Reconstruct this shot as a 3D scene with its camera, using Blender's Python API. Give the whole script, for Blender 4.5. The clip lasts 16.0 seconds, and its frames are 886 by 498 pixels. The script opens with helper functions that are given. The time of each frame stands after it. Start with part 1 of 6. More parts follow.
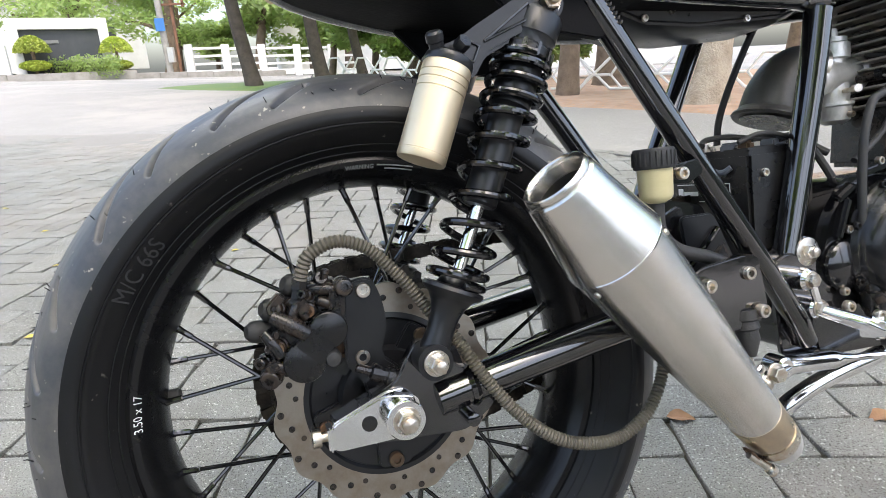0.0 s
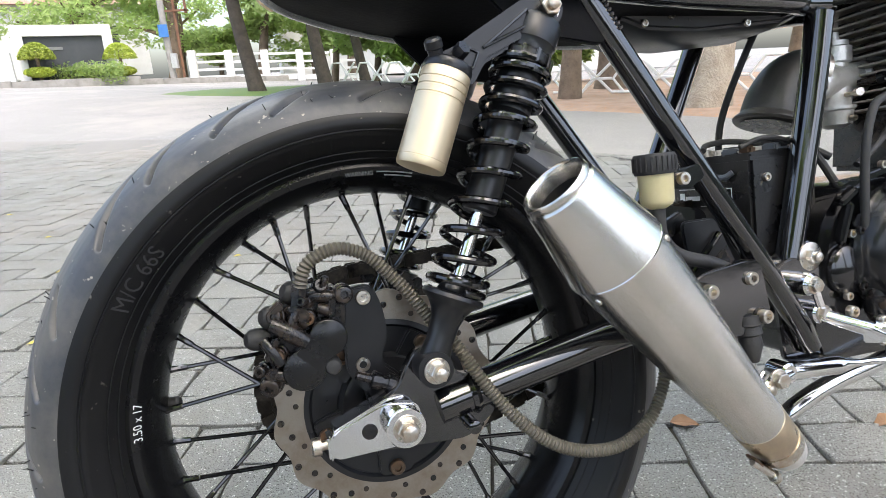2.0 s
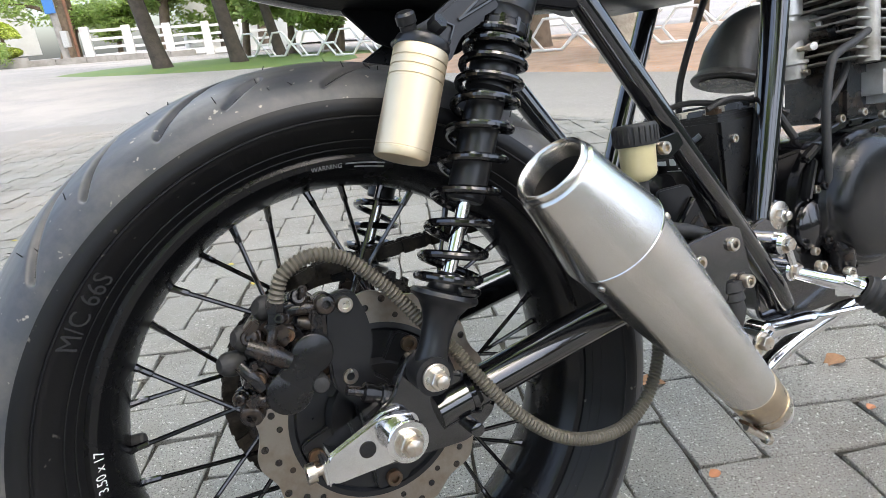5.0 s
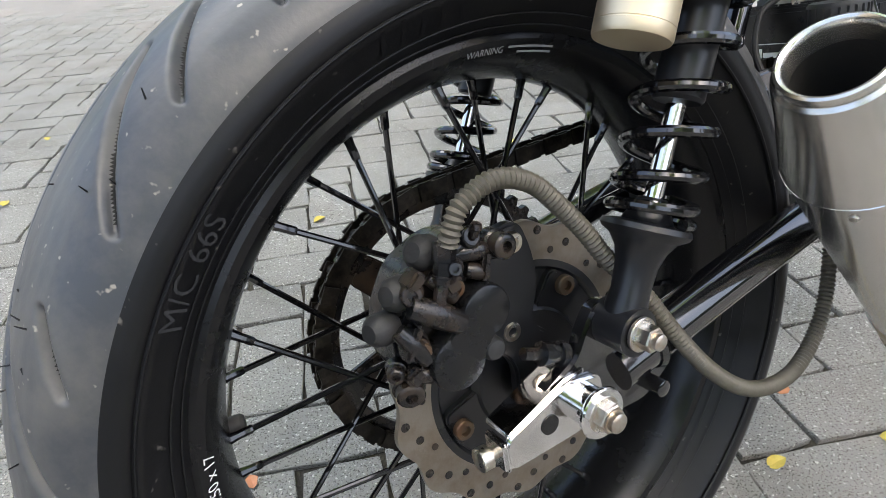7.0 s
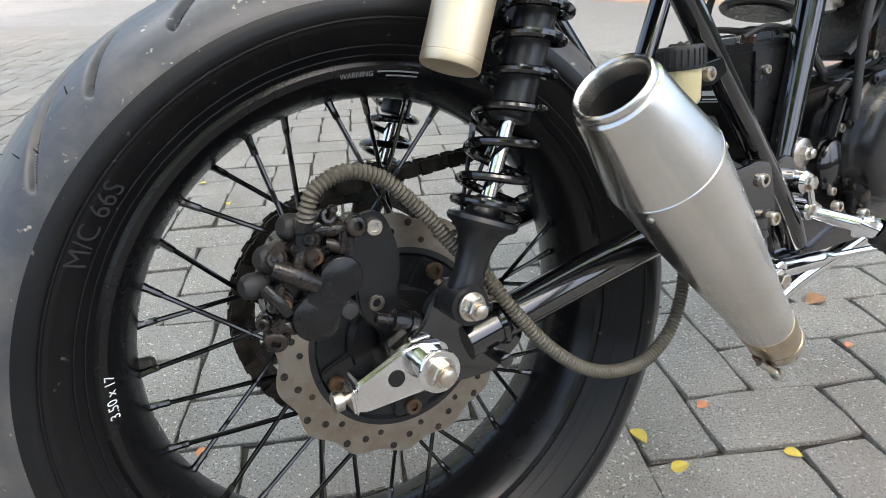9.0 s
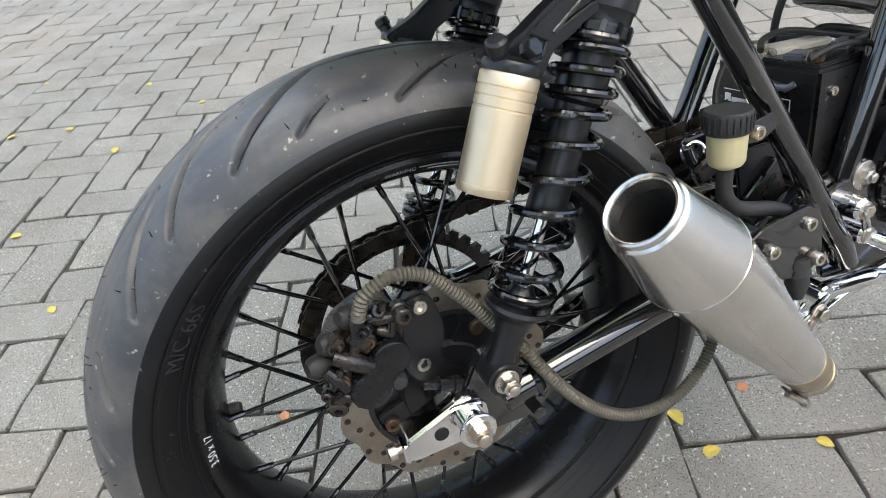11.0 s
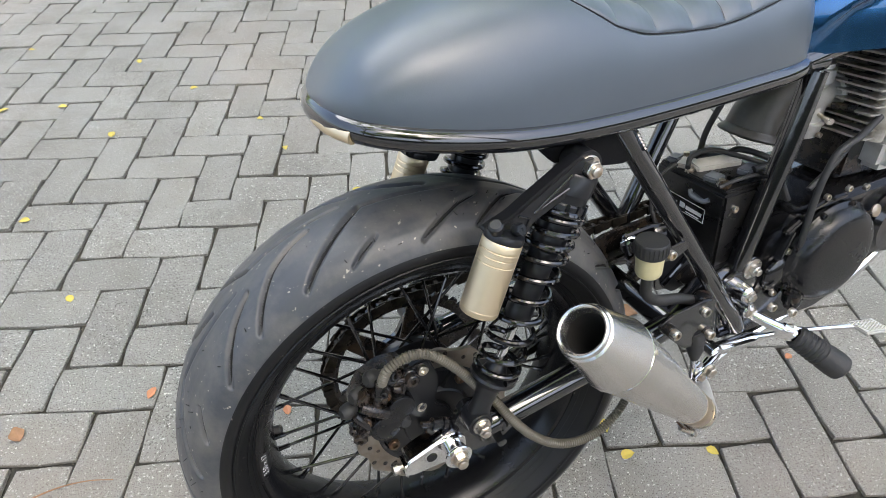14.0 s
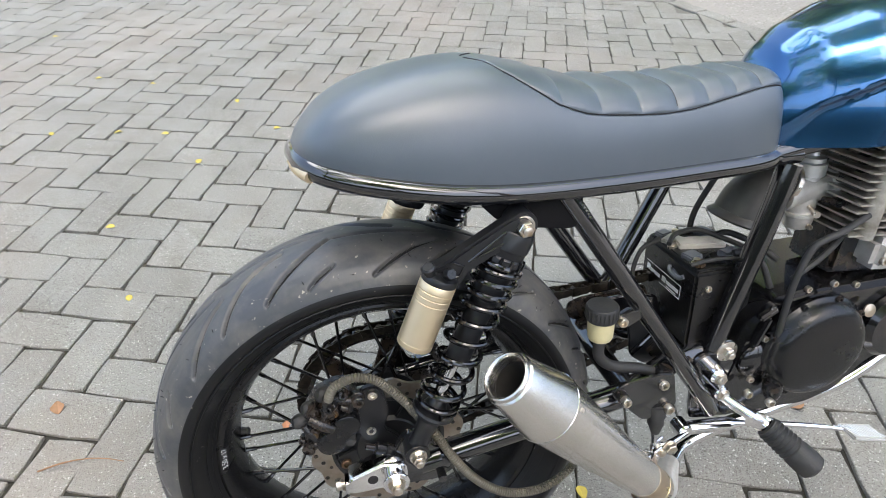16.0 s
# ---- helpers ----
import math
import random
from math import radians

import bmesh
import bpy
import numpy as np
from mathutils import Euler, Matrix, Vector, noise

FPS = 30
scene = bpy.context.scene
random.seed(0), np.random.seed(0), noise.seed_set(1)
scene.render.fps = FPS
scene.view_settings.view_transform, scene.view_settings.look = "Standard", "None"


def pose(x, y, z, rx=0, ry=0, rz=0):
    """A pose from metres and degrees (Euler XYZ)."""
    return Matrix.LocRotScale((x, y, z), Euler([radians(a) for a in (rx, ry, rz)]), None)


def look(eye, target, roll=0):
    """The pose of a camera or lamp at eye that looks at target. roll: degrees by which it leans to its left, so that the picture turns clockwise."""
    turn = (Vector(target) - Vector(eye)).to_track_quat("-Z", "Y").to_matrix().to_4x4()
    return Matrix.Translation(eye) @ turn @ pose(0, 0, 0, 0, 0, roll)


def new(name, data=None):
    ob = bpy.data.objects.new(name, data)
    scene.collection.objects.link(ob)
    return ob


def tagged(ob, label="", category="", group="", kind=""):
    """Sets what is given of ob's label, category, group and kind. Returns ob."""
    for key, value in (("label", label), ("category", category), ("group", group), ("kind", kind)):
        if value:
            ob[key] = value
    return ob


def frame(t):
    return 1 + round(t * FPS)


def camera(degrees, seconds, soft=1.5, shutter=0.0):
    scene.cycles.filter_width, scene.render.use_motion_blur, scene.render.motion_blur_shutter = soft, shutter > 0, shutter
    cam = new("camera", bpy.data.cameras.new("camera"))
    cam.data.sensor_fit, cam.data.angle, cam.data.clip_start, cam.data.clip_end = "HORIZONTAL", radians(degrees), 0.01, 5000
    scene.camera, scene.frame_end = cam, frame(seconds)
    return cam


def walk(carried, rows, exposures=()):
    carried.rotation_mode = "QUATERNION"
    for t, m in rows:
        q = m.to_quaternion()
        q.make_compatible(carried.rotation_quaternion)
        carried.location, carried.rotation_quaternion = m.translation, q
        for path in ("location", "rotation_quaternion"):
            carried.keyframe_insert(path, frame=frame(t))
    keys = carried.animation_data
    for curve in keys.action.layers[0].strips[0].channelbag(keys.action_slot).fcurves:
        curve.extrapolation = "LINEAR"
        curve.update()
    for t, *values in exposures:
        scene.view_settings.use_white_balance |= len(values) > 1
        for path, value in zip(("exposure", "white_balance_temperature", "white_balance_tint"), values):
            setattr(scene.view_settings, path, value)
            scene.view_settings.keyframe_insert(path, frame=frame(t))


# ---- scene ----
cam = camera(73.8, 16.0, 0.8, 0.15)
PATH = [
    (0, (0.8384, -0.7043, 0.6144), (0.7706, 0.2455, 0.3088), -2.55),
    (0.5, (0.8373, -0.7048, 0.6152), (0.7584, 0.2448, 0.3117), -3.00),
    (1, (0.8367, -0.7054, 0.6178), (0.7551, 0.2450, 0.3175), -3.12),
    (1.5, (0.8382, -0.7036, 0.6162), (0.7584, 0.2470, 0.3164), -3.21),
    (2, (0.8410, -0.7019, 0.6161), (0.7683, 0.2496, 0.3172), -2.85),
    (2.5, (0.8412, -0.7014, 0.6185), (0.7740, 0.2511, 0.3217), -2.94),
    (3, (0.8408, -0.7001, 0.6116), (0.7781, 0.2511, 0.3095), -2.66),
    (3.5, (0.8369, -0.6962, 0.6106), (0.7796, 0.2518, 0.2975), -2.22),
    (3.7, (0.8324, -0.7001, 0.6116), (0.7753, 0.2474, 0.2970), -1.27),
    (5.8, (0.7416, -0.5964, 0.6325), (0.8274, 0.3080, 0.2144), -6.67),
    (6, (0.7198, -0.5785, 0.6281), (0.8103, 0.3184, 0.1953), -4.00),
    (6.5, (0.6565, -0.5254, 0.6197), (0.7668, 0.3485, 0.1464), -4.87),
    (7, (0.6410, -0.5162, 0.6071), (0.7706, 0.3275, 0.0862), -3.37),
    (7.5, (0.6568, -0.5494, 0.6189), (0.7883, 0.3005, 0.1086), -1.19),
    (8, (0.6927, -0.6013, 0.6129), (0.7950, 0.2687, 0.1305), -0.32),
    (10.3, (0.7554, -0.6274, 0.6227), (0.7953, 0.2558, 0.1554), -5.78),
    (10.5, (0.7518, -0.6078, 0.6449), (0.7508, 0.2664, 0.1594), -5.25),
    (11, (0.7728, -0.5731, 0.7689), (0.7348, 0.2037, 0.1403), -6.70),
    (11.5, (0.7550, -0.5864, 0.8749), (0.7230, 0.1149, 0.1627), -4.53),
    (12, (0.7385, -0.5912, 0.9069), (0.7459, 0.0971, 0.1816), -1.92),
    (12.5, (0.7369, -0.5941, 0.9449), (0.7507, 0.0908, 0.2163), -0.74),
    (13, (0.7407, -0.6046, 0.9858), (0.7492, 0.1008, 0.2771), -0.74),
    (13.5, (0.7399, -0.6072, 0.9966), (0.7562, 0.1008, 0.2906), -0.82),
    (14, (0.7372, -0.6158, 1.0022), (0.7657, 0.1033, 0.3078), 0.20),
    (14.5, (0.7721, -0.6348, 1.0120), (0.7764, 0.1040, 0.3381), -0.01),
    (15, (0.8205, -0.6422, 1.0232), (0.7549, 0.1061, 0.3631), -0.02),
    (15.5, (0.8432, -0.6526, 1.0275), (0.7432, 0.1048, 0.3822), 0.14),
    (16, (0.8900, -0.6701, 1.0371), (0.7716, 0.1024, 0.4132), 0.22),
]
walk(cam, [(t, look(eye, target, roll)) for t, eye, target, roll in PATH], [(0.0, 1.40), (3.7, 1.40), (6.0, 1.36), (8.2, 1.34), (10.5, 1.34), (12.5, 1.25), (16.0, 1.38)])
# ---- world and light: an overcast sky over a tree-lined lane ----
world = bpy.data.worlds.new("world")
scene.world = world
world.use_nodes = True
wn = world.node_tree.nodes
sky = wn.new("ShaderNodeTexSky")
sky.sky_type, sky.sun_disc = "NISHITA", False
sky.sun_elevation, sky.sun_rotation = radians(60), radians(150)
sky.air_density, sky.dust_density = 1.0, 3.0
cloud = wn.new("ShaderNodeHueSaturation")
cloud.inputs["Saturation"].default_value = 0.85
wn["Background"].inputs[1].default_value = 0.155
world.node_tree.links.new(sky.outputs[0], cloud.inputs["Color"])
# an overcast sky is brightest overhead
where, split, lift, shade = wn.new("ShaderNodeTexCoord"), wn.new("ShaderNodeSeparateXYZ"), wn.new("ShaderNodeMapRange"), wn.new("ShaderNodeVectorMath")
shade.operation = "SCALE"
lift.inputs[3].default_value, lift.inputs[4].default_value = 0.9, 1.65
world.node_tree.links.new(where.outputs["Generated"], split.inputs[0])
world.node_tree.links.new(split.outputs[2], lift.inputs[0])
world.node_tree.links.new(cloud.outputs[0], shade.inputs[0])
world.node_tree.links.new(lift.outputs[0], shade.inputs[3])
world.node_tree.links.new(shade.outputs[0], wn["Background"].inputs[0])
sun_data = bpy.data.lights.new("sun", "SUN")
sun_data.energy, sun_data.angle, sun_data.color = 1.2, radians(50), (1.0, 0.975, 0.94)
sun = new("sun", sun_data)
sun.matrix_world = look((0, 0, 10), (1.2, -2.0, 5.2))
# ---- materials ----
def material(name, colour, rough=0.5, metal=0.0, second=None, scale=8.0, amount=0.5, grain=120.0, bump=0.15, coat=0.0,
             rough_var=0.15, obj_random=0.0, speck=None, speck_scale=300.0, speck_cut=0.62, depth=0.002, world=False, dark_speck=None):
    """A surface with two scales of variation: broad blotches towards the second colour, and fine grain in roughness and relief."""
    m = bpy.data.materials.new(name)
    m.use_nodes = True
    nt = m.node_tree
    n, l = nt.nodes, nt.links
    b = n["Principled BSDF"]
    tc = n.new("ShaderNodeNewGeometry" if world else "ShaderNodeTexCoord")
    place = tc.outputs["Position" if world else "Object"]
    big = n.new("ShaderNodeTexNoise")
    big.inputs["Scale"].default_value, big.inputs["Detail"].default_value, big.inputs["Roughness"].default_value = scale, 6, 0.65
    l.new(place, big.inputs["Vector"])
    fine = n.new("ShaderNodeTexNoise")
    fine.inputs["Scale"].default_value, fine.inputs["Detail"].default_value = grain, 4
    l.new(place, fine.inputs["Vector"])
    second = second or tuple(c * 0.7 for c in colour)
    ramp = n.new("ShaderNodeMapRange")
    ramp.inputs[1].default_value, ramp.inputs[2].default_value = 0.42, 0.68
    ramp.inputs[3].default_value, ramp.inputs[4].default_value = 0.0, amount
    l.new(big.outputs[0], ramp.inputs[0])
    mix = n.new("ShaderNodeMix")
    mix.data_type = "RGBA"
    mix.inputs[6].default_value, mix.inputs[7].default_value = (*colour, 1), (*second, 1)
    l.new(ramp.outputs[0], mix.inputs[0])
    out = mix.outputs[2]
    if speck:
        sp = n.new("ShaderNodeTexNoise")
        sp.inputs["Scale"].default_value, sp.inputs["Detail"].default_value = speck_scale, 2
        l.new(place, sp.inputs["Vector"])
        cut = n.new("ShaderNodeMapRange")
        cut.inputs[1].default_value, cut.inputs[2].default_value = speck_cut, speck_cut + 0.06
        l.new(sp.outputs[0], cut.inputs[0])
        mx = n.new("ShaderNodeMix")
        mx.data_type = "RGBA"
        mx.inputs[7].default_value = (*speck, 1)
        l.new(out, mx.inputs[6])
        l.new(cut.outputs[0], mx.inputs[0])
        out = mx.outputs[2]
    if dark_speck:
        cut2 = n.new("ShaderNodeMapRange")
        cut2.inputs[1].default_value, cut2.inputs[2].default_value = 0.44, 0.37
        l.new(fine.outputs[0], cut2.inputs[0])
        mx2 = n.new("ShaderNodeMix")
        mx2.data_type = "RGBA"
        mx2.inputs[7].default_value = (*dark_speck, 1)
        l.new(out, mx2.inputs[6])
        l.new(cut2.outputs[0], mx2.inputs[0])
        out = mx2.outputs[2]
    if obj_random:
        info = n.new("ShaderNodeObjectInfo")
        r = n.new("ShaderNodeMapRange")
        r.inputs[3].default_value, r.inputs[4].default_value = 1 - obj_random, 1 + obj_random
        l.new(info.outputs["Random"], r.inputs[0])
        geo = n.new("ShaderNodeNewGeometry")
        r2 = n.new("ShaderNodeMapRange")
        r2.inputs[3].default_value, r2.inputs[4].default_value = 1 - obj_random, 1 + obj_random
        l.new(geo.outputs["Random Per Island"], r2.inputs[0])
        mul = n.new("ShaderNodeMath")
        mul.operation = "MULTIPLY"
        l.new(r.outputs[0], mul.inputs[0])
        l.new(r2.outputs[0], mul.inputs[1])
        hsv = n.new("ShaderNodeHueSaturation")
        l.new(mul.outputs[0], hsv.inputs["Value"])
        l.new(out, hsv.inputs["Color"])
        out = hsv.outputs[0]
    l.new(out, b.inputs["Base Color"])
    rr = n.new("ShaderNodeMapRange")
    rr.inputs[3].default_value, rr.inputs[4].default_value = max(0.02, rough - rough_var), min(1.0, rough + rough_var)
    l.new(big.outputs[0], rr.inputs[0])
    l.new(rr.outputs[0], b.inputs["Roughness"])
    b.inputs["Metallic"].default_value = metal
    b.inputs["Coat Weight"].default_value = coat
    b.inputs["Coat Roughness"].default_value = 0.05
    if bump:
        bp = n.new("ShaderNodeBump")
        bp.inputs["Strength"].default_value, bp.inputs["Distance"].default_value = bump, depth
        l.new(fine.outputs[0], bp.inputs["Height"])
        l.new(bp.outputs[0], b.inputs["Normal"])
    return m


TREAD = material("worn_tread_rubber", (0.046, 0.049, 0.054), 0.42, 0, (0.102, 0.096, 0.088), 17, 1.0, 240, 0.14, speck=(0.30, 0.275, 0.23), speck_scale=150, speck_cut=0.69, depth=0.001, rough_var=0.20)
# Clean rubber black that also paints the shade deep in the tread grooves.
GROOVE_SHADE = material("groove_shade_rubber", (0.008, 0.008, 0.008), 0.9, 0, None, 20, 0.4, 300, 0.1)
MATT_BLACK = material("matt_black_underside", (0.005, 0.005, 0.006), 0.7, 0, (0.010, 0.009, 0.008), 12, 0.5, 200, 0.2)
MATT_BLACK.node_tree.nodes["Principled BSDF"].inputs["Specular IOR Level"].default_value = 0.12

SIDEWALL = material("sidewall_rubber", (0.005, 0.005, 0.0056), 0.42, 0, (0.012, 0.0115, 0.011), 14, 0.5, 400, 0.08, depth=0.001, speck=(0.12, 0.11, 0.095), speck_scale=110, speck_cut=0.71)
SIDEWALL.node_tree.nodes["Principled BSDF"].inputs["Specular IOR Level"].default_value = 0.34
RIM_BLACK = material("black_rim_paint", (0.005, 0.005, 0.0055), 0.26, 0, (0.010, 0.010, 0.010), 10, 0.6, 200, 0.05)
RIM_BLACK.node_tree.nodes["Principled BSDF"].inputs["Specular IOR Level"].default_value = 0.34
FRAME_BLACK = material("gloss_black_frame_paint", (0.004, 0.004, 0.005), 0.09, 0, (0.010, 0.010, 0.010), 30, 0.5, 34, 0.10, coat=1.0, depth=0.003, rough_var=0.04)
FRAME_BLACK.node_tree.nodes["Principled BSDF"].inputs["Specular IOR Level"].default_value = 0.75
SATIN_BLACK = material("satin_black_alloy", (0.009, 0.0095, 0.011), 0.32, 0, (0.015, 0.015, 0.016), 25, 0.5, 500, 0.06, depth=0.001)
GRIMY_BLACK = material("grimy_black_casting", (0.008, 0.0085, 0.0095), 0.27, 0.0, (0.080, 0.050, 0.028), 55, 0.45, 260, 0.2, rough_var=0.18, depth=0.001)
SPRING_BLACK = material("spring_black", (0.004, 0.004, 0.0045), 0.12, 0, None, 30, 0.4, 300, 0.05, coat=0.8)
CHROME = material("chrome", (0.82, 0.82, 0.83), 0.1, 1, (0.6, 0.57, 0.52), 40, 0.4, 300, 0.04, rough_var=0.06)
ZINC = material("zinc_nut", (0.66, 0.63, 0.57), 0.30, 1, (0.45, 0.30, 0.17), 80, 0.7, 400, 0.1)
DISC_STEEL = material("brake_disc_steel", (0.36, 0.325, 0.28), 0.36, 1, (0.24, 0.18, 0.13), 35, 0.7, 500, 0.12)
GOLD = material("champagne_anodised", (0.78, 0.645, 0.445), 0.47, 1, (0.72, 0.59, 0.40), 30, 0.4, 300, 0.03, rough_var=0.05)
# Soot in the silencer bore; also the painted shade of the eyelet hole.
SOOT_HOLE_SHADE = material("soot_and_hole_shade", (0.012, 0.011, 0.010), 0.75, 0, (0.03, 0.025, 0.02), 20, 0.5, 200, 0.2)
TINTED = material("heat_tinted_steel", (0.60, 0.50, 0.36), 0.32, 1, (0.42, 0.34, 0.30), 25, 0.7, 300, 0.06)
HOSE = material("braided_grey_hose", (0.115, 0.102, 0.076), 0.5, 0, (0.065, 0.056, 0.042), 40, 0.6, 300, 0.2)
CHAIN = material("oily_chain", (0.02, 0.018, 0.015), 0.45, 0.6, (0.10, 0.08, 0.06), 90, 0.6, 300, 0.2)
BATTERY = material("battery_plastic", (0.006, 0.006, 0.0065), 0.3, 0, (0.030, 0.026, 0.021), 22, 0.42, 300, 0.15, speck=(0.16, 0.14, 0.11), speck_scale=90, speck_cut=0.70)
DARK_RUBBER = material("dark_rubber", (0.02, 0.02, 0.02), 0.6, 0, (0.05, 0.045, 0.04), 30, 0.5, 300, 0.25)
CAP_RUBBER = material("dusty_intake_rubber", (0.050, 0.047, 0.042), 0.42, 0, (0.10, 0.092, 0.078), 16, 0.7, 200, 0.15)
RESERVOIR = material("yellowed_plastic", (0.62, 0.55, 0.32), 0.35, 0, (0.5, 0.42, 0.2), 20, 0.5, 300, 0.02)
ALLOY = material("dull_cast_alloy", (0.70, 0.69, 0.67), 0.36, 0.6, (0.44, 0.41, 0.37), 30, 0.6, 300, 0.25)
FIN_ALLOY = material("stained_cast_fins", (0.44, 0.415, 0.37), 0.36, 0.55, (0.17, 0.15, 0.12), 26, 0.8, 300, 0.3)
ENGINE_BLACK = material("black_engine_paint", (0.006, 0.006, 0.007), 0.17, 0, (0.016, 0.015, 0.014), 12, 0.5, 250, 0.05, depth=0.001, coat=0.6)
LEATHER = material("black_leatherette", (0.047, 0.063, 0.081), 0.40, 0, (0.066, 0.082, 0.103), 6, 0.6, 700, 0.15, rough_var=0.08, depth=0.0006, coat=0.8)
LEATHER.node_tree.nodes["Principled BSDF"].inputs["Coat Roughness"].default_value = 0.42
LEATHER.node_tree.nodes["Principled BSDF"].inputs["Specular IOR Level"].default_value = 0.7
THREAD = material("seam_thread", (0.01, 0.01, 0.012), 0.8, 0, None, 200, 0.5, 900, 0.3)
TANK_BLUE = material("metallic_blue_paint", (0.024, 0.108, 0.255), 0.17, 0.9, (0.034, 0.140, 0.31), 12, 0.5, 600, 0.02, coat=1.0, rough_var=0.04)
TANK_BLUE.node_tree.nodes["Principled BSDF"].inputs["Coat Roughness"].default_value = 0.015
RIM_PRINT = material("faded_rim_print", (0.42, 0.42, 0.42), 0.6, 0, None, 60, 0.3, 300, 0.0)
COVER_BLACK = material("satin_cover_black", (0.006, 0.0063, 0.0070), 0.24, 0, (0.013, 0.0125, 0.012), 20, 0.4, 300, 0.05, depth=0.001)
COVER_BLACK.node_tree.nodes["Principled BSDF"].inputs["Specular IOR Level"].default_value = 0.42
RUSTY_BOLT = material("rusty_bolt", (0.12, 0.085, 0.055), 0.42, 0.5, (0.14, 0.065, 0.03), 60, 0.9, 300, 0.2)
PALE_PLASTIC = material("pale_plastic", (0.52, 0.50, 0.45), 0.5, 0, (0.3, 0.28, 0.24), 25, 0.6, 300, 0.1)
GREY_PLASTIC = material("grey_plastic", (0.13, 0.14, 0.16), 0.4, 0, (0.07, 0.07, 0.07), 40, 0.6, 300, 0.1)
WHITE_PRINT = material("white_print", (0.85, 0.85, 0.83), 0.6, 0, None, 60, 0.2, 300, 0.0)
GREY_PRINT = material("faint_moulded_lettering", (0.035, 0.035, 0.036), 0.65, 0, None, 60, 0.3, 300, 0.0)
STEEL = None


def brushed_steel():
    """Stainless steel with fine turned lines round the object's z axis."""
    m = material("brushed_stainless", (0.76, 0.74, 0.70), 0.24, 1, (0.62, 0.585, 0.53), 9, 0.7, 300, 0.0, rough_var=0.06)
    n, l = m.node_tree.nodes, m.node_tree.links
    tc = n.new("ShaderNodeTexCoord")
    mp = n.new("ShaderNodeMapping")
    mp.inputs["Scale"].default_value = (4, 4, 1100)
    ns = n.new("ShaderNodeTexNoise")
    ns.inputs["Scale"].default_value, ns.inputs["Detail"].default_value = 1.0, 3
    bp = n.new("ShaderNodeBump")
    bp.inputs["Strength"].default_value, bp.inputs["Distance"].default_value = 0.12, 0.0006
    l.new(tc.outputs["Object"], mp.inputs["Vector"])
    l.new(mp.outputs[0], ns.inputs["Vector"])
    l.new(ns.outputs[0], bp.inputs["Height"])
    l.new(bp.outputs[0], n["Principled BSDF"].inputs["Normal"])
    lay = n.new("ShaderNodeTangent")
    lay.direction_type, lay.axis = "RADIAL", "Z"
    l.new(lay.outputs[0], n["Principled BSDF"].inputs["Tangent"])
    n["Principled BSDF"].inputs["Anisotropic"].default_value = 0.85
    n["Principled BSDF"].inputs["Anisotropic Rotation"].default_value = 0.25
    return m


STEEL = brushed_steel()
PAVER = material("concrete_paver", (0.282, 0.275, 0.250), 0.85, 0, (0.208, 0.197, 0.171), 4, 0.85, 380, 1.0, obj_random=0.07, speck=(0.64, 0.62, 0.57), speck_scale=210, speck_cut=0.625, depth=0.005, world=True, dark_speck=(0.085, 0.079, 0.066))


def dusty(m, colour, scale, low, high, most):
    """Broad patches of dust drifted over a surface, at the scale of metres."""
    n, l = m.node_tree.nodes, m.node_tree.links
    b = n["Principled BSDF"]
    under = b.inputs["Base Color"].links[0].from_socket
    place, drift = n.new("ShaderNodeNewGeometry"), n.new("ShaderNodeTexNoise")
    drift.inputs["Scale"].default_value, drift.inputs["Detail"].default_value, drift.inputs["Roughness"].default_value = scale, 5, 0.6
    l.new(place.outputs["Position"], drift.inputs["Vector"])
    share = n.new("ShaderNodeMapRange")
    share.inputs[1].default_value, share.inputs[2].default_value, share.inputs[4].default_value = low, high, most
    l.new(drift.outputs[0], share.inputs[0])
    mix = n.new("ShaderNodeMix")
    mix.data_type = "RGBA"
    mix.inputs[7].default_value = (*colour, 1)
    l.new(share.outputs[0], mix.inputs[0])
    l.new(under, mix.inputs[6])
    l.new(mix.outputs[2], b.inputs["Base Color"])


dusty(PAVER, (0.36, 0.30, 0.255), 0.55, 0.46, 0.66, 0.55)
def fill_with_dust(m, colour, start, end):
    """Soil that turns to pale road dust where it lies up to the level of the paving."""
    n, l = m.node_tree.nodes, m.node_tree.links
    b = n["Principled BSDF"]
    under = b.inputs["Base Color"].links[0].from_socket
    place, split, share, mix = n.new("ShaderNodeNewGeometry"), n.new("ShaderNodeSeparateXYZ"), n.new("ShaderNodeMapRange"), n.new("ShaderNodeMix")
    share.inputs[1].default_value, share.inputs[2].default_value = start, end
    mix.data_type = "RGBA"
    mix.inputs[7].default_value = (*colour, 1)
    l.new(place.outputs["Position"], split.inputs[0])
    l.new(split.outputs[1], share.inputs[0])
    l.new(share.outputs[0], mix.inputs[0])
    l.new(under, mix.inputs[6])
    l.new(mix.outputs[2], b.inputs["Base Color"])


JOINT = material("joint_soil", (0.028, 0.025, 0.019), 0.95, 0, (0.075, 0.067, 0.048), 9, 0.8, 300, 0.8, world=True, depth=0.006)
fill_with_dust(JOINT, (0.25, 0.232, 0.21), 2.0, 4.0)
ROAD = material("pale_road", (0.235, 0.222, 0.205), 0.85, 0, (0.285, 0.268, 0.25), 0.8, 0.9, 80, 0.3, world=True, speck=(0.38, 0.365, 0.345), speck_scale=60, speck_cut=0.60, dark_speck=(0.14, 0.13, 0.115))
dusty(ROAD, (0.33, 0.30, 0.27), 0.35, 0.50, 0.62, 0.8)
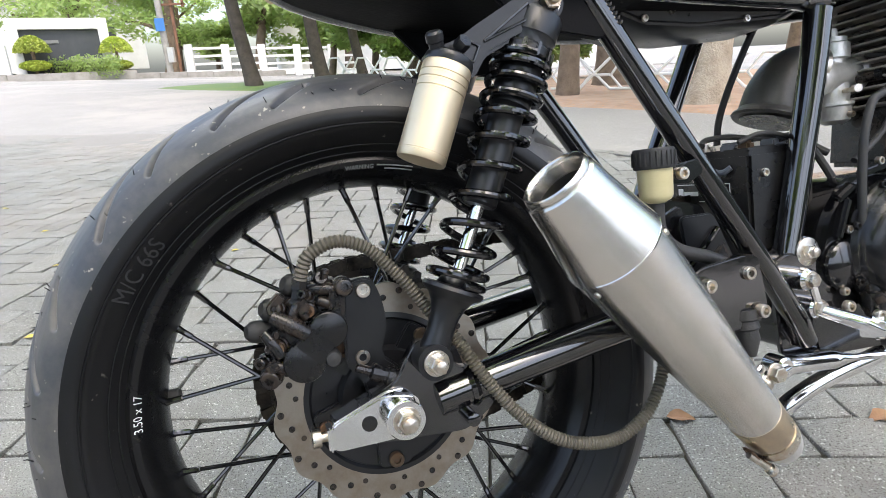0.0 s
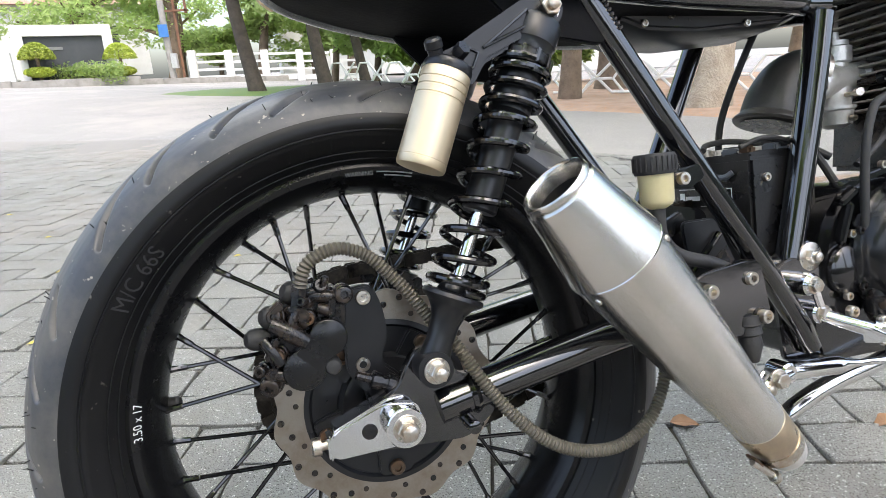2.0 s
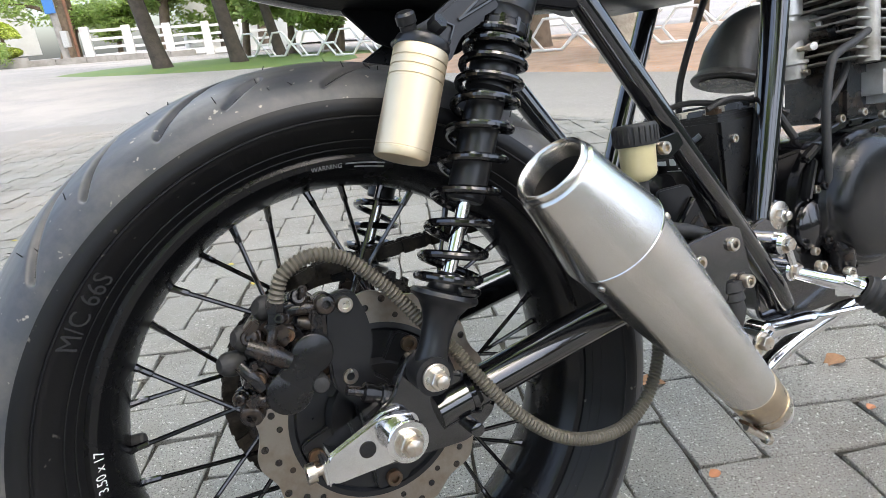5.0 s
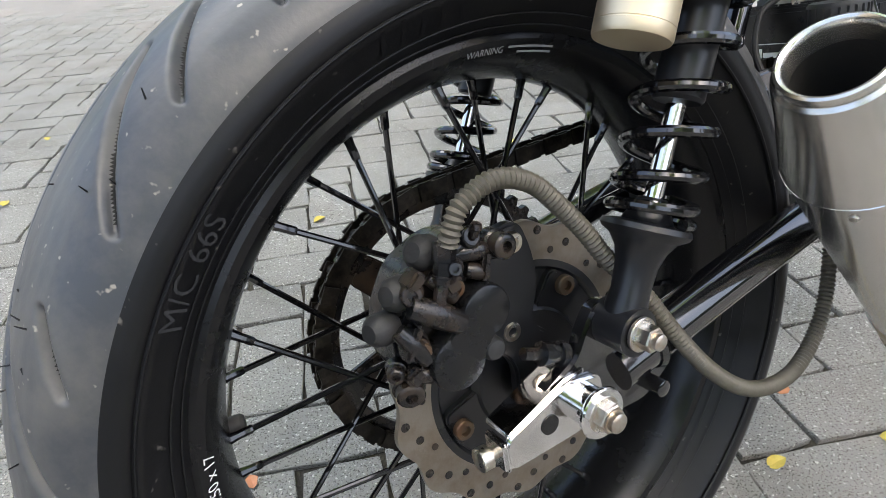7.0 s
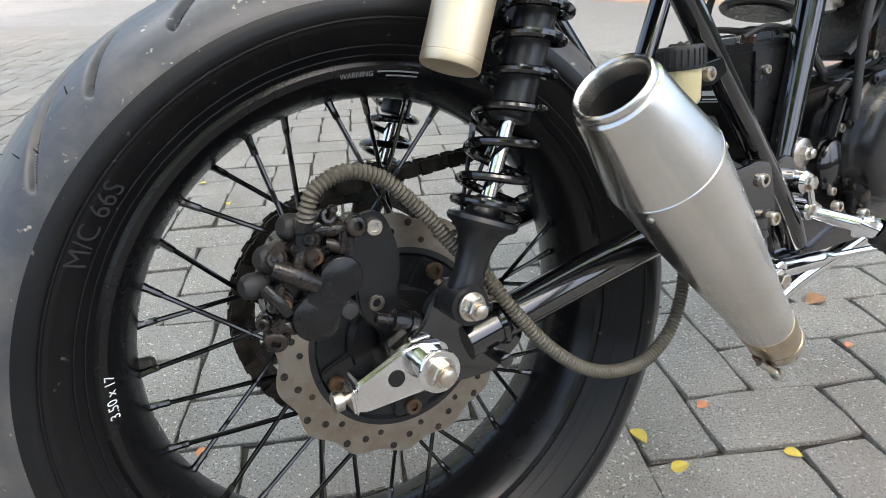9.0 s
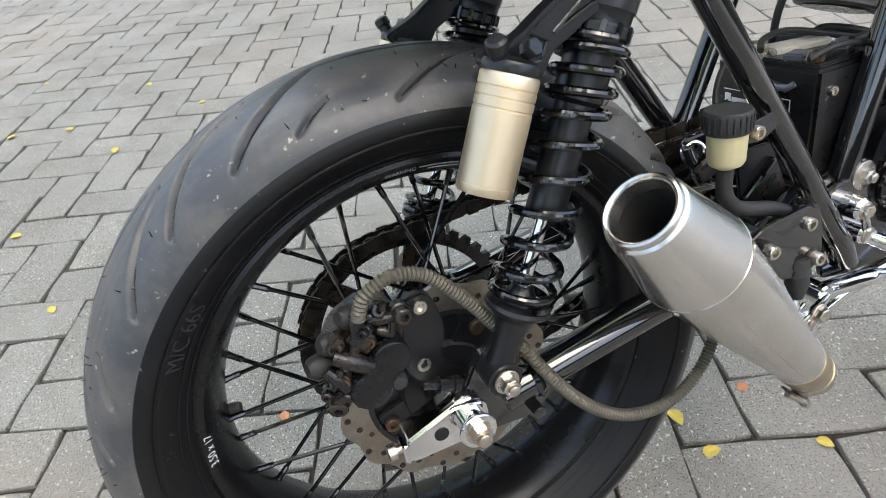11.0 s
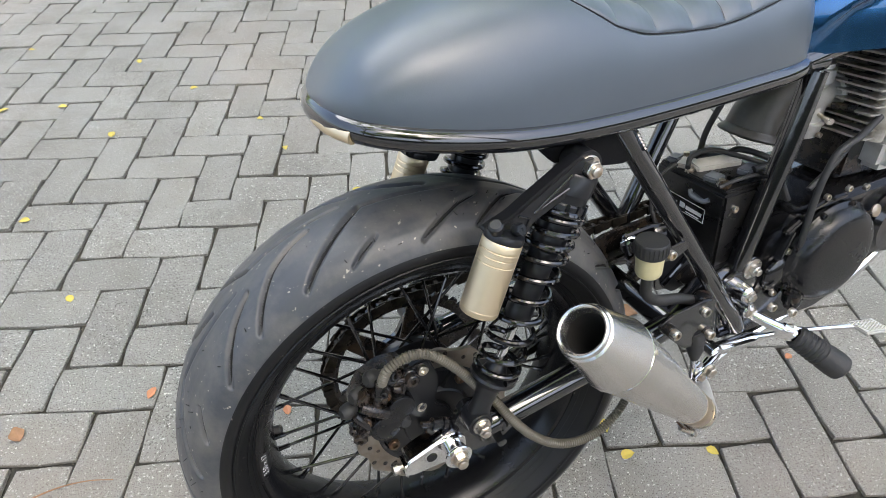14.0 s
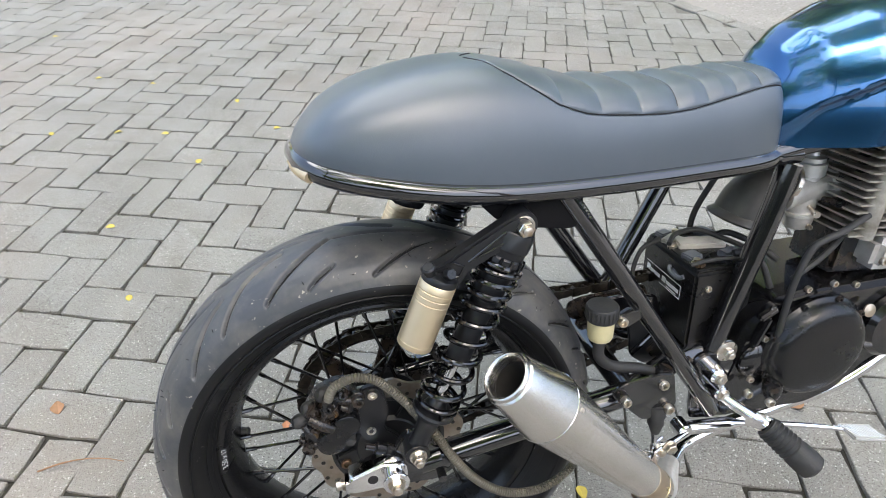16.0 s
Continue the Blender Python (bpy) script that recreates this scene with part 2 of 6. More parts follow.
KERB = material("kerb_concrete", (0.36, 0.34, 0.31), 0.85, 0, (0.2, 0.19, 0.16), 4, 0.7, 80, 0.3)
GRASS = material("lawn_blades", (0.09, 0.16, 0.03), 0.7, 0, (0.16, 0.2, 0.05), 3, 0.8, 60, 0.0, obj_random=0.25)
DIRT = material("leaf_litter_soil", (0.40, 0.275, 0.20), 0.95, 0, (0.26, 0.165, 0.11), 2.2, 0.8, 60, 0.5, speck=(0.45, 0.22, 0.10), speck_scale=26, speck_cut=0.60)
LEAFS = material("tree_foliage", (0.20, 0.31, 0.08), 0.45, 0, (0.30, 0.42, 0.13), 1.2, 0.8, 30, 0.0, obj_random=0.3)


def let_light_through(m, colour, share):
    """Thin leaves also glow with the light that falls on their other face."""
    n, l = m.node_tree.nodes, m.node_tree.links
    thin = n.new("ShaderNodeBsdfTranslucent")
    thin.inputs["Color"].default_value = (*colour, 1)
    mix = n.new("ShaderNodeMixShader")
    mix.inputs[0].default_value = share
    l.new(n["Principled BSDF"].outputs[0], mix.inputs[1])
    l.new(thin.outputs[0], mix.inputs[2])
    l.new(mix.outputs[0], n["Material Output"].inputs[0])


let_light_through(LEAFS, (0.58, 0.68, 0.28), 0.6)
SHRUB = material("clipped_yellow_shrub", (0.40, 0.46, 0.07), 0.6, 0, (0.26, 0.34, 0.05), 3, 0.8, 30, 0.0, obj_random=0.2)
BARK = material("tree_bark", (0.20, 0.145, 0.10), 0.9, 0, (0.10, 0.072, 0.05), 6, 0.8, 40, 0.9, depth=0.02)
DARK_BARK = material("dark_tree_bark", (0.085, 0.068, 0.052), 0.9, 0, (0.045, 0.036, 0.028), 6, 0.8, 40, 0.9, depth=0.02)
PALE_BARK = material("pale_tree_bark", (0.42, 0.36, 0.28), 0.9, 0, (0.22, 0.17, 0.12), 4, 0.8, 40, 0.9, depth=0.02)
BACKDROP_DARK = material("dark_backdrop", (0.06, 0.075, 0.05), 0.9, 0, (0.10, 0.10, 0.08), 1.5, 0.7, 30, 0.4)
WHITE_WALL = material("white_masonry_paint", (0.78, 0.77, 0.74), 0.7, 0, (0.62, 0.6, 0.56), 1.5, 0.5, 60, 0.1)
DARK_SIGN = material("dark_stone_panel", (0.055, 0.06, 0.065), 0.4, 0, (0.09, 0.09, 0.09), 2, 0.5, 60, 0.1)
GREY_LETTER = material("dull_metal_letters", (0.25, 0.25, 0.24), 0.5, 0.4, None, 10, 0.4, 100, 0.0)
ROOF_TILE = material("roof_tiles", (0.42, 0.24, 0.17), 0.8, 0, (0.28, 0.16, 0.12), 3, 0.6, 30, 0.3)
RUST = material("rusty_steel", (0.24, 0.12, 0.07), 0.8, 0.2, (0.12, 0.07, 0.05), 5, 0.6, 60, 0.2)
SIGN_BLUE = material("blue_sign_paint", (0.06, 0.2, 0.5), 0.5, 0, None, 5, 0.3, 60, 0.0)
YELLOW_LEAF = material("fallen_yellow_leaf", (0.55, 0.42, 0.07), 0.6, 0, (0.35, 0.3, 0.05), 60, 0.6, 300, 0.2)
ORANGE_LEAF = material("fallen_orange_leaf", (0.50, 0.20, 0.09), 0.6, 0, (0.34, 0.16, 0.07), 60, 0.7, 300, 0.2)
BROWN_LEAF = material("dry_brown_leaf", (0.3, 0.16, 0.08), 0.8, 0, (0.18, 0.1, 0.05), 60, 0.6, 300, 0.3)


# ---- shape helpers ----
def part(name, bm, mat, parent, label="", smooth=True):
    """Links a bmesh as one mesh object under a thing or a part."""
    me = bpy.data.meshes.new(name)
    bmesh.ops.recalc_face_normals(bm, faces=bm.faces)
    bm.to_mesh(me)
    bm.free()
    me.materials.append(mat)
    if smooth:
        for p in me.polygons:
            p.use_smooth = True
        me.set_sharp_from_angle(angle=radians(35))
    ob = new(name, me)
    ob.parent = parent
    if label:
        ob["label"] = label
    return ob


def thing(name, label, category, m=None, group="", kind=""):
    ob = new(name)
    if m is not None:
        ob.matrix_world = m
    return tagged(ob, label, category, group, kind)


def turn_to(d):
    """The turn that takes z to d."""
    return Vector(d).normalized().to_track_quat("Z", "Y").to_matrix().to_4x4()


def lathe(profile, p0, d, seg=40, bm=None, cap=True, a0=0.0, a1=2 * math.pi):
    """Revolves (along, radius) pairs round the axis from p0 along d."""
    bm = bm or bmesh.new()
    m = Matrix.Translation(p0) @ turn_to(d)
    full = a1 - a0 > 6.28
    count = seg if full else seg + 1
    rings = []
    for s, r in profile:
        ring = [bm.verts.new(m @ Vector((r * math.cos(a0 + (a1 - a0) * i / seg), r * math.sin(a0 + (a1 - a0) * i / seg), s))) for i in range(count)]
        rings.append(ring)
    for a, b in zip(rings, rings[1:]):
        for i in range(seg):
            j = (i + 1) % count
            bm.faces.new((a[i], a[j], b[j], b[i]))
    if cap and full:
        bm.faces.new(rings[0][::-1])
        bm.faces.new(rings[-1])
    return bm


def smooth_line(pts, steps=8):
    """A Catmull-Rom line through the points."""
    p = [Vector(q) for q in pts]
    p = [2 * p[0] - p[1]] + p + [2 * p[-1] - p[-2]]
    out = []
    for i in range(1, len(p) - 2):
        for k in range(steps):
            t = k / steps
            a, b, c, d = p[i - 1 : i + 3]
            out.append(0.5 * ((2 * b) + (c - a) * t + (2 * a - 5 * b + 4 * c - d) * t * t + (3 * b - a - 3 * c + d) * t ** 3))
    return out + [p[-2]]


def sweep(line, radius, seg=12, bm=None, squash=1.0):
    """A tube along a line; radius is a number or a function of 0..1."""
    bm = bm or bmesh.new()
    line = [Vector(p) for p in line]
    n = len(line)
    up = Vector((0.13, 0.97, 0.2))
    rings = []
    for i, p in enumerate(line):
        d = (line[min(i + 1, n - 1)] - line[max(i - 1, 0)]).normalized()
        side = d.cross(up)
        if side.length < 1e-4:
            side = d.cross(Vector((1, 0, 0)))
        side.normalize()
        up = side.cross(d).normalized()
        r = radius(i / (n - 1)) if callable(radius) else radius
        rings.append([bm.verts.new(p + r * (math.cos(a) * side + squash * math.sin(a) * up)) for a in (2 * math.pi * k / seg for k in range(seg))])
    for a, b in zip(rings, rings[1:]):
        for i in range(seg):
            bm.faces.new((a[i], a[(i + 1) % seg], b[(i + 1) % seg], b[i]))
    bm.faces.new(rings[0][::-1])
    bm.faces.new(rings[-1])
    return bm


def box(size, m=None, bevel=0.002, bm=None, segments=2):
    own = bmesh.new()
    bmesh.ops.create_cube(own, size=1, matrix=Matrix.Diagonal((*size, 1)))
    if bevel:
        bmesh.ops.bevel(own, geom=own.edges[:], offset=bevel, segments=segments, affect="EDGES")
    if m is not None:
        bmesh.ops.transform(own, matrix=m, verts=own.verts)
    return merge(bm, own)


def merge(bm, own):
    if bm is None:
        return own
    me = bpy.data.meshes.new("tmp")
    own.to_mesh(me)
    own.free()
    bm.from_mesh(me)
    bpy.data.meshes.remove(me)
    return bm


def plate(outline, y0, y1, bevel=0.0015, bm=None, holes=()):
    """A flat plate in the xz plane between y0 and y1."""
    own = bmesh.new()
    f = own.faces.new([own.verts.new((x, y0, z)) for x, z in outline])
    out = bmesh.ops.extrude_face_region(own, geom=[f])
    bmesh.ops.translate(own, vec=(0, y1 - y0, 0), verts=[v for v in out["geom"] if isinstance(v, bmesh.types.BMVert)])
    if bevel:
        rim = [e for e in own.edges if abs(e.verts[0].co.y - e.verts[1].co.y) < 1e-6]
        bmesh.ops.bevel(own, geom=rim, offset=bevel, segments=2, affect="EDGES")
    return merge(bm, own)


def round_outline(pts, r=0.008, n=5):
    """An outline with its corners rounded."""
    out = []
    k = len(pts)
    for i in range(k):
        p, a, b = Vector(pts[i]), Vector(pts[i - 1]), Vector(pts[(i + 1) % k])
        da, db = (a - p), (b - p)
        q = min(r, da.length * 0.45, db.length * 0.45)
        s, e = p + da.normalized() * q, p + db.normalized() * q
        for j in range(n + 1):
            t = j / n
            out.append(tuple((1 - t) ** 2 * s + 2 * t * (1 - t) * p + t * t * e))
    return out


def hexagon(p, d, r, h, bm=None, washer=0.0, bolt=0.0):
    """A hexagonal nut with an optional washer under it and a bolt end in it."""
    bm = lathe([(0, r * 0.97), (0.001, r), (h - 0.001, r), (h, r * 0.9)], p, d, 6, bm)
    if washer:
        lathe([(-0.002, washer), (0.0, washer), (0.0005, washer * 0.95)], p, d, 28, bm)
    if bolt:
        lathe([(0, bolt), (h + bolt * 0.7, bolt), (h + bolt * 0.9, bolt * 0.7)], p, d, 16, bm)
    return bm


def cap_screw(p, d, r, h):
    """A socket cap screw with its hole."""
    return lathe([(0, r), (h - 0.001, r), (h, r * 0.9), (h, r * 0.52), (h * 0.35, r * 0.5)], p, d, 20)


def facing(p, right, up):
    """A pose at p whose x runs to the right and y up."""
    x, y = Vector(right).normalized(), Vector(up)
    y = (y - x * y.dot(x)).normalized()
    z = x.cross(y)
    m = Matrix((x, y, z)).transposed().to_4x4()
    m.translation = p
    return m
# ---- ground ----
PAVE_U = 0.105
HEAD = thing("pavement", "grey concrete pavers in herringbone with dark soil joints", "pavement", kind="structure")


def rise(x, y):
    """The far ground climbs a little away from the bike, towards the sign wall."""
    far = min(1.0, max(0.0, (y - 5.0) / 7.0))
    return 0.034 * max(0.0, 2.2 - x) * far * far * (3 - 2 * far)


def ground_sheet():
    bm = bmesh.new()
    xs = [-2000, -600, -200, -80] + [-40 + 2 * i for i in range(31)] + [40, 80, 200, 600, 2000]
    ys = [-2000, -400, -60, -20, -8, -4, 0, 3, 4, 5, 6, 7, 8, 9, 10, 11, 12, 14, 16, 18, 20, 24, 30, 40, 60, 120, 400, 2000]
    grid = [[bm.verts.new((x, y, rise(max(x, -16), min(y, 30)) - 0.012)) for x in xs] for y in ys]
    for a, b in zip(grid, grid[1:]):
        for i in range(len(xs) - 1):
            bm.faces.new((a[i], a[i + 1], b[i + 1], b[i]))
    ob = part("ground", bm, ROAD, None)
    return tagged(ob, "pale worn road surface with dusty patches", "ground", kind="structure")


ground_sheet()


def mound_sheet(name, outline, z, mat, label, category, lift=0.04):
    """A low bed with a rounded border."""
    bm = bmesh.new()
    ring = [Vector((x, y, rise(x, y) - 0.02)) for x, y in outline]
    c = sum(ring, Vector()) / len(ring)
    base = [bm.verts.new(p) for p in ring]
    inner = [bm.verts.new(p + (c - p).normalized() * 0.25 + Vector((0, 0, lift + z))) for p in ring]
    top = [bm.verts.new(c + (p - c) * 0.5 + Vector((0, 0, lift + z + 0.02))) for p in ring]
    k = len(ring)
    for a, b in ((base, inner), (inner, top)):
        for i in range(k):
            bm.faces.new((a[i], a[(i + 1) % k], b[(i + 1) % k], b[i]))
    bm.faces.new(top)
    return tagged(part(name, bm, mat, None), label, category, kind="structure")


# Unseen walls, added to close the place and darken low reflections on the bike.
def backdrop_wall(name, x, y, rot, w, h):
    m = Matrix.Translation((x, y, h / 2)) @ Matrix.Rotation(radians(rot), 4, "Z")
    return tagged(part(name, box((w, 0.3, h), m, 0.01), BACKDROP_DARK, None), "plain dark backdrop wall added out of view to darken reflections", "wall", kind="structure")


backdrop_wall("backdrop_south", 0, -9.0, 0, 60, 2.2)
backdrop_wall("backdrop_east", 22, 2.0, 80, 30, 4.0)
mound_sheet("verge", [(-0.5, 8.6), (1.2, 7.6), (2.4, 6.3), (3.4, 5.0), (5.5, 4.2), (9, 5), (12, 9), (11, 16), (4, 17), (-0.5, 14)], 0.0, DIRT, "bare brown soil verge strewn with leaf litter", "verge")
mound_sheet("lawn", [(-6.2, 12.2), (-5.2, 11.6), (-3.8, 11.2), (-2.2, 11.0), (0, 11.5), (1, 16), (-3, 18), (-6, 14)], 0.0, GRASS, "small mown grass verge under trees", "lawn")


# ---- background things ----
def leaf_cloud(rng, centres, count, size, flat=0.6):
    """Many small leaf clumps round the centres, as one mesh."""
    verts, faces = [], []
    for _ in range(count):
        c, r = centres[rng.randrange(len(centres))]
        d = Vector((rng.gauss(0, 1), rng.gauss(0, 1), rng.gauss(0, 1))).normalized() * r * (0.55 + 0.5 * rng.random())
        p = Vector(c) + Vector((d.x, d.y, d.z * flat))
        s = size * rng.uniform(0.5, 1.3)
        turn = Euler((rng.uniform(-0.9, 0.9), rng.uniform(-0.9, 0.9), rng.uniform(0, 6.28))).to_matrix()
        i = len(verts)
        for q in ((-1, 0, 0), (0, -0.45, 0.1), (1, 0, -0.1), (0, 0.45, 0.1)):
            verts.append(p + turn @ (Vector(q) * s))
        faces.append((i, i + 1, i + 2, i + 3))
    me = bpy.data.meshes.new("crown")
    me.from_pydata(verts, [], faces)
    return me


def tree(x, y, height, r, lean, seed, low, crown_r, leaves, label, size=0.16, wide=1.0, bark=None):
    rng = random.Random(seed)
    z = rise(x, y) - 0.05
    root = thing("tree", label, "tree", Matrix.Translation((x, y, z)))
    top = Vector((lean[0], lean[1], height))
    line = smooth_line([(0, 0, 0), top * 0.3 + Vector((rng.uniform(-.1, .1), rng.uniform(-.1, .1), 0)), top * 0.65, top], 6)
    bm = sweep(line, lambda t: r * (1.25 - 0.25 * min(1, t * 12)) * (1 - 0.5 * t), 14)
    centres = []
    for k in range(7):
        a = rng.uniform(0, 6.28)
        s = top * rng.uniform(low, 0.95)
        e = s + Vector((math.cos(a), math.sin(a), rng.uniform(0.2, 0.9))) * crown_r * rng.uniform(0.5, 0.9) * wide
        sweep(smooth_line([s, (s + e) / 2 + Vector((0, 0, 0.1)), e], 4), lambda t: r * 0.38 * (1 - 0.75 * t), 8, bm)
        centres.append((e, crown_r * rng.uniform(0.3, 0.55)))
        centres.append(((s + e) / 2 + Vector((0, 0, 0.1)), crown_r * 0.4))
    part("trunk", bm, bark or BARK, root)
    me = leaf_cloud(rng, centres, leaves, size)
    me.materials.append(LEAFS)
    c = new("crown", me)
    c.parent = root
    return root


tree(-4.05, 12.4, 5.2, 0.17, (-0.75, 0.2), 3, 0.55, 2.2, 2600, "dark leaning tree trunk with green leaves on the lawn", bark=DARK_BARK)
tree(-2.7, 13.2, 4.5, 0.17, (-0.5, 0.3), 4, 0.36, 2.0, 4200, "forked grey tree with low green branches", 0.13, bark=DARK_BARK)
tree(-2.1, 15.0, 4.2, 0.14, (-0.7, 0.3), 8, 0.35, 2.0, 3600, "slim grey tree behind the lawn", 0.13, bark=DARK_BARK)
tree(2.12, 8.3, 6.6, 0.15, (0.15, 0.1), 5, 0.6, 3.0, 5200, "straight brown tree trunk on the soil verge")
tree(3.35, 6.3, 7.0, 0.24, (0.1, -0.2), 6, 0.65, 3.2, 4200, "thick pale tree trunk on the soil verge", 0.13, bark=PALE_BARK)
tree(3.15, 10.2, 5.6, 0.3, (0.2, 0.2), 7, 0.55, 2.4, 2200, "thick brown tree trunk behind the white fence")
tree(-12.5, 25.5, 5.0, 0.3, (0.4, 0.3), 11, 0.3, 3.2, 4600, "broad green tree behind the sign wall", 0.14)
tree(-16.5, 25.0, 5.0, 0.3, (0.4, 0.3), 12, 0.3, 3.4, 4600, "broad green tree behind the sign wall", 0.14)
tree(-19.5, 21.0, 5.0, 0.25, (0.4, 0.3), 18, 0.3, 3.0, 4600, "broad green tree behind the sign wall", 0.14)
tree(-8.6, 25.5, 3.4, 0.25, (0.4, 0.3), 13, 0.25, 2.2, 4200, "rounded green tree behind the white fence", 0.16)
tree(-4.5, 25.0, 4.4, 0.3, (0.4, 0.3), 14, 0.3, 2.8, 4200, "leafy green tree behind the white fence", 0.18)
tree(-1.4, 20.0, 3.6, 0.22, (0.3, 0.0), 15, 0.25, 2.2, 4600, "leafy green tree behind the white fence", 0.15)
tree(1.0, 19.0, 3.8, 0.22, (0.3, 0.0), 16, 0.3, 2.2, 3600, "leafy green tree behind the white fence", 0.15)
tree(-2.0, -7.4, 5.5, 0.2, (0.2, 0.3), 21, 0.45, 2.8, 6500, "leafy green tree beside the added backdrop wall", 0.16)
tree(3.2, -7.2, 5.5, 0.22, (-0.2, 0.4), 22, 0.45, 2.8, 6500, "leafy green tree beside the added backdrop wall", 0.16)
tree(-3.6, 17.6, 2.3, 0.12, (0.3, 0.1), 35, 0.25, 1.5, 8000, "leafy tree with bright green leaves behind the fence", 0.12)
tree(-2.2, 17.2, 2.2, 0.12, (0.2, 0.1), 36, 0.25, 1.5, 8000, "leafy tree with bright green leaves behind the fence", 0.12)
tree(-0.8, 16.4, 2.1, 0.12, (0.2, 0.1), 37, 0.25, 1.4, 8000, "leafy tree with bright green leaves behind the fence", 0.12)
tree(-11.0, 26.8, 1.8, 0.12, (0.2, 0.1), 41, 0.25, 1.3, 3000, "leafy green tree behind the white fence", 0.13)
tree(-13.6, 28.5, 3.0, 0.16, (0.2, 0.1), 42, 0.2, 2.0, 5200, "leafy green tree behind the white fence", 0.13)
tree(-6.4, 26.0, 2.6, 0.16, (0.2, 0.1), 43, 0.2, 1.8, 5200, "leafy green tree behind the white fence", 0.13)
tree(10.5, 6.5, 6.5, 0.22, (-0.3, -0.2), 38, 0.5, 3.0, 6000, "tall leafy tree on the soil verge", 0.12)
tree(0.6, 15.5, 2.1, 0.12, (0.3, 0.1), 31, 0.25, 1.4, 6000, "leafy tree with bright green leaves behind the fence", 0.13)
tree(2.3, 14.6, 2.1, 0.12, (0.2, 0.1), 32, 0.25, 1.3, 5000, "leafy tree with bright green leaves behind the fence", 0.13)
tree(4.2, 14.0, 2.1, 0.12, (0.2, 0.1), 33, 0.3, 1.2, 3000, "leafy tree with bright green leaves behind the fence", 0.13)
tree(5.6, 12.0, 3.4, 0.15, (-0.2, 0.1), 34, 0.35, 1.9, 3000, "leafy tree with bright green leaves behind the fence", 0.13)


def overhang(x, y, seed, line, tips, leaves):
    """A lane tree with a thin bough that reaches over the pavers."""
    rng = random.Random(seed)
    root = thing("tree", "tall leafy tree whose thin bough reaches over the pavers", "tree", Matrix.Translation((x, y, -0.05)))
    bm = sweep(smooth_line(line, 6), lambda t: 0.2 * (1 - 0.88 * t), 12)
    centres = []
    for a, b in tips:
        mid = (Vector(a) + Vector(b)) / 2 + Vector((0, 0, 0.06))
        sweep(smooth_line([a, mid, b], 4), lambda t: 0.035 * (1 - 0.75 * t), 8, bm)
        centres += [(b, 0.66), (mid, 0.48)]
        for _ in range(5):
            q = mid + Vector((rng.uniform(-1.5, 1.5), rng.uniform(-1.5, 1.5), rng.uniform(-0.3, 0.5)))
            sweep([mid, (mid + q) / 2 + Vector((0, 0, 0.05)), q], lambda t: 0.014 * (1 - 0.7 * t), 6, bm)
            centres.append((q, rng.uniform(0.25, 0.5)))
    part("trunk", bm, BARK, root)
    me = leaf_cloud(rng, centres, leaves, 0.07)
    me.materials.append(LEAFS)
    new("crown", me).parent = root


overhang(5.6, -4.4, 77, [(0, 0, 0), (-0.1, 0.2, 1.8), (-0.5, 0.9, 3.6), (-1.6, 2.4, 4.9), (-3.0, 4.0, 5.3), (-4.3, 4.7, 5.2)],
         [((-2.4, 3.4, 5.2), (-3.3, 3.5, 5.0)), ((-2.8, 3.9, 5.3), (-2.6, 4.9, 5.5)), ((-3.4, 4.3, 5.3), (-3.9, 4.0, 5.0)), ((-3.6, 4.5, 5.3), (-3.5, 5.2, 5.2)), ((-4.0, 4.6, 5.2), (-4.9, 5.2, 5.3)), ((-1.6, 2.4, 4.9), (-2.4, 2.3, 5.3))], 6500)
overhang(-3.6, -6.4, 78, [(0, 0, 0), (0.1, 0.3, 1.9), (0.8, 1.4, 3.9), (2.0, 3.4, 5.3), (2.6, 6.0, 5.9), (2.8, 9.6, 6.0)],
         [((2.0, 3.4, 5.3), (3.0, 3.6, 5.3)), ((2.3, 4.4, 5.6), (1.4, 4.8, 5.7)), ((2.5, 5.6, 5.8), (3.4, 6.0, 5.8)), ((2.6, 7.0, 5.9), (1.9, 7.8, 6.0)), ((2.7, 8.4, 5.9), (3.5, 9.0, 6.0)), ((2.8, 9.6, 6.0), (2.4, 10.4, 6.0))], 6500)
tree(9.0, 16.0, 4.0, 0.22, (0.3, 0.0), 17, 0.3, 2.2, 2600, "leafy green tree behind the white fence", 0.16)


def hedge(name, x, y, size, count, leaf, mat, label, category, seed):
    rng = random.Random(seed)
    verts, faces = [], []
    for _ in range(count):
        p = Vector((rng.uniform(-.5, .5) * size[0], rng.uniform(-.5, .5) * size[1], rng.random() ** 0.6 * size[2] * rng.uniform(0.75, 1.05)))
        turn = Euler((rng.uniform(-1, 1), rng.uniform(-1, 1), rng.uniform(0, 6.28))).to_matrix()
        i = len(verts)
        s = leaf * rng.uniform(0.6, 1.3)
        for q in ((-1, 0, 0), (0, -0.4, 0.1), (1, 0, -0.1), (0, 0.4, 0.1)):
            verts.append(p + turn @ (Vector(q) * s))
        faces.append((i, i + 1, i + 2, i + 3))
    me = bpy.data.meshes.new(name)
    me.from_pydata(verts, [], faces)
    me.materials.append(mat)
    ob = new(name, me)
    ob.location = (x, y, rise(x, y))
    return tagged(ob, label, category, kind="stuff" if category == "hedge" else "")


def sign_wall():
    m = Matrix.Translation((-12.85, 19.1, 0.5)) @ Matrix.Rotation(radians(34.5), 4, "Z")
    root = thing("sign_wall", "white framed sign wall with dark panel at an entrance", "sign wall", m)
    part("frame", box((2.75, 0.25, 1.9), Matrix.Translation((0, 0.16, 0.95)), 0.01), WHITE_WALL, root)
